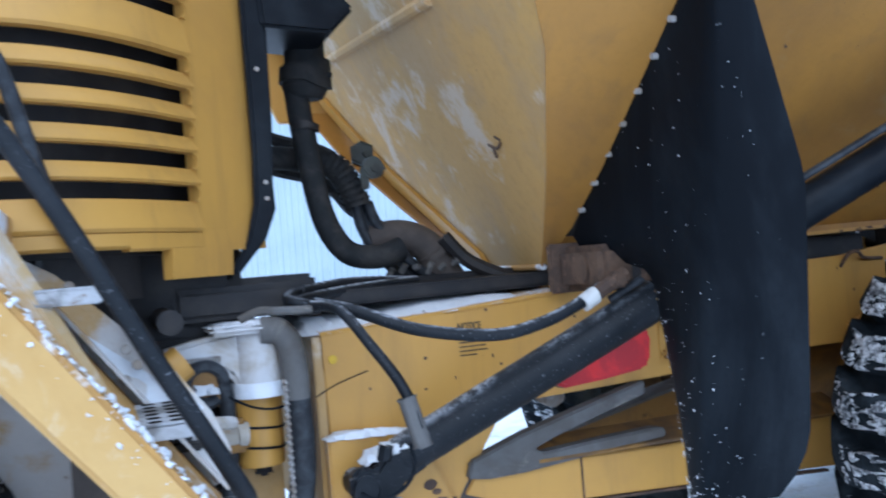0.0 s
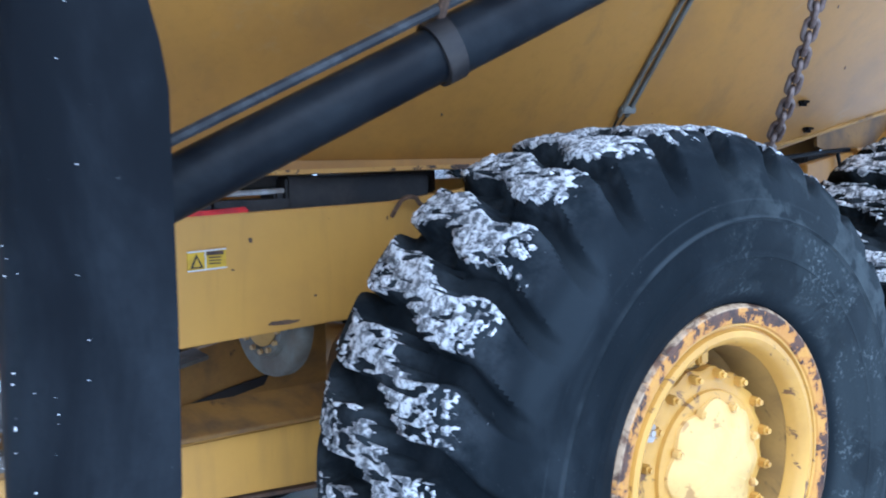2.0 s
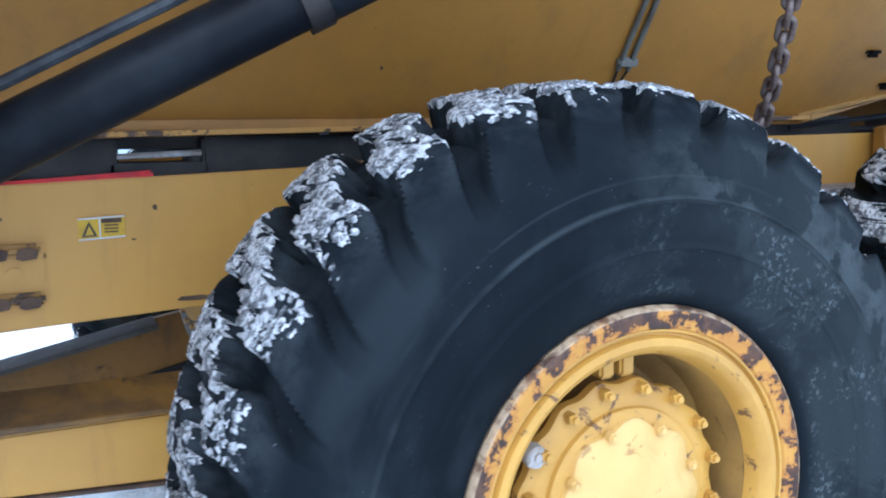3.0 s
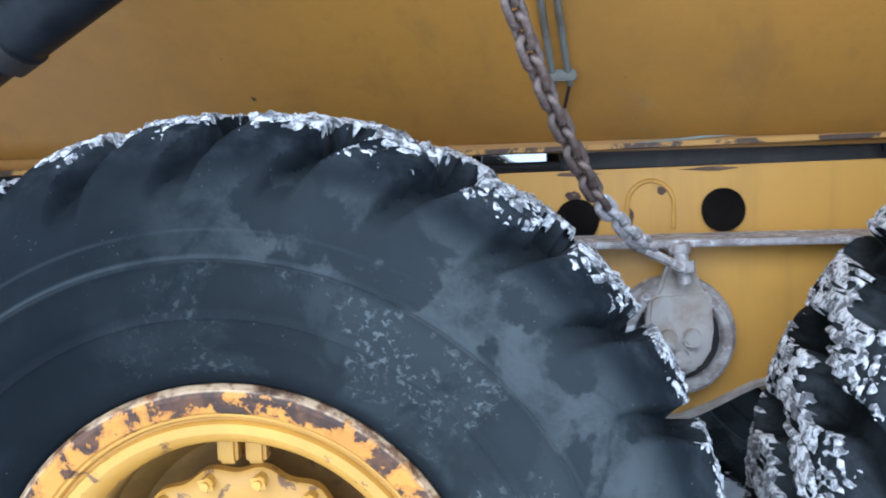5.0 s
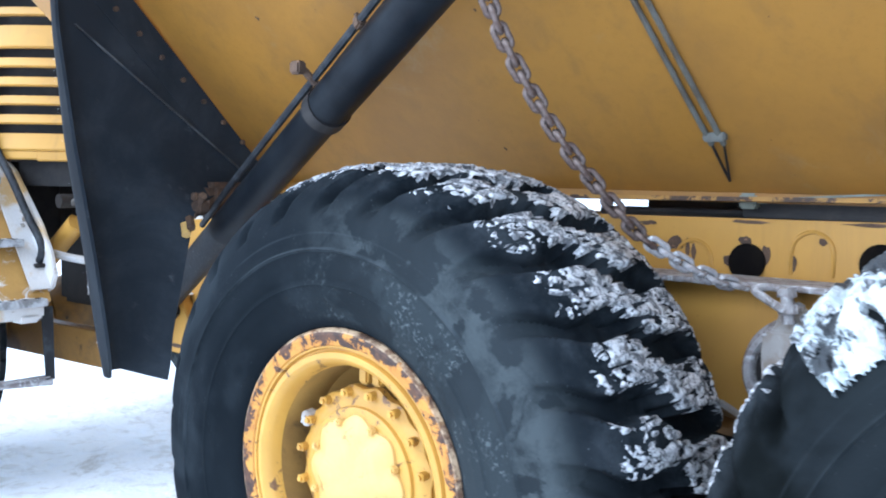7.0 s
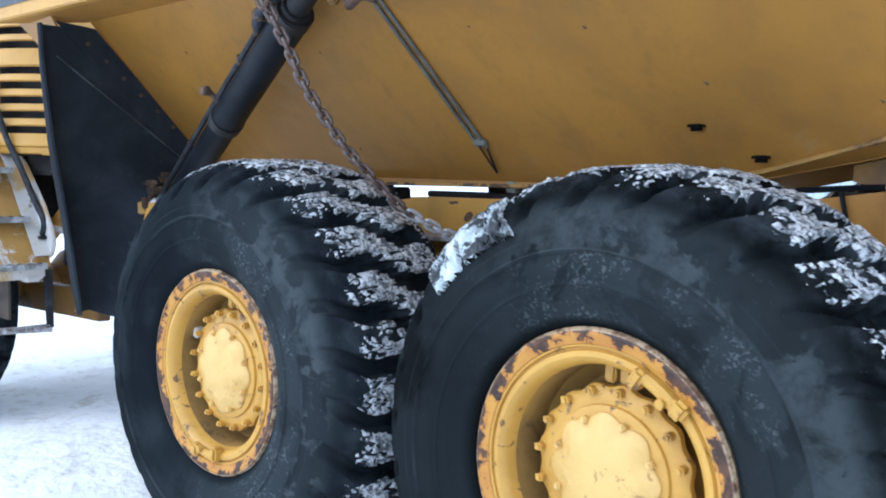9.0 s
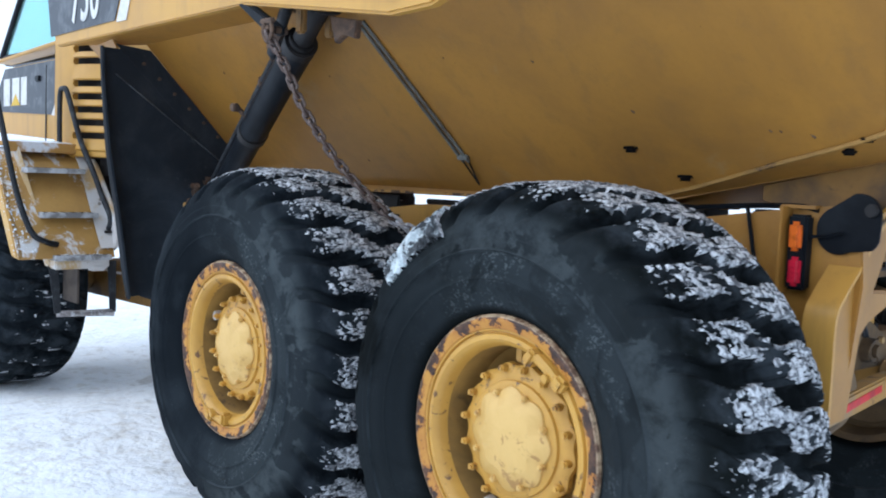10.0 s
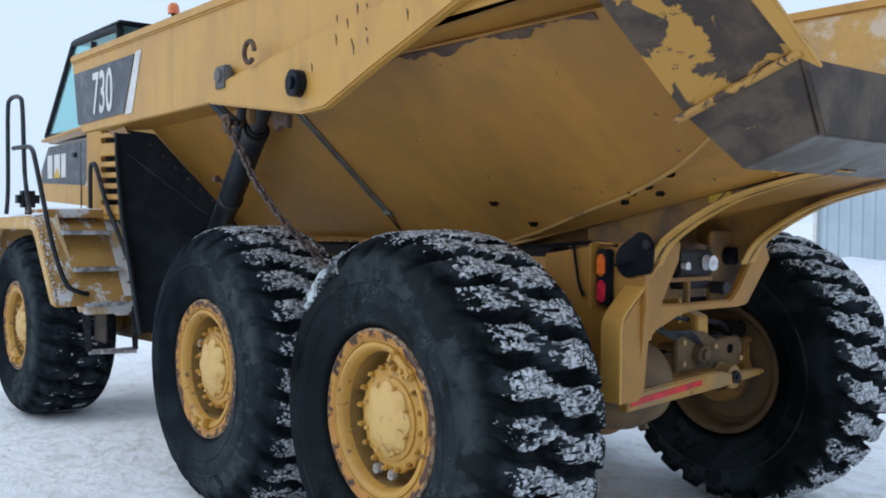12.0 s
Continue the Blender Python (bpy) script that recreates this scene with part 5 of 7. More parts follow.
def bogie():
    """Walking beam with its pivot boss between the rear wheels, axles and rods."""
    top = [(-0.3, 1.15), (0.1, 1.285), (1.6, 1.285), (2.0, 1.15)]
    low = [(2.0, 0.95), (1.30, 0.965), (1.10, 0.955), (1.02, 0.944), (0.90, 0.885), (0.825, 0.862), (0.74, 0.885), (0.62, 0.944), (0.54, 0.957), (0.2, 0.97), (-0.3, 0.97)]
    beam = part("walking_beam", xz_plate(top + low, 0.86, 0.10, 0.008), paint, truck, "yellow walking beam with a dusty pivot boss")
    part("beam_ledge", block((0.85, 0.875, 1.288), (1.56, 0.17, 0.016), 0.004), frosted_steel, beam, "ledge dusted with frost")
    part("lower_lip", tube([(x, 0.865, z - 0.004) for x, z in low[::-1]][1:-1], 0.012, 6, 3), cast_grey, beam, "pale lip along the lower edge")
    c = (0.826, 1.066)
    boss = lathe([(0.0005, 0.02), (0.098, 0.02), (0.102, -0.012), (0.108, -0.018), (0.122, -0.018), (0.130, -0.008), (0.132, 0.02), (0.142, 0.03), (0.146, 0.07), (0.0005, 0.07)], 48)
    boss.transform(Matrix.Translation((c[0], 0.80, c[1])))
    part("pivot_boss", boss, frosted_steel, beam, "dusty grey cast pivot boss")
    groove = lathe([(0.080, 0.010), (0.099, 0.010), (0.099, 0.019), (0.080, 0.019)], 40)
    groove.transform(Matrix.Translation((c[0], 0.80, c[1])))
    part("boss_groove", groove, dirt_and_shade, beam)
    cap = xz_plate([(0.752, 1.12), (0.757, 1.165), (0.775, 1.178), (0.885, 1.186), (0.899, 1.175), (0.904, 1.09), (0.898, 1.045), (0.872, 1.002), (0.835, 0.985), (0.79, 0.992), (0.758, 1.03)], 0.765, 0.05, 0.010)
    part("cap_plate", cap, cast_grey, beam, "whitish cap plate with three bolts")
    for dx, dz in ((-0.027, 0.009), (0.027, 0.011), (0.0, -0.037)):
        part("bolt", rod((c[0] + dx, 0.768, c[1] + dz), (c[0] + dx, 0.745, c[1] + dz), 0.021, seg=14, bevel=0.005), cast_grey, beam)
    part("lug", xz_plate([(0.775, 1.17), (0.80, 1.245), (0.83, 1.26), (0.86, 1.245), (0.885, 1.17)], 0.775, 0.03, 0.008), cast_grey, beam)
    far = other_side(xz_plate(top + low, 0.86, 0.10, 0.008))
    part("walking_beam", far, paint, truck)
    for x, hz in ((0.0, AXLE_Z), (1.70, AXLE_Z), (-3.86, AXLE_Z + DIP)):
        ax = part("axle", join(rod((x, 0.22, hz), (x, FAR_RIM - 0.22, hz), 0.12, seg=20, bevel=0.01), lathe_at([(0.0005, -0.20), (0.14, -0.19), (0.23, -0.10), (0.25, 0.0), (0.23, 0.10), (0.14, 0.19), (0.0005, 0.20)], (x, YC, hz))),
                  grimy, truck, "grimy yellow axle housing")
        for y in (0.24, FAR_RIM - 0.24):
            part("brake_drum", lathe_at([(0.14, -0.09), (0.30, -0.06), (0.315, -0.03), (0.315, 0.05), (0.14, 0.07)], (x, y + (0.13 if y < YC else -0.13), hz), True), drum_brown, ax)
            part("backing_plate", lathe_at([(0.13, -0.012), (0.30, -0.012), (0.312, 0.0), (0.334, 0.0), (0.334, 0.012), (0.13, 0.012)], (x, y + (0.25 if y < YC else -0.25), hz), True), drum_brown, ax, "dusty brown brake backing plate")


def lathe_at(profile, c, closed=False):
    bm = lathe(profile, 36, closed)
    bm.transform(Matrix.Translation(c))
    return bm


bogie()


def far_brake():
    """Caliper, bracket and hoses on the inner side of the far rear wheel."""
    y = FAR_RIM - 0.60
    b = part("brake_caliper", join(block((1.78, y, 1.03), (0.16, 0.12, 0.10), 0.02), block((1.62, y - 0.03, 0.95), (0.10, 0.14, 0.18), 0.02), rod((1.80, y - 0.08, 0.98), (1.80, y + 0.02, 0.98), 0.045, seg=14, bevel=0.006)), dirt_and_shade, truck, "dark oily brake caliper")
    part("caliper_bracket", join(block((1.86, y - 0.04, 0.90), (0.14, 0.05, 0.16), 0.015), rod((1.88, y - 0.09, 0.93), (1.88, y - 0.02, 0.93), 0.028, seg=6), rod((1.92, y - 0.09, 0.98), (1.92, y - 0.02, 0.98), 0.018, seg=6)), grimy, b)
    part("brake_hose", tube([(1.95, 1.60, 1.16), (1.93, 1.9, 1.12), (1.86, 2.2, 1.08), (1.80, y - 0.06, 1.02)], 0.014, 8), hose_rubber, b)
    part("brake_hose", tube([(2.0, 1.50, 1.10), (1.98, 1.8, 1.02), (1.90, 2.15, 1.02), (1.70, y - 0.06, 1.0)], 0.012, 8), hose_rubber, b)
    part("hub_ring", lathe_at([(0.13, -0.02), (0.19, -0.02), (0.20, 0.0), (0.20, 0.05), (0.13, 0.05)], (1.70, y - 0.0, AXLE_Z), True), grimy, b)


far_brake()


def frame_tail():
    """The rear cross plate with its uprights, lamps, tie rod and blanking plate."""
    f = part("tail_frame", yz_plate([(0.80, 0.86), (0.94, 0.86), (0.945, 1.06), (0.965, 1.10), (1.05, 1.165), (1.21, 1.22), (1.32, 1.237), (1.66, 1.237), (1.74, 1.245), (1.93, 1.46), (1.90, 1.53), (1.81, 1.53),
                                     (1.66, 1.33), (1.60, 1.275), (1.21, 1.272), (1.08, 1.278), (1.10, 1.31), (1.20, 1.47), (1.21, 1.56), (1.12, 1.54), (1.02, 1.42), (0.93, 1.33), (0.86, 1.27), (0.80, 1.20)], 2.29, 0.045, 0.008), body_paint, truck,
             "yellow tail frame of the chassis")
    edge = rounded([(2.29, 1.13, 1.555), (2.29, 1.012, 1.428), (2.29, 0.922, 1.338), (2.29, 0.852, 1.278), (2.29, 0.796, 1.205), (2.29, 0.792, 1.05), (2.29, 0.792, 0.865)], 5)
    n = len(edge)
    band = solid([(p.x + dx, p.y - dy, p.z + dy * 0.3) for dy in (0.0, 0.013) for dx in (-0.045, 0.062) for p in edge],
                 [q for i in range(n - 1) for q in ((i, i + 1, n + i + 1, n + i), (2 * n + i, 3 * n + i, 3 * n + i + 1, 2 * n + i + 1), (i, 2 * n + i, 2 * n + i + 1, i + 1), (n + i, n + i + 1, 3 * n + i + 1, 3 * n + i))])
    bmesh.ops.recalc_face_normals(band, faces=band.faces)
    part("edge_flange", band, paint, f)
    part("left_cheek", xz_plate([(1.75, 1.485), (2.05, 1.53), (2.34, 1.565), (2.36, 1.30), (2.32, 0.87), (2.18, 0.87), (2.02, 1.05), (1.75, 1.05)], 0.93, 0.05, 0.005), body_paint, f)
    part("back_plate", yz_plate([(1.05, 1.26), (2.0, 1.26), (2.0, 1.62), (1.05, 1.62)], 2.02, 0.02), grimy, f)
    part("cross_bar", join(block((2.30, 1.30, 1.38), (0.03, 0.36, 0.02), 0.004), block((2.30, 1.30, 1.32), (0.03, 0.02, 0.11), 0.004)), grimy, f)
    part("pump_block", join(block((2.2, 1.45, 1.36), (0.10, 0.22, 0.07), 0.015), rod((2.25, 1.57, 1.33), (2.33, 1.57, 1.33), 0.03, seg=14)), dirt_and_shade, f)
    part("reversing_lamp", join(rod((2.27, 1.49, 1.45), (2.31, 1.49, 1.45), 0.032, seg=18, bevel=0.004)), clear_lens, f, "white reversing lamp")
    part("lamp_box", block((2.22, 1.42, 1.45), (0.09, 0.26, 0.12), 0.01), dirt_and_shade, f)
    part("reversing_lamp", rod((2.27, 1.31, 1.44), (2.30, 1.31, 1.44), 0.015, seg=14, bevel=0.004), clear_lens, f)
    part("rubber_plug", rod((2.24, 1.70, 1.478), (2.28, 1.70, 1.478), 0.042, seg=20, bevel=0.005), black_paint, f)
    part("plug_plate", yz_plate([(1.56, 1.26), (1.86, 1.26), (1.90, 1.60), (1.56, 1.60)], 2.22, 0.02), grimy, f)
    part("reflector", block((2.05, 2.02, 1.42), (0.02, 0.09, 0.12), 0.004), red_lens, f, "red reflector")
    # blanking plate, lamps and their guard
    part("blanking_plate", prism([(2.275 + 0.075 * math.cos(a) + (0.06 if -0.9 < a < 1.9 else 0), 0.915, 1.475 + 0.078 * math.sin(a) + (0.045 if -0.2 < a < 1.8 else 0))
                                  for a in np.linspace(-math.pi, math.pi, 28)[:-1]], (0, 0.014, 0), 0.003), black_paint, f, "black blanking plate")
    part("plate_bolt", rod((2.38, 0.915, 1.545), (2.38, 0.900, 1.545), 0.022, seg=12, bevel=0.003), dirt_and_shade, f)
    lamp = part("tail_lamp", block((2.154, 0.905, 1.395), (0.066, 0.05, 0.25), 0.008), black_paint, f, "tail lamp with amber over red lens")
    part("amber_lens", block((2.152, 0.876, 1.448), (0.044, 0.03, 0.098), 0.012), amber_lens, lamp)
    part("red_lens", block((2.156, 0.876, 1.332), (0.044, 0.03, 0.098), 0.012), red_lens, lamp)
    part("lamp_guard", join(block((2.105, 0.90, 1.40), (0.012, 0.09, 0.29), 0.002), block((2.14, 0.925, 1.545), (0.12, 0.05, 0.012), 0.002)), body_paint, f)
    part("cable", tube([(2.19, 0.90, 1.45), (2.24, 0.895, 1.455), (2.30, 0.90, 1.47)], 0.005, 6), black_paint, f)
    part("cable", tube([(1.95, 0.915, 1.53), (1.97, 0.91, 1.45), (1.99, 0.91, 1.36), (2.02, 0.91, 1.30)], 0.008, 6), black_paint, f)
    part("trim_strip", tube([(1.35, 0.98, 1.488), (1.9, 0.95, 1.535), (2.12, 0.94, 1.545), (2.2, 0.93, 1.535)], 0.010, 6), black_paint, f)
    # tie rod with a red strip
    tie = part("tie_rod", join(prism([(2.25 - 0.130 * (y - 0.95), y, z) for y, z in ((0.955, 0.794), (0.955, 0.876), (1.70, 0.886), (1.84, 0.878), (1.92, 0.862), (2.26, 0.848), (2.32, 0.838), (2.32, 0.820), (2.26, 0.812), (1.92, 0.802), (1.84, 0.796))], (-0.065, 0, 0), 0.008),
                               rod((2.11, 1.975, 0.836), (2.03, 1.975, 0.836), 0.062, seg=24, bevel=0.006)), frosted_rod, truck, "yellow tie rod with a red strip")
    part("red_strip", prism([(2.2535 - 0.130 * (y - 0.95), y, z) for y, z in ((0.98, 0.816), (0.98, 0.846), (1.62, 0.864), (1.62, 0.836))], (-0.006, 0, 0), 0.001), red_paint, tie)
    part("eye_pin", join(rod((2.13, 1.975, 0.836), (2.10, 1.975, 0.836), 0.034, seg=20, bevel=0.004), rod((2.145, 1.975, 0.836), (2.12, 1.975, 0.836), 0.018, seg=6)), dirt_and_shade, tie)
    ab = part("axle_bracket", join(yz_plate([(1.62, 0.88), (1.62, 1.06), (1.70, 1.09), (1.86, 1.07), (1.96, 1.02), (2.16, 1.03), (2.20, 0.98), (2.18, 0.87)], 1.98, 0.03, 0.006),
                                   block((1.93, 1.75, 1.0), (0.10, 0.24, 0.025), 0.005), block((1.93, 1.88, 0.94), (0.10, 0.022, 0.14), 0.005), block((1.94, 2.10, 0.96), (0.12, 0.16, 0.12), 0.012)), drum_brown, truck, "grimy brown axle bracket with a dark hole")
    part("bracket_boss", join(rod((2.0, 1.80, 0.96), (2.05, 1.80, 0.96), 0.052, seg=20, bevel=0.008), rod((2.04, 1.80, 0.96), (2.07, 1.80, 0.96), 0.028, seg=6)), drum_brown, ab)
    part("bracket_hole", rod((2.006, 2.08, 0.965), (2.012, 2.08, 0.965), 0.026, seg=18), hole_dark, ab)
    for y, z in ((1.66, 0.92), (1.66, 1.03), (1.93, 0.99), (2.16, 0.91)):
        part("bolt", rod((2.005, y, z), (2.03, y, z), 0.015, seg=6), bolt_beige, ab)
    for k in range(3):
        part("air_line", tube([(1.96, 1.36 + 0.05 * k, 1.20), (2.0, 1.48 + 0.05 * k, 1.10 - 0.02 * k), (2.02, 1.64 + 0.04 * k, 1.08), (2.0, 1.78 + 0.04 * k, 1.03 - 0.03 * k), (1.97, 1.95, 0.99 - 0.03 * k)], 0.010, 7), hose_rubber, ab)
    part("lower_pod", join(lathe_at([(0.0005, -0.26), (0.12, -0.25), (0.20, -0.15), (0.22, 0), (0.20, 0.15), (0.12, 0.25), (0.0005, 0.26)], (1.98, 1.22, 0.86)), rod((2.05, 1.30, 0.69), (2.065, 1.30, 0.645), 0.024, seg=10, bevel=0.004)), drum_brown, truck, "grimy differential housing")


frame_tail()


# ---- hoist cylinder, hoses, chain ----
def hoist():
    a, b = Vector((-2.26, 0.896, 0.866)), Vector((0.52, 0.112, 2.289))
    d = (b - a).normalized()
    t = (-0.50 - a.x) / d.x
    c = a + d * t
    cyl = part("hoist_cylinder", rod(a + d * 0.15, a + d * 1.10, 0.064, seg=28, bevel=0.006), frost_black, truck, "black hoist cylinder with frost on its lower end")
    part("lower_barrel", rod(a + d * 1.08, c, 0.0645, seg=28), black_paint, cyl)
    part("upper_barrel", rod(c, a + d * 2.84, 0.0705, seg=28, bevel=0.006), black_paint, cyl)
    part("barrel_gland", join(rod(a + d * 2.82, a + d * 2.875, 0.074, seg=28, bevel=0.006), rod(a + d * 2.87, a + d * 2.90, 0.056, seg=24, bevel=0.004)), dirt_and_shade, cyl, "oily gland ring")
    part("piston_rod", rod(a + d * 2.8, b, 0.045, seg=20), dirt_and_shade, cyl)
    part("rod_eye", lathe_at([(0.03, -0.05), (0.075, -0.05), (0.08, 0), (0.075, 0.05), (0.03, 0.05)], b, True), black_paint, cyl)
    part("base_eye", join(xz_plate([(-2.305, 0.905), (-2.27, 0.935), (-2.225, 0.915), (-2.19, 0.955), (-2.10, 0.985), (-2.06, 0.905), (-2.14, 0.865), (-2.19, 0.80), (-2.26, 0.795), (-2.305, 0.84)], 0.80, 0.045, 0.010), xz_plate([(-2.30, 0.90), (-2.22, 0.91), (-2.10, 0.975), (-2.06, 0.905), (-2.19, 0.81), (-2.27, 0.80)], 0.90, 0.04, 0.010),
                          rod(a + Vector((0, -0.105, 0)), a + Vector((0, 0.09, 0)), 0.042, seg=18, bevel=0.006), rod((-2.205, 0.79, 0.945), (-2.195, 0.79, 0.985), 0.020, seg=6, bevel=0.003), block((-2.165, 0.80, 0.80), (0.03, 0.04, 0.05), 0.006)), frost_black, cyl, "frosted lower mounting eye")
    part("eye_snow", snow_lump(-2.26, -2.10, 0.80, 0.90, 0.935, 0.035, 12, 8, 0.045), snow_mat, cyl, "snow packed in the mounting eye")
    part("grease_line", tube([(-2.15, 0.70, 1.0), (-2.135, 0.72, 0.92), (-2.17, 0.76, 0.855), (-2.24, 0.78, 0.835), (-2.28, 0.785, 0.86)], 0.006, 6), black_paint, cyl)
    part("clamp_band", rod(c - d * 0.03, c + d * 0.02, 0.0755, seg=28, bevel=0.003), dirt_and_shade, cyl, "dark clamp band")
    part("clamp_bolt", join(rod(c + Vector((-0.02, -0.01, 0.06)), (-0.544, 0.318, 1.90), 0.013, seg=8), block((-0.544, 0.318, 1.887), (0.045, 0.035, 0.04), 0.006)), rust, cyl, "rusty clamp bolt")
    part("hose_clip", block(c + d * 0.9 + Vector((-0.02, -0.03, 0.11)), (0.05, 0.03, 0.05), 0.006), rust, cyl)
    up = Vector((-0.03, -0.03, 0.088))
    part("hydraulic_line", tube([a + d * 0.92 + up * 0.9, a + d * 1.3 + up, a + d * 2.0 + up, a + d * 2.6 + up], 0.013, 8, 8), hose_rubber, cyl)
    for s in (2.36, 2.58):
        part("hose_clip", join(block(a + d * s + up * 0.98, (0.035, 0.03, 0.04), 0.006, d.to_track_quat("X", "Z").to_matrix().to_4x4()), rod(a + d * s + up * 0.98, a + d * s + up * 1.25, 0.007, seg=8)), rust, cyl)
    side = Vector((-0.075, -0.06, 0.05))
    part("top_hose", tube([a + d * 2.60 + up, a + d * 2.72 + side * 0.9, a + d * 2.84 + side, a + d * 2.96 + side * 1.1, a + d * 3.10 + side * 1.2], 0.026, 10, 8), hose_rubber, cyl)
    part("hose_fitting", join(rod(a + d * 2.84 + side, a + d * 2.89 + side, 0.034, seg=6, bevel=0.003), block(a + d * 2.76 + side * 0.95, (0.06, 0.05, 0.05), 0.008)), rust, cyl)
    # hoses from the frame to the cylinder's port
    part("hydraulic_hose", tube([(-2.36, 0.84, 1.42), (-2.26, 0.76, 1.39), (-2.11, 0.66, 1.325), (-1.90, 0.61, 1.29), (-1.74, 0.61, 1.31), (-1.61, 0.615, 1.355), (-1.53, 0.62, 1.395)], 0.019, 12, 8), frost_black, cyl)
    part("hose_sleeve", rod((-1.60, 0.615, 1.352), (-1.555, 0.613, 1.376), 0.027, seg=14, bevel=0.003), white_paint, cyl, "white hose sleeve")
    part("hose_fitting", join(rod((-1.555, 0.613, 1.376), (-1.45, 0.61, 1.43), 0.024, seg=8), block((-1.48, 0.61, 1.415), (0.05, 0.05, 0.05), 0.008)), rust, cyl)
    part("hydraulic_hose", tube([(-2.38, 0.82, 1.415), (-2.32, 0.72, 1.40), (-2.26, 0.64, 1.30), (-2.20, 0.58, 1.19), (-2.17, 0.55, 1.09), (-2.16, 0.555, 1.02)], 0.016, 10, 8), frost_black, cyl)
    part("hose_clamp", rod((-2.19, 0.565, 1.15), (-2.16, 0.55, 1.02), 0.024, seg=12, bevel=0.004), brace_grey, cyl)
    part("port_fitting", join(block((-1.385, 0.56, 1.43), (0.06, 0.05, 0.05), 0.008), rod((-1.39, 0.555, 1.44), (-1.33, 0.535, 1.475), 0.016, seg=6), rod((-1.40, 0.52, 1.385), (-1.36, 0.50, 1.35), 0.018, seg=6), block((-1.37, 0.53, 1.47), (0.035, 0.03, 0.03), 0.005)), rust, cyl, "rusty port fittings")
    part("fitting_sleeve", rod((-1.40, 0.50, 1.36), (-1.37, 0.485, 1.325), 0.015, seg=10, bevel=0.003), hub_paint, cyl)
    # rusty bracket where the port sits
    part("port_bracket", join(block((-1.46, 0.77, 1.452), (0.12, 0.28, 0.145), 0.022), block((-1.475, 0.925, 1.455), (0.15, 0.025, 0.165), 0.008), rod((-1.53, 0.75, 1.455), (-1.50, 0.75, 1.455), 0.045, seg=18, bevel=0.006)), rust, cyl, "rusty brown port block")
    part("rod_tab", join(prism([(0.56, 0.10, 2.20), (0.74, 0.10, 2.17), (0.73, 0.10, 2.10), (0.66, 0.10, 2.12), (0.60, 0.10, 2.09)], (0, 0.03, 0), 0.004)), rust, cyl, "rust-flaked tab")
    for y in (0.05, 0.19):
        part("clevis", block((0.44, y, 2.20), (0.05, 0.03, 0.13), 0.008), grimy, cyl)


hoist()


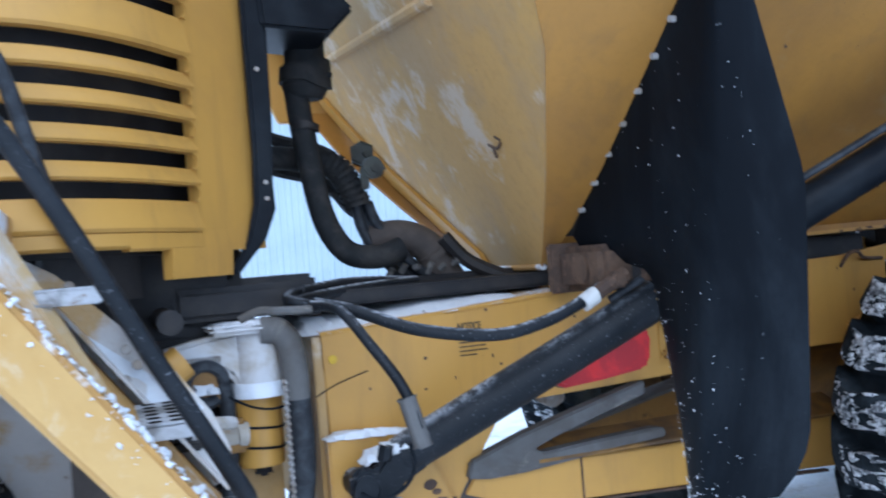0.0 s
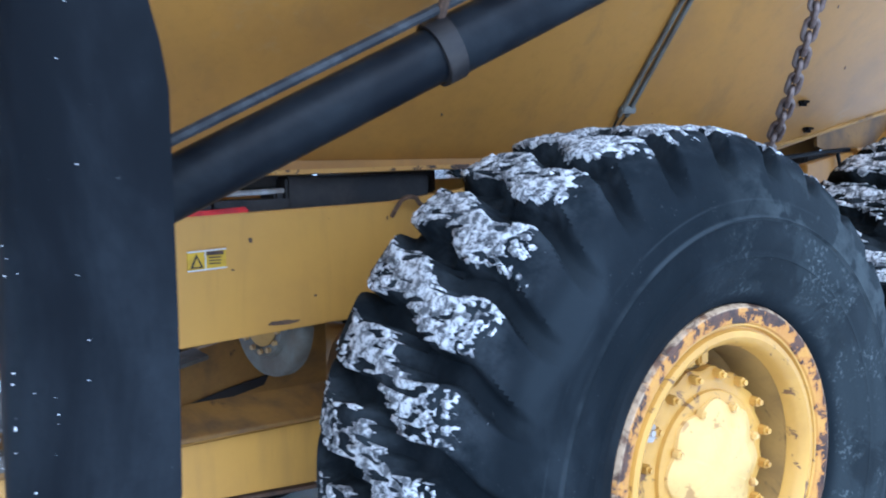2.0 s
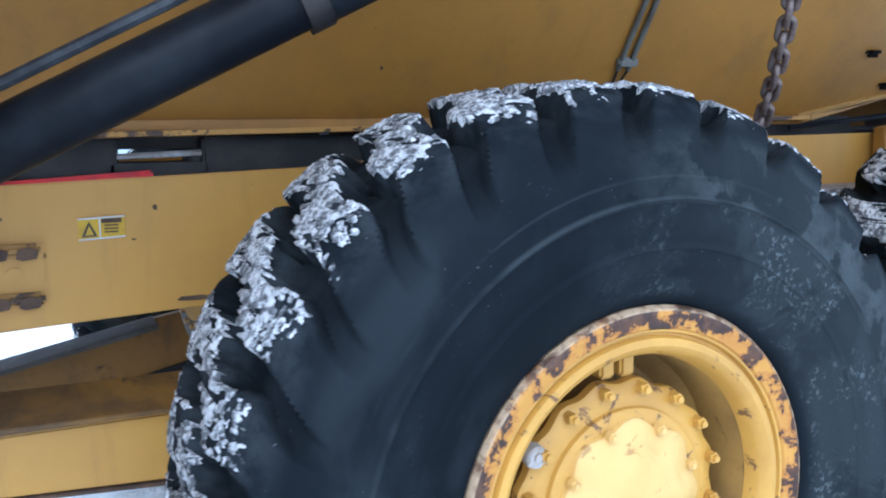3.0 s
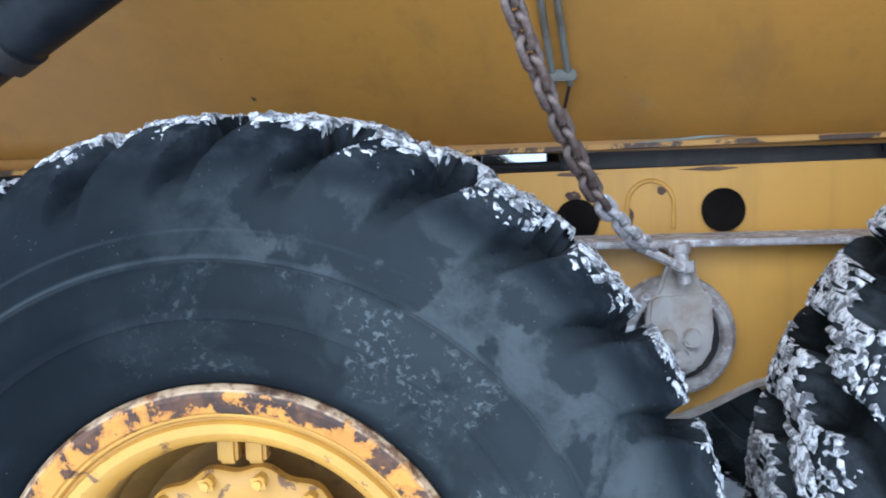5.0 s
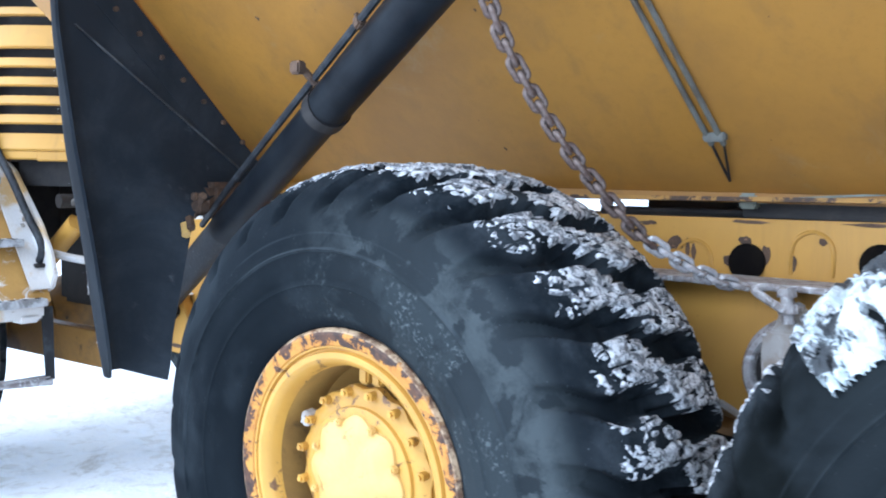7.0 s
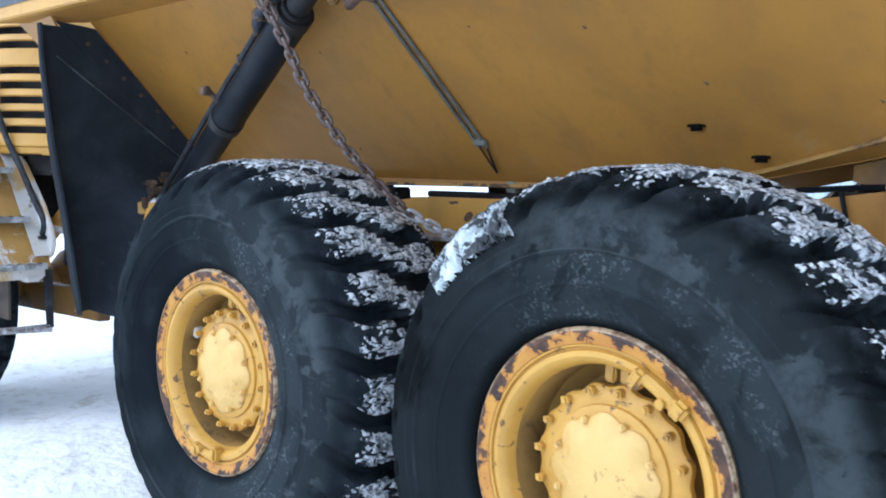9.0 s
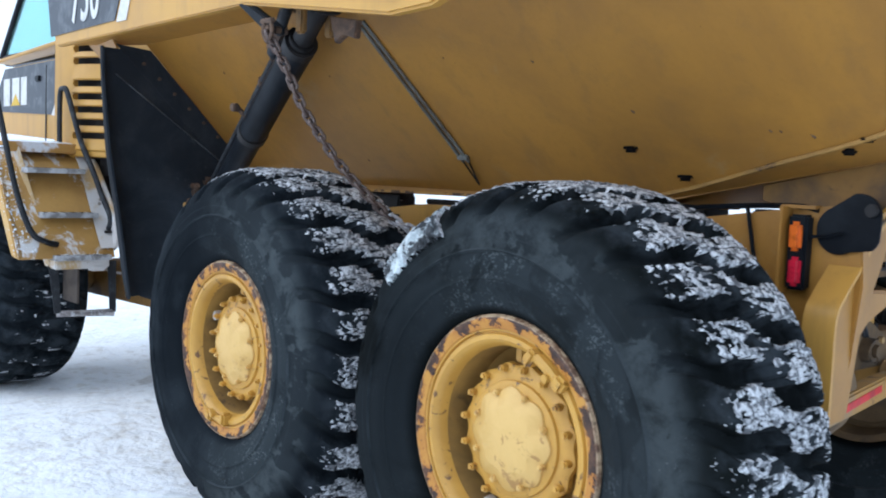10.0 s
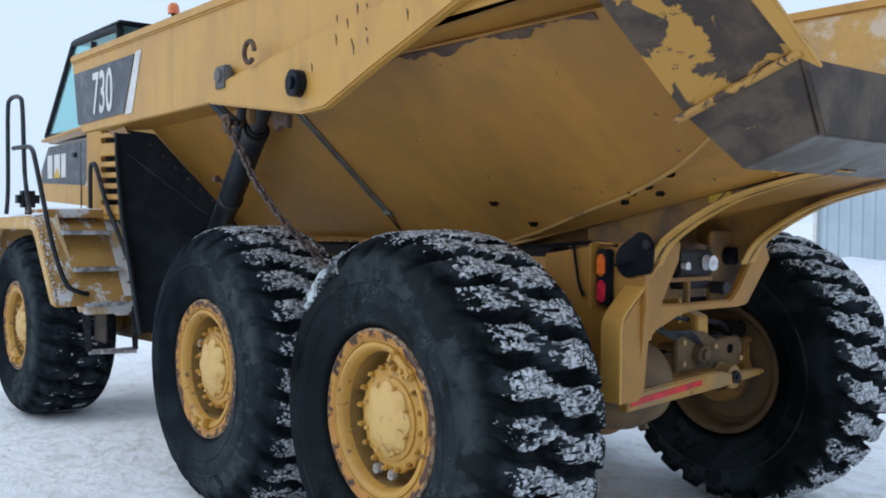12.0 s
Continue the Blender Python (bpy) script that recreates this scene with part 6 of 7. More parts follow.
def chain():
    """A slack retaining chain from the rail down to the walking beam."""
    top, end = Vector((0.347, -0.048, 2.135)), Vector((0.828, 0.745, 1.262))
    pts = [top] + [Vector(p) for p in ((0.362, -0.03, 2.094), (0.395, 0.025, 1.975), (0.424, 0.074, 1.854), (0.46, 0.134, 1.745), (0.50, 0.20, 1.64), (0.545, 0.276, 1.545), (0.60, 0.368, 1.44), (0.655, 0.46, 1.375), (0.705, 0.56, 1.325), (0.75, 0.68, 1.295))]
    line = rounded(pts, 40)
    length = [0.0]
    for p, q in zip(line, line[1:]):
        length.append(length[-1] + (q - p).length)
    holder = part("chain", join(tube([top + Vector((-0.022, 0, 0.045)), top + Vector((-0.030, 0, 0.0)), top + Vector((0.004, 0, -0.038)), top + Vector((0.034, 0, 0.0)), top + Vector((0.022, 0, 0.045))], 0.009, 8), rod(top + Vector((-0.04, 0, 0.045)), top + Vector((0.04, 0, 0.045)), 0.012, seg=8)), rust, None)
    tagged(holder, "slack rusty steel chain hanging from the bed's side rail", "chain")
    for y in (-0.030, 0.012):
        part("hanger_strap", prism([(0.075, y, 2.275), (0.135, y, 2.275), (0.372, y, 2.160), (0.366, y, 2.130), (0.325, y, 2.128)], (0, 0.010, 0), 0.003), black_paint, holder, "black steel hanger strap")
    part("strap_pin", rod((0.345, -0.05, 2.150), (0.345, 0.04, 2.150), 0.014, seg=10, bevel=0.002), rust, holder)
    half, rad, wire = 0.0150, 0.0145, 0.0076
    loop = []
    for k in range(20):
        a = k * math.tau / 20
        loop.append((half * (1 if math.cos(a) > 0 else -1) + rad * math.cos(a), rad * math.sin(a), 0))
    bm = bmesh.new()
    rings = []
    for i, p in enumerate(loop):
        p = Vector(p)
        t = (Vector(loop[(i + 1) % 20]) - Vector(loop[i - 1])).normalized()
        u = Vector((0, 0, 1))
        v = t.cross(u)
        rings.append([bm.verts.new(p + (u * math.cos(j * math.tau / 7) + v * math.sin(j * math.tau / 7)) * wire) for j in range(7)])
    for i in range(20):
        q, s = rings[i], rings[(i + 1) % 20]
        for j in range(7):
            bm.faces.new((q[j], q[(j + 1) % 7], s[(j + 1) % 7], s[j]))
    bmesh.ops.recalc_face_normals(bm, faces=bm.faces)
    pale_link = mesh_of("link", bm.copy(), frosted_steel, 60)
    link = mesh_of("link", bm, chain_steel, 60)
    pitch, s, k = 2 * (half + rad) - 2.6 * wire, 0.02, 0
    while s < length[-1]:
        i = int(np.searchsorted(length, s))
        i = min(max(i, 1), len(line) - 2)
        d = (line[i + 1] - line[i - 1]).normalized()
        o = new("link", link if s < 0.72 * length[-1] else pale_link)
        o.parent = holder
        o.matrix_basis = Matrix.Translation(line[i]) @ d.to_track_quat("X", "Z").to_matrix().to_4x4() @ Matrix.Rotation(radians(20 + 90 * (k % 2) + random.uniform(-12, 12)), 4, "X")
        s += pitch
        k += 1
    tip = Vector((0.755, 0.735, 1.285))
    part("shackle", join(tube([end + Vector((0.0, -0.022, -0.022)), end.lerp(tip, 0.6) + Vector((0, -0.022, -0.012)), tip + Vector((-0.01, 0, 0)), end.lerp(tip, 0.6) + Vector((0, 0.022, 0.016)), end + Vector((0.0, 0.022, 0.012))], 0.011, 8),
                         rod(end + Vector((0.004, -0.005, -0.055)), end + Vector((-0.004, 0.0, 0.02)), 0.015, seg=10, bevel=0.003), rod(end + Vector((-0.004, 0, 0.012)), end + Vector((-0.006, 0, 0.032)), 0.023, seg=6, bevel=0.003),
                         rod(end + Vector((0.004, -0.005, -0.03)), end + Vector((0.002, -0.003, -0.012)), 0.024, seg=12, bevel=0.003)), frosted_steel, holder, "frosted grey bow shackle")


chain()


# ---- mud flap ----
def mud_flap():
    """A moulded rubber curtain before the rear wheel: flat at the top, rolled back at both edges below."""
    OUT = [(0.80, -1.365, 0.15), (0.86, -1.305, 0.12), (0.97, -1.262, 0.085), (1.28, -1.27, 0.045), (1.65, -1.29, -0.01), (2.05, -1.39, -0.01), (2.22, -1.42, 0.0)]

    def section(z):
        k = min(1, max(0, (1.53 - z) / 0.10))          # below the notch the inner edge steps outward
        zz = [o[0] for o in OUT]
        ox, oy = float(np.interp(z, zz, [o[1] for o in OUT])), float(np.interp(z, zz, [o[2] for o in OUT]))
        top_in = min(0.86, 0.27 + (2.2 - z) * 0.92)
        inner, xin = top_in * (1 - k) + (0.55 - (1.45 - z) * 0.21) * k, -1.485 * (1 - k) - 1.40 * k
        y0 = 0.02 + (2.13 - z) * 0.172
        low = 0.06 if z < 0.9 else 0
        pts = []
        for i in range(9):
            u = i / 8
            y = inner + (y0 + 0.01 - inner) * u
            pts.append((-1.485 + (1 - u) ** 2.2 * (xin + 1.485), y, z - low * (1 - u)))
        for i in range(1, 8):
            t = i / 7
            r = math.sin(t * math.pi / 2)
            pts.append((-1.485 + (ox + 1.485) * (0.55 * t + 0.45 * t * t), y0 + 0.01 + (oy - y0 - 0.01) * r, z))
        return pts
    zs = [2.215 - i * (2.215 - 1.56) / 10 for i in range(11)] + [1.52, 1.48, 1.44, 1.40] + [1.40 - (i + 1) * (1.40 - 0.83) / 10 for i in range(10)]
    bm = bmesh.new()
    rows = [[bm.verts.new(p) for p in section(z)] for z in zs]
    for p, q in zip(rows, rows[1:]):
        for i in range(len(p) - 1):
            bm.faces.new((p[i], q[i], q[i + 1], p[i + 1]))
    bmesh.ops.recalc_face_normals(bm, faces=bm.faces)
    bmesh.ops.solidify(bm, geom=bm.faces, thickness=0.012)
    flap = part("mud_flap", bm, flap_rubber, truck, "black rubber mud flap flecked with ice", 50)
    flap.data.materials.append(flap_pale)             # rear-facing faces take the paler rubber
    for poly in flap.data.polygons:
        poly.material_index = 1 if poly.normal.x > 0.2 else 0
    part("clamp_strip", prism([(-1.468, 0.10, 2.076), (-1.468, 0.82, 1.576), (-1.468, 0.815, 1.571), (-1.468, 0.095, 2.071)], (0.010, 0, 0), 0.002), decal_dark, flap, "grey clamp strip")
    for i in range(7):
        u = (i + 0.3) / 7
        y, z = 0.17 + 0.66 * u, 2.135 - 0.535 * u
        part("bolt", rod((-1.508, y - 0.004, z - 0.016), (-1.490, y - 0.004, z - 0.016), 0.009, seg=8), cast_grey, flap)
        part("bolt", rod((-1.472, y + 0.06, z + 0.035), (-1.458, y + 0.06, z + 0.035), 0.010, seg=8), rust, flap)
    part("backing_strip", prism([(-1.476, 0.10, 2.24), (-1.476, 0.30, 2.225), (-1.476, 0.96, 1.56), (-1.476, 0.80, 1.56)], (0.006, 0, 0), 0), flap_pale, flap)
    # ice flecks, denser towards the foot
    fl = bmesh.new()
    rng = random.Random(5)
    for _ in range(330):
        z = 0.84 + 1.2 * rng.random() ** 3.2
        pts = section(z)
        u = rng.random() ** (1.2 if z > 1.3 else 2.8)
        i = min(int(u * 11), 10)
        p = Vector(pts[i + 1]).lerp(Vector(pts[i + 2]), rng.random()) + Vector((-0.010, -0.006, 0))
        r = 0.0004 + 0.0032 * rng.random() ** 5
        m = Matrix.Translation(p) @ Matrix.Rotation(rng.uniform(-0.5, 0.5), 4, "X") @ Matrix.Diagonal((0.35, r * 200 * rng.uniform(0.4, 1.1), r * 200 * rng.uniform(0.5, 1.9), 1))
        bmesh.ops.create_icosphere(fl, subdivisions=1, radius=0.005, matrix=m)
    tagged(part("ice_flecks", fl, snow_mat, flap, "scattered flecks of ice"), kind="stuff")


mud_flap()


# ---- tractor ----
COVER_LINE = rounded([(-3.46, 0.478, 0), (-3.34, 0.490, 0), (-3.20, 0.510, 0), (-3.05, 0.548, 0), (-2.91, 0.635, 0), (-2.79, 0.748, 0), (-2.70, 0.855, 0), (-2.60, 0.955, 0), (-2.52, 1.030, 0), (-2.445, 1.095, 0)], 6)
COVER_AT = list(itertools.accumulate([0.0] + [(q - p).length for p, q in zip(COVER_LINE, COVER_LINE[1:])]))


def along_cover(d, z, out=0.0):
    """A point on the engine cover's curved side, d metres back along it, out metres proud."""
    x = float(np.interp(d, COVER_AT, [p.x for p in COVER_LINE]))
    y = float(np.interp(d, COVER_AT, [p.y for p in COVER_LINE]))
    e = 0.01
    t = Vector((float(np.interp(d + e, COVER_AT, [p.x for p in COVER_LINE])) - float(np.interp(d - e, COVER_AT, [p.x for p in COVER_LINE])),
                float(np.interp(d + e, COVER_AT, [p.y for p in COVER_LINE])) - float(np.interp(d - e, COVER_AT, [p.y for p in COVER_LINE])), 0)).normalized()
    return Vector((x + t.y * out, y - t.x * out, z))


def cover_strip(d0, d1, profile, n=22, lift=0.0):
    """A bar that follows the cover from d0 to d1; profile: closed loop of (out, z)."""
    bm = bmesh.new()
    cols = []
    for i in range(n + 1):
        u = i / n
        cols.append([bm.verts.new(along_cover(d0 + (d1 - d0) * u, z + lift * (1 - (2 * u - 1) ** 2), o)) for o, z in profile])
    k = len(profile)
    for p, q in zip(cols, cols[1:]):
        for j in range(k):
            bm.faces.new((p[j], q[j], q[(j + 1) % k], p[(j + 1) % k]))
    bm.faces.new(cols[0][::-1])
    bm.faces.new(cols[-1])
    bmesh.ops.recalc_face_normals(bm, faces=bm.faces)
    return bm


def louvre_panel():
    """The engine cover's side, drawn in towards the rear, with slotted louvres."""
    z0, z1 = 1.60, 2.44
    slots = [2.379, 2.291, 2.134, 2.041, 1.949, 1.857, 1.764]
    d0, d1, dend, h = 0.285, 0.935, COVER_AT[-1], 0.0225
    hood = part("engine_cover", cover_strip(d1, dend, [(0.0, 1.60), (0.0, z1), (-0.03, z1), (-0.03, 1.60)], 14), paint, truck, "yellow engine cover with black louvre slots")
    part("cover_edge", cover_strip(0.0, d0, [(0.0, z0), (0.0, z1), (-0.03, z1), (-0.03, z0)], 8), paint, hood)
    edges = [z1] + [v for z in slots for v in (z + h, z - h)] + [1.655]
    for a, b in zip(edges[::2], edges[1::2]):
        lip = min(0.020, (a - b) * 0.3)
        part("louvre", cover_strip(d0, d1, [(0.0, b + 0.002), (0.012, b), (0.019, b + lip * 0.5), (0.018, b + lip), (0.006, (a + b) / 2 + lip * 0.3), (0.0, a), (-0.022, a), (-0.022, b)], 24), paint, hood)
    for z in slots:                                        # rounded slot ends
        for d, sgn in ((d1, -1), (d0, 1)):
            end = bmesh.new()
            pts = [along_cover(d + sgn * 0.0225 * (1 - math.cos(k * math.pi / 16)) if k <= 8 else d, z + (h * math.sin(k * math.pi / 16) if k <= 8 else h), 0.0) for k in range(9)]
            for up in (1, -1):
                loop = [Vector((p.x, p.y, z + up * (p.z - z))) for p in pts] + [along_cover(d, z + up * h)]
                corner = along_cover(d, z + up * (h + 0.0005))
                ring = [end.verts.new(p) for p in loop[:-1]]
                c = end.verts.new(corner)
                for p, q in zip(ring, ring[1:]):
                    end.faces.new((p, q, c))
            bmesh.ops.recalc_face_normals(end, faces=end.faces)
            bmesh.ops.solidify(end, geom=end.faces, thickness=0.012)
            part("slot_end", end, paint, hood)
    part("lower_panel", join(cover_strip(0.0, 0.63, [(0.002, 1.612), (0.012, 1.620), (0.012, 1.652), (0.0, 1.658), (-0.02, 1.658), (-0.02, 1.612)], 12), cover_strip(0.63, d1, [(0.002, 1.605), (0.010, 1.612), (0.010, 1.652), (0.0, 1.658), (-0.02, 1.658), (-0.02, 1.605)], 8)), paint, hood)
    part("lower_tab", cover_strip(0.79, dend - 0.17, [(0.004, 1.525), (0.010, 1.60), (0.0, 1.66), (-0.025, 1.66), (-0.025, 1.525)], 10), paint, hood)
    # dark sheets behind slots and notch paint the shade inside the cover
    part("dark_core", cover_strip(0.02, dend - 0.05, [(-0.10, 1.60), (-0.10, 2.42), (-0.14, 2.42), (-0.14, 1.60)], 16), dirt_and_shade, hood)
    part("notch_shadow", cover_strip(0.45, 0.82, [(-0.12, 1.48), (-0.12, 1.66), (-0.16, 1.66), (-0.16, 1.48)], 8), dirt_and_shade, hood)
    part("rear_post", prism([(-2.478, 1.02, 2.44), (-2.40, 1.02, 2.44), (-2.408, 1.02, 2.0), (-2.420, 1.02, 1.80), (-2.418, 1.02, 1.715), (-2.455, 1.02, 1.625), (-2.552, 1.02, 1.515), (-2.575, 1.02, 1.52), (-2.515, 1.02, 1.62), (-2.482, 1.02, 1.735), (-2.474, 1.02, 1.90)], (0, 0.06, 0), 0.010), black_paint, hood, "black rubber edge post")
    for z in (1.80, 1.75, 2.15):
        part("post_bolt", rod((-2.445, 1.022, z), (-2.445, 1.010, z), 0.007, seg=8), cast_grey, hood)
    part("hood_top", prism([(-5.25, 0.60, 2.40), (-3.4, 0.50, 2.44), (-3.05, 0.56, 2.44), (-2.52, 1.05, 2.44), (-2.42, 1.10, 2.44), (-2.42, 1.66, 2.44), (-3.05, 2.20, 2.44), (-5.25, 2.16, 2.40)], (0, 0, 0.03), 0.008), paint, hood)
    # dark blocks added to close the view under the cover's lower edge
    part("cover_fill", join(block((-2.98, 1.24, 1.53), (0.80, 0.42, 0.26), 0.02), block((-2.66, 1.20, 1.46), (0.20, 0.20, 0.10), 0.015)), dirt_and_shade, hood)
    part("hood_back", yz_plate([(1.10, 1.45), (1.66, 1.45), (1.66, 2.43), (1.10, 2.43)], -2.56, 0.03), dirt_and_shade, hood)
    part("far_side", other_side(cover_strip(0.0, dend, [(0.0, 1.55), (0.0, z1), (-0.03, z1), (-0.03, 1.55)], 10)), paint, hood)
    y = 0.60
    # forward door with decal
    part("door_panel", xz_plate([(-5.25, 1.80), (-3.43, 1.72), (-3.43, 2.36), (-5.0, 2.34), (-5.25, 2.10)], y + 0.002, 0.03), paint, hood)
    dk = part("decal", xz_plate([(-5.20, 1.98), (-3.86, 1.93), (-3.50, 2.35), (-4.98, 2.335), (-5.20, 2.12)], y - 0.004, 0.004, 0), decal_dark, hood, "dark decal with a white emblem")
    part("stripe", xz_plate([(-3.86, 1.925), (-3.72, 1.92), (-3.44, 2.34), (-3.50, 2.352)], y - 0.005, 0.004, 0), white_paint, hood)
    for i, w in enumerate((0.16, 0.18, 0.14)):
        part("emblem_bar", xz_plate([(-5.0 + i * 0.22, 2.02), (-5.0 + i * 0.22 + w, 2.02), (-5.0 + i * 0.22 + w, 2.25), (-5.0 + i * 0.22, 2.25)], y - 0.007, 0.003, 0), white_paint, dk)
    part("emblem_wedge", xz_plate([(-4.80, 2.02), (-4.58, 2.02), (-4.69, 2.12)], y - 0.009, 0.003, 0), label_yellow, dk)
    part("door_gap", block((-3.98, y - 0.004, 2.02), (0.012, 0.006, 0.60), 0), dirt_and_shade, hood)
    part("door_handle", block((-4.15, y - 0.012, 2.22), (0.09, 0.02, 0.05), 0.008), black_paint, hood)


louvre_panel()


def cab():
    c = part("cab", prism([(-5.40, 0.72, 2.40), (-3.40, 0.72, 2.40), (-3.40, 0.72, 2.50), (-5.50, 0.72, 2.50)], (0, 1.32, 0), 0.01), black_paint, truck, "glazed cab behind the bed's front corner")
    legs = [((-5.50, 2.48), (-4.60, 3.34)), ((-4.60, 3.34), (-3.36, 3.32)), ((-3.36, 3.30), (-3.40, 2.5)), ((-4.05, 2.5), (-4.02, 3.28))]
    for y in (0.74, 2.02):
        for (xa, za), (xb, zb) in legs:
            part("pillar", rod((xa, y, za), (xb, y, zb), 0.035, seg=10), black_paint, c)
        pane = part("side_window", xz_plate([(-5.45, 2.50), (-4.60, 3.32), (-3.38, 3.30), (-3.42, 2.50)], y - 0.004, 0.008, 0), cab_glass, c, "pale green side window")
        pane.visible_shadow = False
    wind = part("windscreen", prism([(-5.50, 0.76, 2.50), (-5.50, 2.0, 2.50), (-4.60, 2.0, 3.33), (-4.60, 0.76, 3.33)], (0.01, 0, 0), 0), cab_glass, c)
    rear = part("rear_window", prism([(-3.38, 0.76, 2.52), (-3.38, 2.0, 2.52), (-3.36, 2.0, 3.26), (-3.36, 0.76, 3.26)], (0.01, 0, 0), 0), cab_glass, c)
    wind.visible_shadow = rear.visible_shadow = False
    part("cab_roof", block((-3.97, YC, 3.355), (1.3, 1.34, 0.05), 0.02), black_paint, c)
    part("beacon", lathe_up([(0.0005, 0.0), (0.05, 0.0), (0.05, 0.06), (0.03, 0.09), (0.0005, 0.09)], (-2.81, 1.0, 3.38)), amber_lens, c, "orange beacon")
    part("beacon_post", rod((-2.81, 1.0, 2.40), (-2.81, 1.0, 3.39), 0.02, seg=10), black_paint, c)
    part("antenna", join(rod((-1.9, 0.9, 2.9), (-1.9, 0.9, 3.25), 0.006, seg=6), block((-1.9, 0.9, 2.86), (0.06, 0.06, 0.08), 0.01)), black_paint, c)


def lathe_up(profile, c):
    bm = lathe(profile, 20, False)
    bm.transform(Matrix.Translation(c) @ Matrix.Rotation(radians(90), 4, "X"))
    return bm


cab()


def fender():
    """Angular mudguard over the front wheel, snow on its edge."""
    out = [(-4.95, 0.95), (-4.55, 1.50), (-4.35, 1.625), (-3.38, 1.645), (-3.23, 1.62), (-3.13, 1.545), (-2.70, 0.97), (-2.68, 0.93), (-2.78, 0.93)]
    inn = [(-2.82, 0.96), (-3.21, 1.44), (-3.28, 1.51), (-3.40, 1.53), (-4.33, 1.52), (-4.48, 1.42), (-4.85, 0.95)]
    f = part("front_fender", xz_plate(out + inn, -0.03, 0.05, 0.012), fender_dust, truck, "yellow angular fender with snow on its edges")
    n = len(out)
    sheet = solid([(x, yy, z) for yy in (-0.02, 0.622) for x, z in out[:-1]], [(i, i + 1, n - 1 + i + 1, n - 1 + i) for i in range(n - 2)])
    bmesh.ops.solidify(sheet, geom=sheet.faces, thickness=0.012)
    part("guard_sheet", sheet, ladder_panel, f, "stained sheet behind the steps")
    part("guard_liner", xz_plate([(-3.04, 1.27), (-2.78, 0.93), (-2.78, 0.60), (-3.04, 0.60)], 0.40, 0.015, 0), pipe_brown, f)
    part("far_guard", other_side(xz_plate(out + inn, -0.03, 0.05, 0.012)), paint, f)
    sn = bmesh.new()
    rng = random.Random(8)
    for k in range(420):
        i = rng.choice((3, 4, 5, 5, 5, 5))
        u = rng.random()
        (xa, za), (xb, zb) = out[i], out[i + 1]
        along = Vector((xb - xa, 0, zb - za)).normalized()
        over = Vector((-along.z, 0, along.x))
        if over.z < 0:
            over = -over
        thick = 0.5 + 0.5 * noise.noise((i * 3.1, u * 7, 2))
        p = Vector((xa + (xb - xa) * u, 0, za + (zb - za) * u))
        size = (0.0025 + 0.008 * rng.random() ** 2.6) * (0.5 + thick)
        if rng.random() < 0.86:                            # lying along the edge
            p += Vector((0, rng.uniform(-0.026, 0.10), 0)) + over * 0.001
        else:                                              # slid down the face
            p += Vector((0, -0.031, 0)) - over * rng.uniform(0.0, 0.045)
            size *= 0.6
        m = Matrix.Translation(p) @ Matrix.Rotation(rng.uniform(0, 3), 4, "Y") @ Matrix.Diagonal((size * rng.uniform(0.7, 1.4), size * rng.uniform(0.5, 1.1), size * rng.uniform(0.4, 0.8), 1))
        bmesh.ops.create_icosphere(sn, subdivisions=2, radius=1.0, matrix=m)
    for v in sn.verts:
        v.co += Vector((noise.noise(v.co * 90), noise.noise(v.co * 90 + Vector((7, 0, 0))), noise.noise(v.co * 90 + Vector((0, 7, 0))))) * 0.004
    tagged(part("snow_clumps", sn, snow_mat, f, "snow clumps along the edge", 80), kind="stuff")
    part("fender_snow", snow_lump(-4.35, -3.25, 0.02, 0.55, 1.625, 0.06, slope=0.0), snow_mat, f, "snow lying on the fender")
    part("mirror_head", join(block((-4.45, 0.25, 1.80), (0.16, 0.2, 0.16), 0.04), rod((-4.45, 0.25, 1.60), (-4.45, 0.25, 1.74), 0.025, seg=8)), frost_black, f, "snowy lamp housing")


fender()


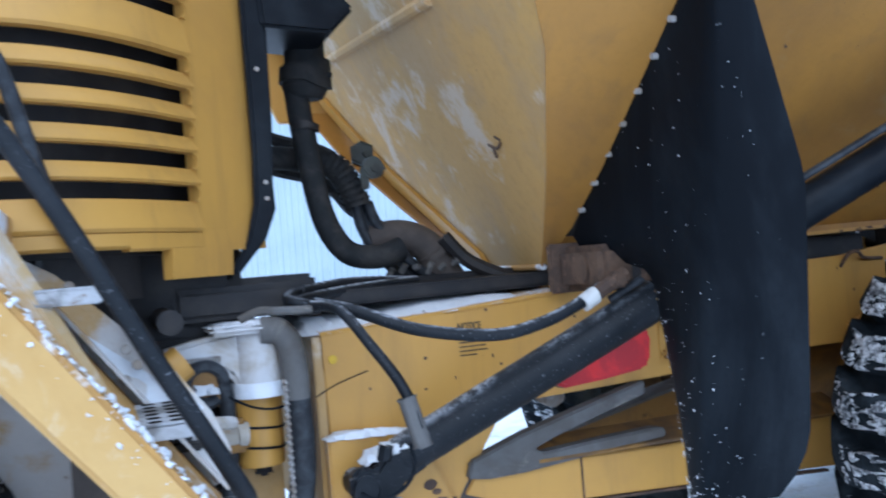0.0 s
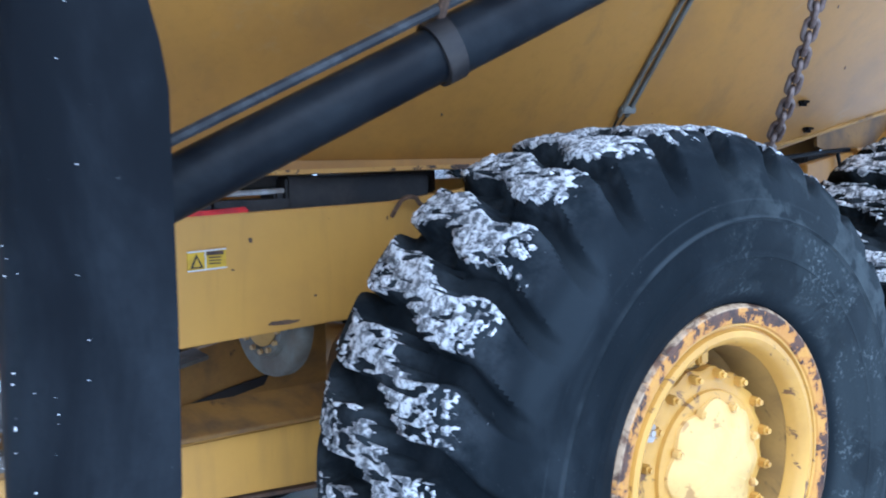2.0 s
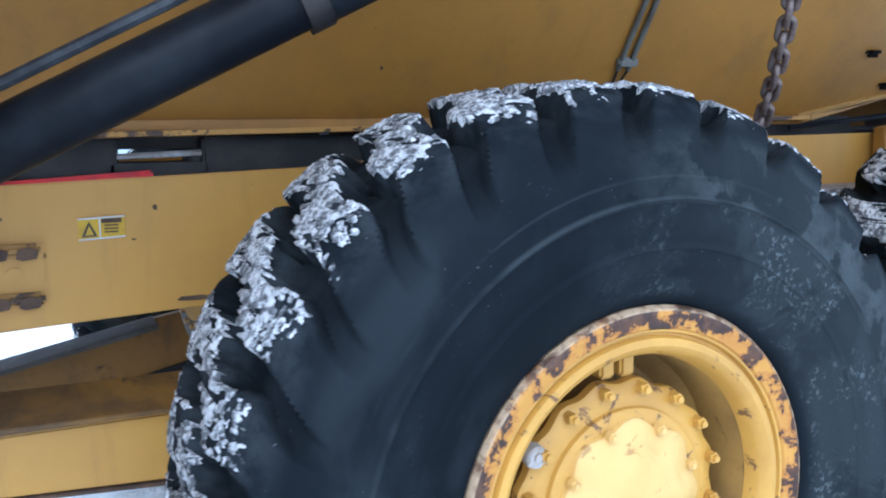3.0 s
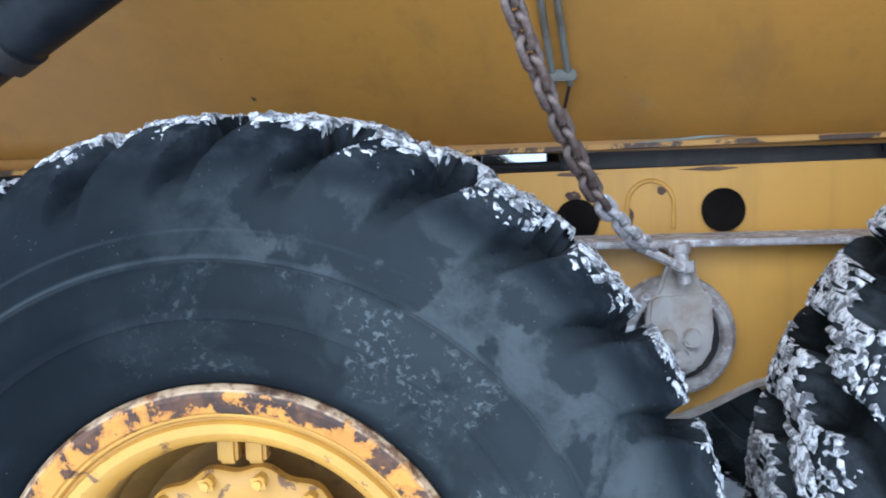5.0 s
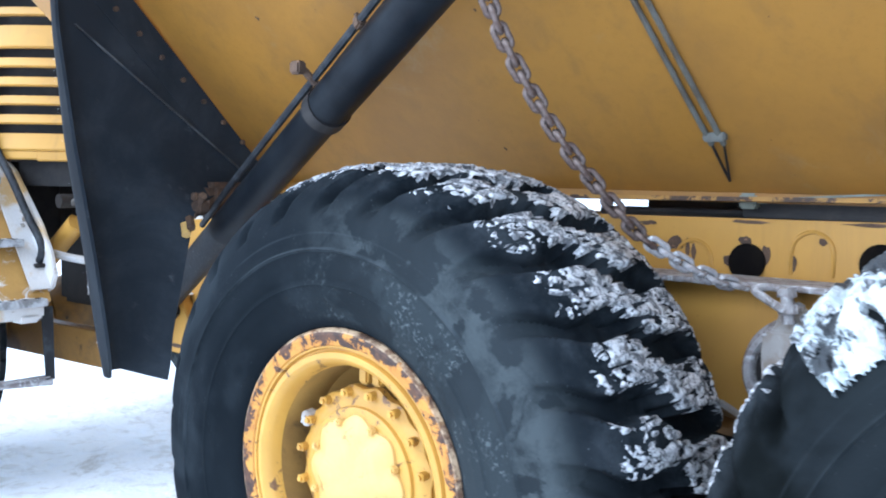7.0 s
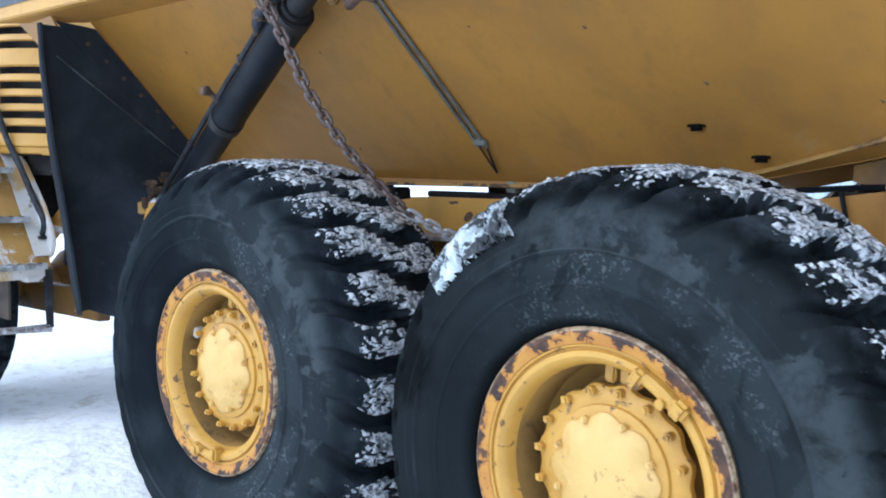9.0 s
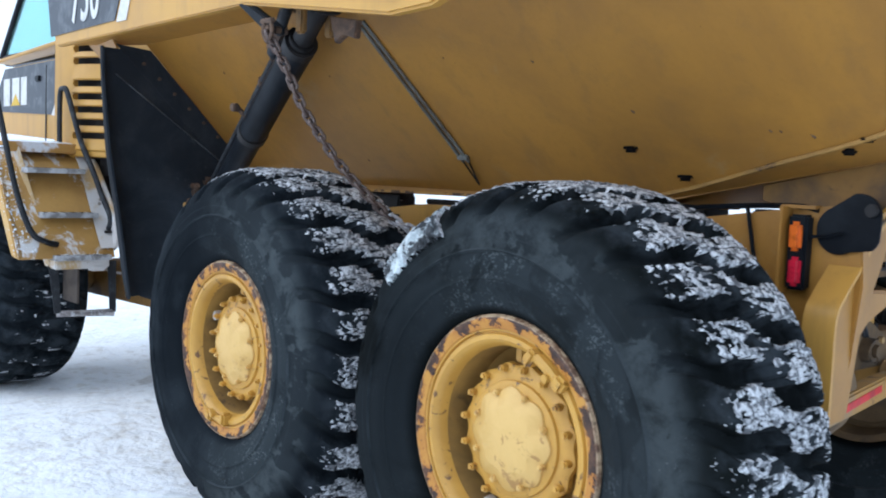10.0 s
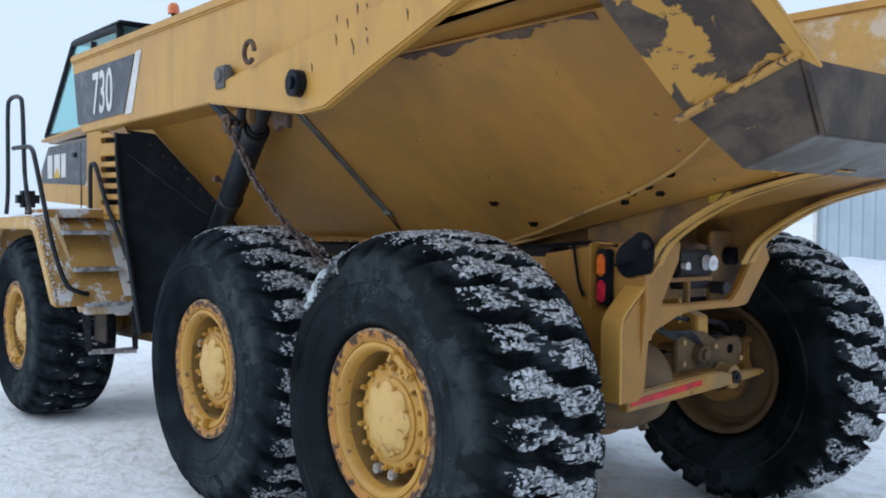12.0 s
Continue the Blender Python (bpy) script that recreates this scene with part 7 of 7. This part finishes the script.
def ladder():
    """Boarding steps behind the front wheel, snow trodden on the treads."""
    lad = part("boarding_ladder", join(prism([(-2.83, 0.20, 0.86), (-2.83, 0.23, 0.86), (-3.23, 0.12, 1.66), (-3.27, 0.09, 1.66)], (0.10, 0, 0.02), 0.006)), cheek_cake, truck, "snow-dusted yellow boarding ladder")
    for x, z, ya, yb in ((-2.71, 0.945, 0.20, 0.58), (-2.862, 1.222, 0.17, 0.545), (-3.03, 1.520, 0.12, 0.515)):
        tread = part("step", join(block((x, (ya + yb) / 2, z), (0.155, yb - ya, 0.010), 0.003), block((x + 0.078, (ya + yb) / 2, z - 0.012), (0.010, yb - ya, 0.036), 0.003), block((x, ya + 0.004, z - 0.014), (0.155, 0.008, 0.034), 0.002)), tread_grey, lad, "perforated grey step with trodden snow")
        # dark discs paint the shade in the perforations
        for i in range(3):
            for j in range(6):
                hx, hy = x + (i - 1) * 0.046, ya + (yb - ya) * (j + 0.5) / 6
                part("hole", rod((hx, hy, z + 0.0035), (hx, hy, z + 0.0062), 0.0155, seg=12), hole_dark, tread)
        part("step_snow", ragged((x - 0.075, ya + 0.03, z + 0.006), (x - 0.075, yb - 0.03, z + 0.006), (1, 0, 0.02), 0.01, 0.085, x * 7, 40, 11, 0.012), snow_mat, lad, "trodden snow on the step")
    part("step_box", join(block((-2.715, 0.39, 0.892), (0.13, 0.37, 0.075), 0.012), block((-2.70, 0.50, 0.862), (0.10, 0.10, 0.05), 0.010)), cheek_cake, lad, "dirty box under the lowest step")
    part("step_drift", snow_lump(-2.80, -2.68, 0.23, 0.56, 0.946, 0.028, 16, 20, 0.0), snow_mat, lad, "drift of snow on the lowest step")
    part("cheek_plate", xz_plate([(-3.42, 1.735), (-3.30, 1.71), (-3.05, 1.56), (-2.91, 1.42), (-2.79, 1.30), (-2.70, 1.175), (-2.655, 1.065), (-2.69, 0.99), (-2.87, 0.915), (-3.10, 0.80), (-3.25, 0.90)], 0.625, 0.025, 0.006), cheek_cake, lad, "snow-caked yellow cheek plate")
    web = [(-3.30, 1.705), (-3.23, 1.635), (-3.13, 1.56), (-2.92, 1.279), (-2.70, 0.985)]
    side = solid([(x + 0.012, y, z + 0.004) for y in (0.525, 0.628) for x, z in web], [(i, i + 1, len(web) + i + 1, len(web) + i) for i in range(len(web) - 1)])
    bmesh.ops.solidify(side, geom=side.faces, thickness=0.008)
    part("side_web", side, cheek_cake, lad, "snow-caked web beside the steps")
    part("cheek_snow", ragged((-3.36, 0.622, 1.70), (-2.72, 0.622, 1.19), (-0.62, 0, -0.78), 0.02, 0.13, 3, 70, 8, 0.008), snow_mat, lad, "snow stuck to the cheek plate")
    part("platform", join(block((-3.45, 0.32, 1.685), (0.62, 0.54, 0.03), 0.008), block((-3.14, 0.30, 1.665), (0.02, 0.50, 0.07), 0.004)), frosted, lad)
    part("platform_snow", snow_lump(-3.74, -3.15, 0.08, 0.57, 1.70, 0.03, 18, 14, 0.0), snow_mat, lad, "snow on the platform")
    part("bottom_step", join(tube([(-2.80, 0.27, 0.535), (-2.755, 0.45, 0.535), (-2.71, 0.635, 0.53)], 0.022, 8), block((-2.72, 0.45, 0.555), (0.05, 0.34, 0.008), 0.002)), frosted_steel, lad, "frosted swinging bottom step")
    part("hanger", prism([(-2.72, 0.585, 0.90), (-2.72, 0.645, 0.90), (-2.71, 0.645, 0.54), (-2.71, 0.600, 0.54)], (0.012, 0, 0), 0.002), hose_rubber, lad)
    part("hanger", prism([(-2.78, 0.20, 0.90), (-2.78, 0.265, 0.90), (-2.79, 0.295, 0.54), (-2.79, 0.25, 0.54)], (0.012, 0, 0), 0.002), hose_rubber, lad)
    part("hand_rail", tube([(-4.20, 0.0, 1.66), (-4.14, 0.0, 1.90), (-4.13, 0.0, 2.55), (-4.05, 0.0, 2.68), (-3.75, 0.0, 2.67), (-3.66, 0.0, 2.55), (-3.60, 0.0, 2.0), (-3.45, 0.0, 1.66)], 0.019, 10, 8), hose_rubber, lad, "black tubular hand rail")
    part("hand_rail", tube([(-3.95, 0.0, 2.24), (-3.65, 0.0, 2.235), (-3.40, 0.0, 2.21), (-3.27, 0.0, 2.07), (-3.06, 0.0, 1.75), (-2.86, 0.02, 1.37), (-2.72, 0.07, 1.11), (-2.69, 0.16, 1.04), (-2.72, 0.24, 1.02)], 0.020, 10, 8), frost_black, lad)
    part("hand_rail", tube([(-3.25, 0.44, 1.69), (-3.25, 0.44, 2.04), (-3.19, 0.44, 2.09), (-3.13, 0.45, 2.05), (-3.04, 0.510, 1.727), (-2.93, 0.555, 1.524), (-2.834, 0.595, 1.325), (-2.764, 0.615, 1.215), (-2.76, 0.618, 1.155), (-2.785, 0.612, 1.105)], 0.019, 10, 8), hose_rubber, lad)
    part("rail_foot", block((-2.785, 0.602, 1.098), (0.10, 0.05, 0.02), 0.004), dirt_and_shade, lad)


ladder()


def hitch():
    """The articulation between tractor and rear frame: hoses, hitch castings, exhaust pipes."""
    h = part("hitch", join(rod((-2.515, 1.0, 1.17), (-2.515, 1.0, 1.36), 0.078, seg=24, bevel=0.01), block((-2.545, 0.99, 1.362), (0.23, 0.19, 0.03), 0.012)), snow_cast, truck, "snow-dusted hitch casting")
    part("snow_ring", rod((-2.515, 1.0, 1.163), (-2.515, 1.0, 1.190), 0.086, seg=24, bevel=0.009), snow_mat, h, "ring of snow")
    part("casting_snow", snow_lump(-2.66, -2.44, 0.90, 1.08, 1.376, 0.018, 14, 10, 0.0), snow_mat, h, "snow on the casting")
    part("hitch_drum", rod((-2.525, 1.02, 0.955), (-2.525, 1.02, 1.165), 0.072, 0.076, seg=26, bevel=0.010), paint, h)
    for z in (1.062, 1.002):
        part("binding_wire", tube([(-2.525 + 0.076 * math.cos(k), 1.02 + 0.076 * math.sin(k), z - 0.006 * math.sin(k * 1.3)) for k in (3.0, 3.5, 4.0, 4.4, 4.8, 5.3, 5.8, 6.3)], 0.004, 6, 3), black_paint, h)
    part("pin_nut", join(rod((-2.525, 0.985, 0.958), (-2.525, 0.985, 0.925), 0.026, seg=6, bevel=0.003), rod((-2.525, 0.985, 0.93), (-2.525, 0.985, 0.915), 0.012, seg=8)), dirt_and_shade, h)
    part("hitch_cheek", xz_plate([(-2.61, 0.62), (-2.455, 0.62), (-2.455, 1.02), (-2.61, 1.05)], 1.05, 0.05, 0.008), muddy, h, "mud-pale lower cheek of the hitch")
    part("hitch_arm", xz_plate([(-2.80, 1.262), (-2.80, 1.318), (-2.70, 1.340), (-2.50, 1.365), (-2.45, 1.36), (-2.45, 1.20), (-2.585, 1.185), (-2.605, 1.228), (-2.64, 1.252), (-2.70, 1.262)], 0.955, 0.10, 0.014), snow_cast, h, "frost-dusted cast arm of the hitch")
    part("arm_root", xz_plate([(-2.95, 1.24), (-2.95, 1.315), (-2.795, 1.318), (-2.795, 1.262), (-2.86, 1.25)], 0.96, 0.09, 0.01), paint, h)
    part("arm_lower", xz_plate([(-2.95, 1.15), (-2.95, 1.20), (-2.74, 1.235), (-2.70, 1.22), (-2.80, 1.18)], 0.98, 0.08, 0.008), muddy, h)
    part("steering_rod", join(rod((-2.86, 0.93, 1.040), (-2.585, 0.95, 1.052), 0.028, seg=18, bevel=0.003), rod((-2.60, 0.95, 1.052), (-2.57, 0.952, 1.053), 0.036, seg=18, bevel=0.004)), snow_cast, h, "frosted steering cylinder rod")
    part("guard_band", tube([(-2.64, 0.98, 1.25), (-2.622, 0.97, 1.16), (-2.618, 0.97, 1.02), (-2.635, 0.98, 0.86), (-2.65, 0.99, 0.72)], 0.024, 10, 8), hose_rubber, h, "black hose bundle")
    part("spiral_guard", tube([(-2.455, 0.895, 1.20 - 0.010 * k + 0.0) if k % 2 else (-2.462, 0.889, 1.20 - 0.010 * k) for k in range(44)], 0.0075, 6, 2), cast_grey, h, "pale spiral hose guard")
    part("snowy_sleeve", tube([(-2.51, 0.935, 1.352), (-2.46, 0.925, 1.345), (-2.43, 0.92, 1.30), (-2.42, 0.92, 1.20), (-2.418, 0.92, 1.14)], 0.041, 14, 6), brace_grey, h, "frost-greyed bend of the thick hose")
    part("thick_hose", tube([(-2.418, 0.92, 1.18), (-2.415, 0.92, 1.05), (-2.42, 0.92, 0.92), (-2.435, 0.93, 0.80), (-2.45, 0.94, 0.62)], 0.040, 14, 6), hose_rubber, h, "thick black hose")
    for dy, dz in ((0.0, 0.0), (0.05, 0.022)):
        part("hydraulic_hose", tube([(-1.90, 1.26 + dy, 1.452), (-2.15, 1.16 + dy, 1.445 + dz), (-2.36, 0.99 + dy, 1.432 + dz), (-2.43, 0.89, 1.418 + dz), (-2.42, 0.83, 1.408 + dz), (-2.35, 0.82, 1.405)], 0.017, 10, 8), frost_black, h)
    ring((-2.68, 0.955, 1.21), 0.055, 0.019, hose_rubber, h, "hose_loop")
    part("wire", tube([(-2.62, 0.92, 1.17), (-2.56, 0.915, 1.135), (-2.50, 0.915, 1.12), (-2.45, 0.92, 1.125)], 0.004, 6), black_paint, h)
    part("snowy_bar", tube([(-2.83, 0.66, 1.165), (-2.74, 0.75, 1.13), (-2.62, 0.88, 1.10)], 0.02, 8), snow_cast, h)
    part("front_frame", xz_plate([(-4.6, 0.50), (-2.62, 0.555), (-2.62, 0.74), (-4.6, 0.72)], 0.90, 0.08, 0.006), grimy, h)
    part("front_frame", other_side(xz_plate([(-4.6, 0.50), (-2.62, 0.555), (-2.62, 0.74), (-4.6, 0.72)], 0.90, 0.08, 0.006)), grimy, h)
    part("steering_cylinder", rod((-3.2, 0.75, 0.95), (-2.75, 0.80, 1.30), 0.05, seg=16, bevel=0.006), paint, h, "yellow steering cylinder")
    part("chassis_block", join(block((-3.0, 1.2, 1.10), (0.75, 0.35, 0.55), 0.03), block((-2.78, 1.02, 1.0), (0.30, 0.12, 0.10), 0.02), block((-2.72, 1.02, 0.86), (0.25, 0.10, 0.06), 0.02)), dirt_and_shade, h)
    part("bracket", join(block((-2.70, 0.98, 1.22), (0.16, 0.05, 0.16), 0.01), block((-2.62, 0.96, 1.05), (0.10, 0.05, 0.10), 0.01)), grimy, h)
    for x, z in ((-3.019, 1.529), (-2.899, 1.361), (-2.905, 1.285), (-2.875, 1.320)):
        part("bolt", rod((x, 0.605, z), (x, 0.585, z), 0.014, seg=8, bevel=0.003), cast_grey, h)
    # dark blocks added to close the gap, in place of unresolved machinery
    part("hitch_fill", block((-3.45, 1.01, 1.38), (0.12, 0.70, 0.46), 0.02), dirt_and_shade, h)
    part("machinery_fill", join(block((-2.95, 1.36, 1.27), (0.9, 0.6, 0.46), 0.03), rod((-2.78, 0.72, 1.41), (-2.78, 1.2, 1.41), 0.035, seg=12)), dirt_and_shade, h)
    part("dark_shelf", join(block((-2.85, 1.30, 1.45), (1.1, 0.45, 0.12), 0.015), block((-2.75, 1.10, 1.20), (0.22, 0.10, 0.24), 0.02)), dirt_and_shade, h)
    part("ice_lump", snow_lump(-2.72, -2.64, 0.93, 1.03, 1.185, 0.06, 10, 8, 0.0), snow_mat, h, "lump of ice")
    part("valve_block", block((-2.55, 1.15, 1.44), (0.40, 0.30, 0.10), 0.02), dirt_and_shade, h)
    part("pipe_clip", tube([(-2.6, 0.7, 1.40), (-2.55, 0.68, 1.42), (-2.50, 0.70, 1.415), (-2.40, 0.72, 1.41)], 0.012, 8), brace_grey, h)
    # large exhaust elbow and hoses before the bed
    part("exhaust_pipe", tube([(-2.27, 1.30, 2.22), (-2.26, 1.30, 2.06), (-2.235, 1.30, 1.86), (-2.20, 1.30, 1.68), (-2.13, 1.30, 1.57), (-2.02, 1.30, 1.545), (-1.93, 1.31, 1.57)], 0.042, 16, 8), hose_dull, h, "dusty black exhaust elbow")
    part("exhaust_collar", join(rod((-2.235, 1.30, 2.105), (-2.232, 1.30, 2.150), 0.058, 0.085, seg=20, bevel=0.006), rod((-2.232, 1.30, 2.148), (-2.228, 1.30, 2.225), 0.092, 0.088, seg=20, bevel=0.012), rod((-2.228, 1.30, 2.222), (-2.226, 1.30, 2.34), 0.070, seg=20, bevel=0.006),
                                rod((-2.30, 1.26, 2.19), (-2.15, 1.24, 2.175), 0.010, seg=8)), hose_dull, h, "dusty clamped collar")
    part("pipe_band", rod((-2.247, 1.30, 2.000), (-2.244, 1.30, 2.022), 0.051, seg=20, bevel=0.003), dirt_and_shade, h)
    part("exhaust_pipe", tube([(-2.02, 1.43, 1.60), (-1.90, 1.43, 1.615), (-1.80, 1.43, 1.577), (-1.74, 1.43, 1.49), (-1.667, 1.43, 1.36)], 0.062, 16, 6), pipe_brown, h, "brown heat-stained pipe")
    for dy in (0.0, 0.05, 0.10):
        part("hose", tube([(-2.45, 1.6 + dy, 2.07 - dy), (-2.29, 1.6 + dy, 2.01 - dy), (-2.10, 1.6 + dy, 1.95 - dy), (-2.02, 1.6, 1.83 - dy), (-1.95 + dy * 0.3, 1.58, 1.66), (-1.86 + dy * 0.5, 1.5, 1.46)], 0.024, 8), hose_rubber, h)
    part("clamp", join(rod((-1.93, 1.72, 1.965), (-1.915, 1.77, 1.957), 0.045, seg=6, bevel=0.006), rod((-1.915, 1.70, 1.96), (-1.915, 1.72, 1.958), 0.014, seg=10)), clip_dark, h)
    part("bellows_hose", tube([(-2.36, 1.42, 1.925), (-2.22, 1.42, 1.910), (-2.13, 1.41, 1.885), (-2.08, 1.40, 1.815), (-2.055, 1.40, 1.735)], 0.043, 14, 8), hose_dull, h, "ribbed black bellows hose")
    line = rounded([(-2.22, 1.42, 1.910), (-2.13, 1.41, 1.885), (-2.08, 1.40, 1.815), (-2.055, 1.40, 1.735)], 4)
    for p, q in zip(line, line[1:]):
        part("bellows_rib", rod(p, p + (q - p).normalized() * 0.014, 0.050, seg=16, bevel=0.004), hose_dull, h)
    part("clamp_plate", join(rod((-2.0, 1.36, 1.865), (-2.0, 1.335, 1.865), 0.040, seg=18, bevel=0.006), rod((-1.995, 1.34, 1.862), (-1.995, 1.325, 1.862), 0.016, seg=10, bevel=0.002), block((-2.03, 1.36, 1.83), (0.03, 0.02, 0.08), 0.004)), clip_dark, h, "grey clamp plate with a bolt")
    for k, (dx, dy) in enumerate(((0.0, 0.0), (0.045, 0.03), (0.085, 0.0))):
        part("hose", tube([(-2.06 + dx * 0.5, 1.40 + dy, 1.745), (-2.045 + dx * 0.7, 1.40 + dy, 1.66), (-2.0 + dx, 1.40 + dy, 1.57), (-1.93 + dx, 1.40 + dy, 1.49), (-1.86 + dx, 1.40 + dy, 1.44)], 0.021, 10, 6), hose_rubber, h)
        part("hose_band", rod((-2.012 + dx, 1.40 + dy, 1.592), (-1.998 + dx, 1.40 + dy, 1.566), 0.026, seg=12, bevel=0.002), cast_grey if k == 1 else dirt_and_shade, h)
    part("pipe_flange", join(rod((-1.775, 1.43, 1.555), (-1.76, 1.43, 1.532), 0.071, seg=18, bevel=0.003), block((-1.70, 1.37, 1.53), (0.03, 0.03, 0.05), 0.004)), pipe_brown, h)
    for k in range(6):
        part("fitting", rod((-1.98 + 0.05 * k, 1.34, 1.47 + 0.012 * (k % 3)), (-1.965 + 0.05 * k, 1.32, 1.50 + 0.010 * (k % 2)), 0.012, seg=6, bevel=0.002), brace_grey, h, "dull grey fitting")
    part("black_guard", prism([(-2.42, 1.0, 2.28), (-2.20, 1.0, 2.26), (-2.12, 1.0, 2.34), (-2.30, 1.0, 2.52), (-2.44, 1.0, 2.52)], (0, 0.35, 0), 0.01), black_paint, h)
    part("hose_shelf", join(block((-2.0, 1.35, 1.42), (1.2, 0.5, 0.05), 0.01), block((-1.72, 1.42, 1.43), (0.5, 0.2, 0.07), 0.02), tube([(-1.75, 1.36, 1.60), (-1.66, 1.34, 1.50), (-1.5, 1.3, 1.42)], 0.028, 8)), dirt_and_shade, h)


hitch()
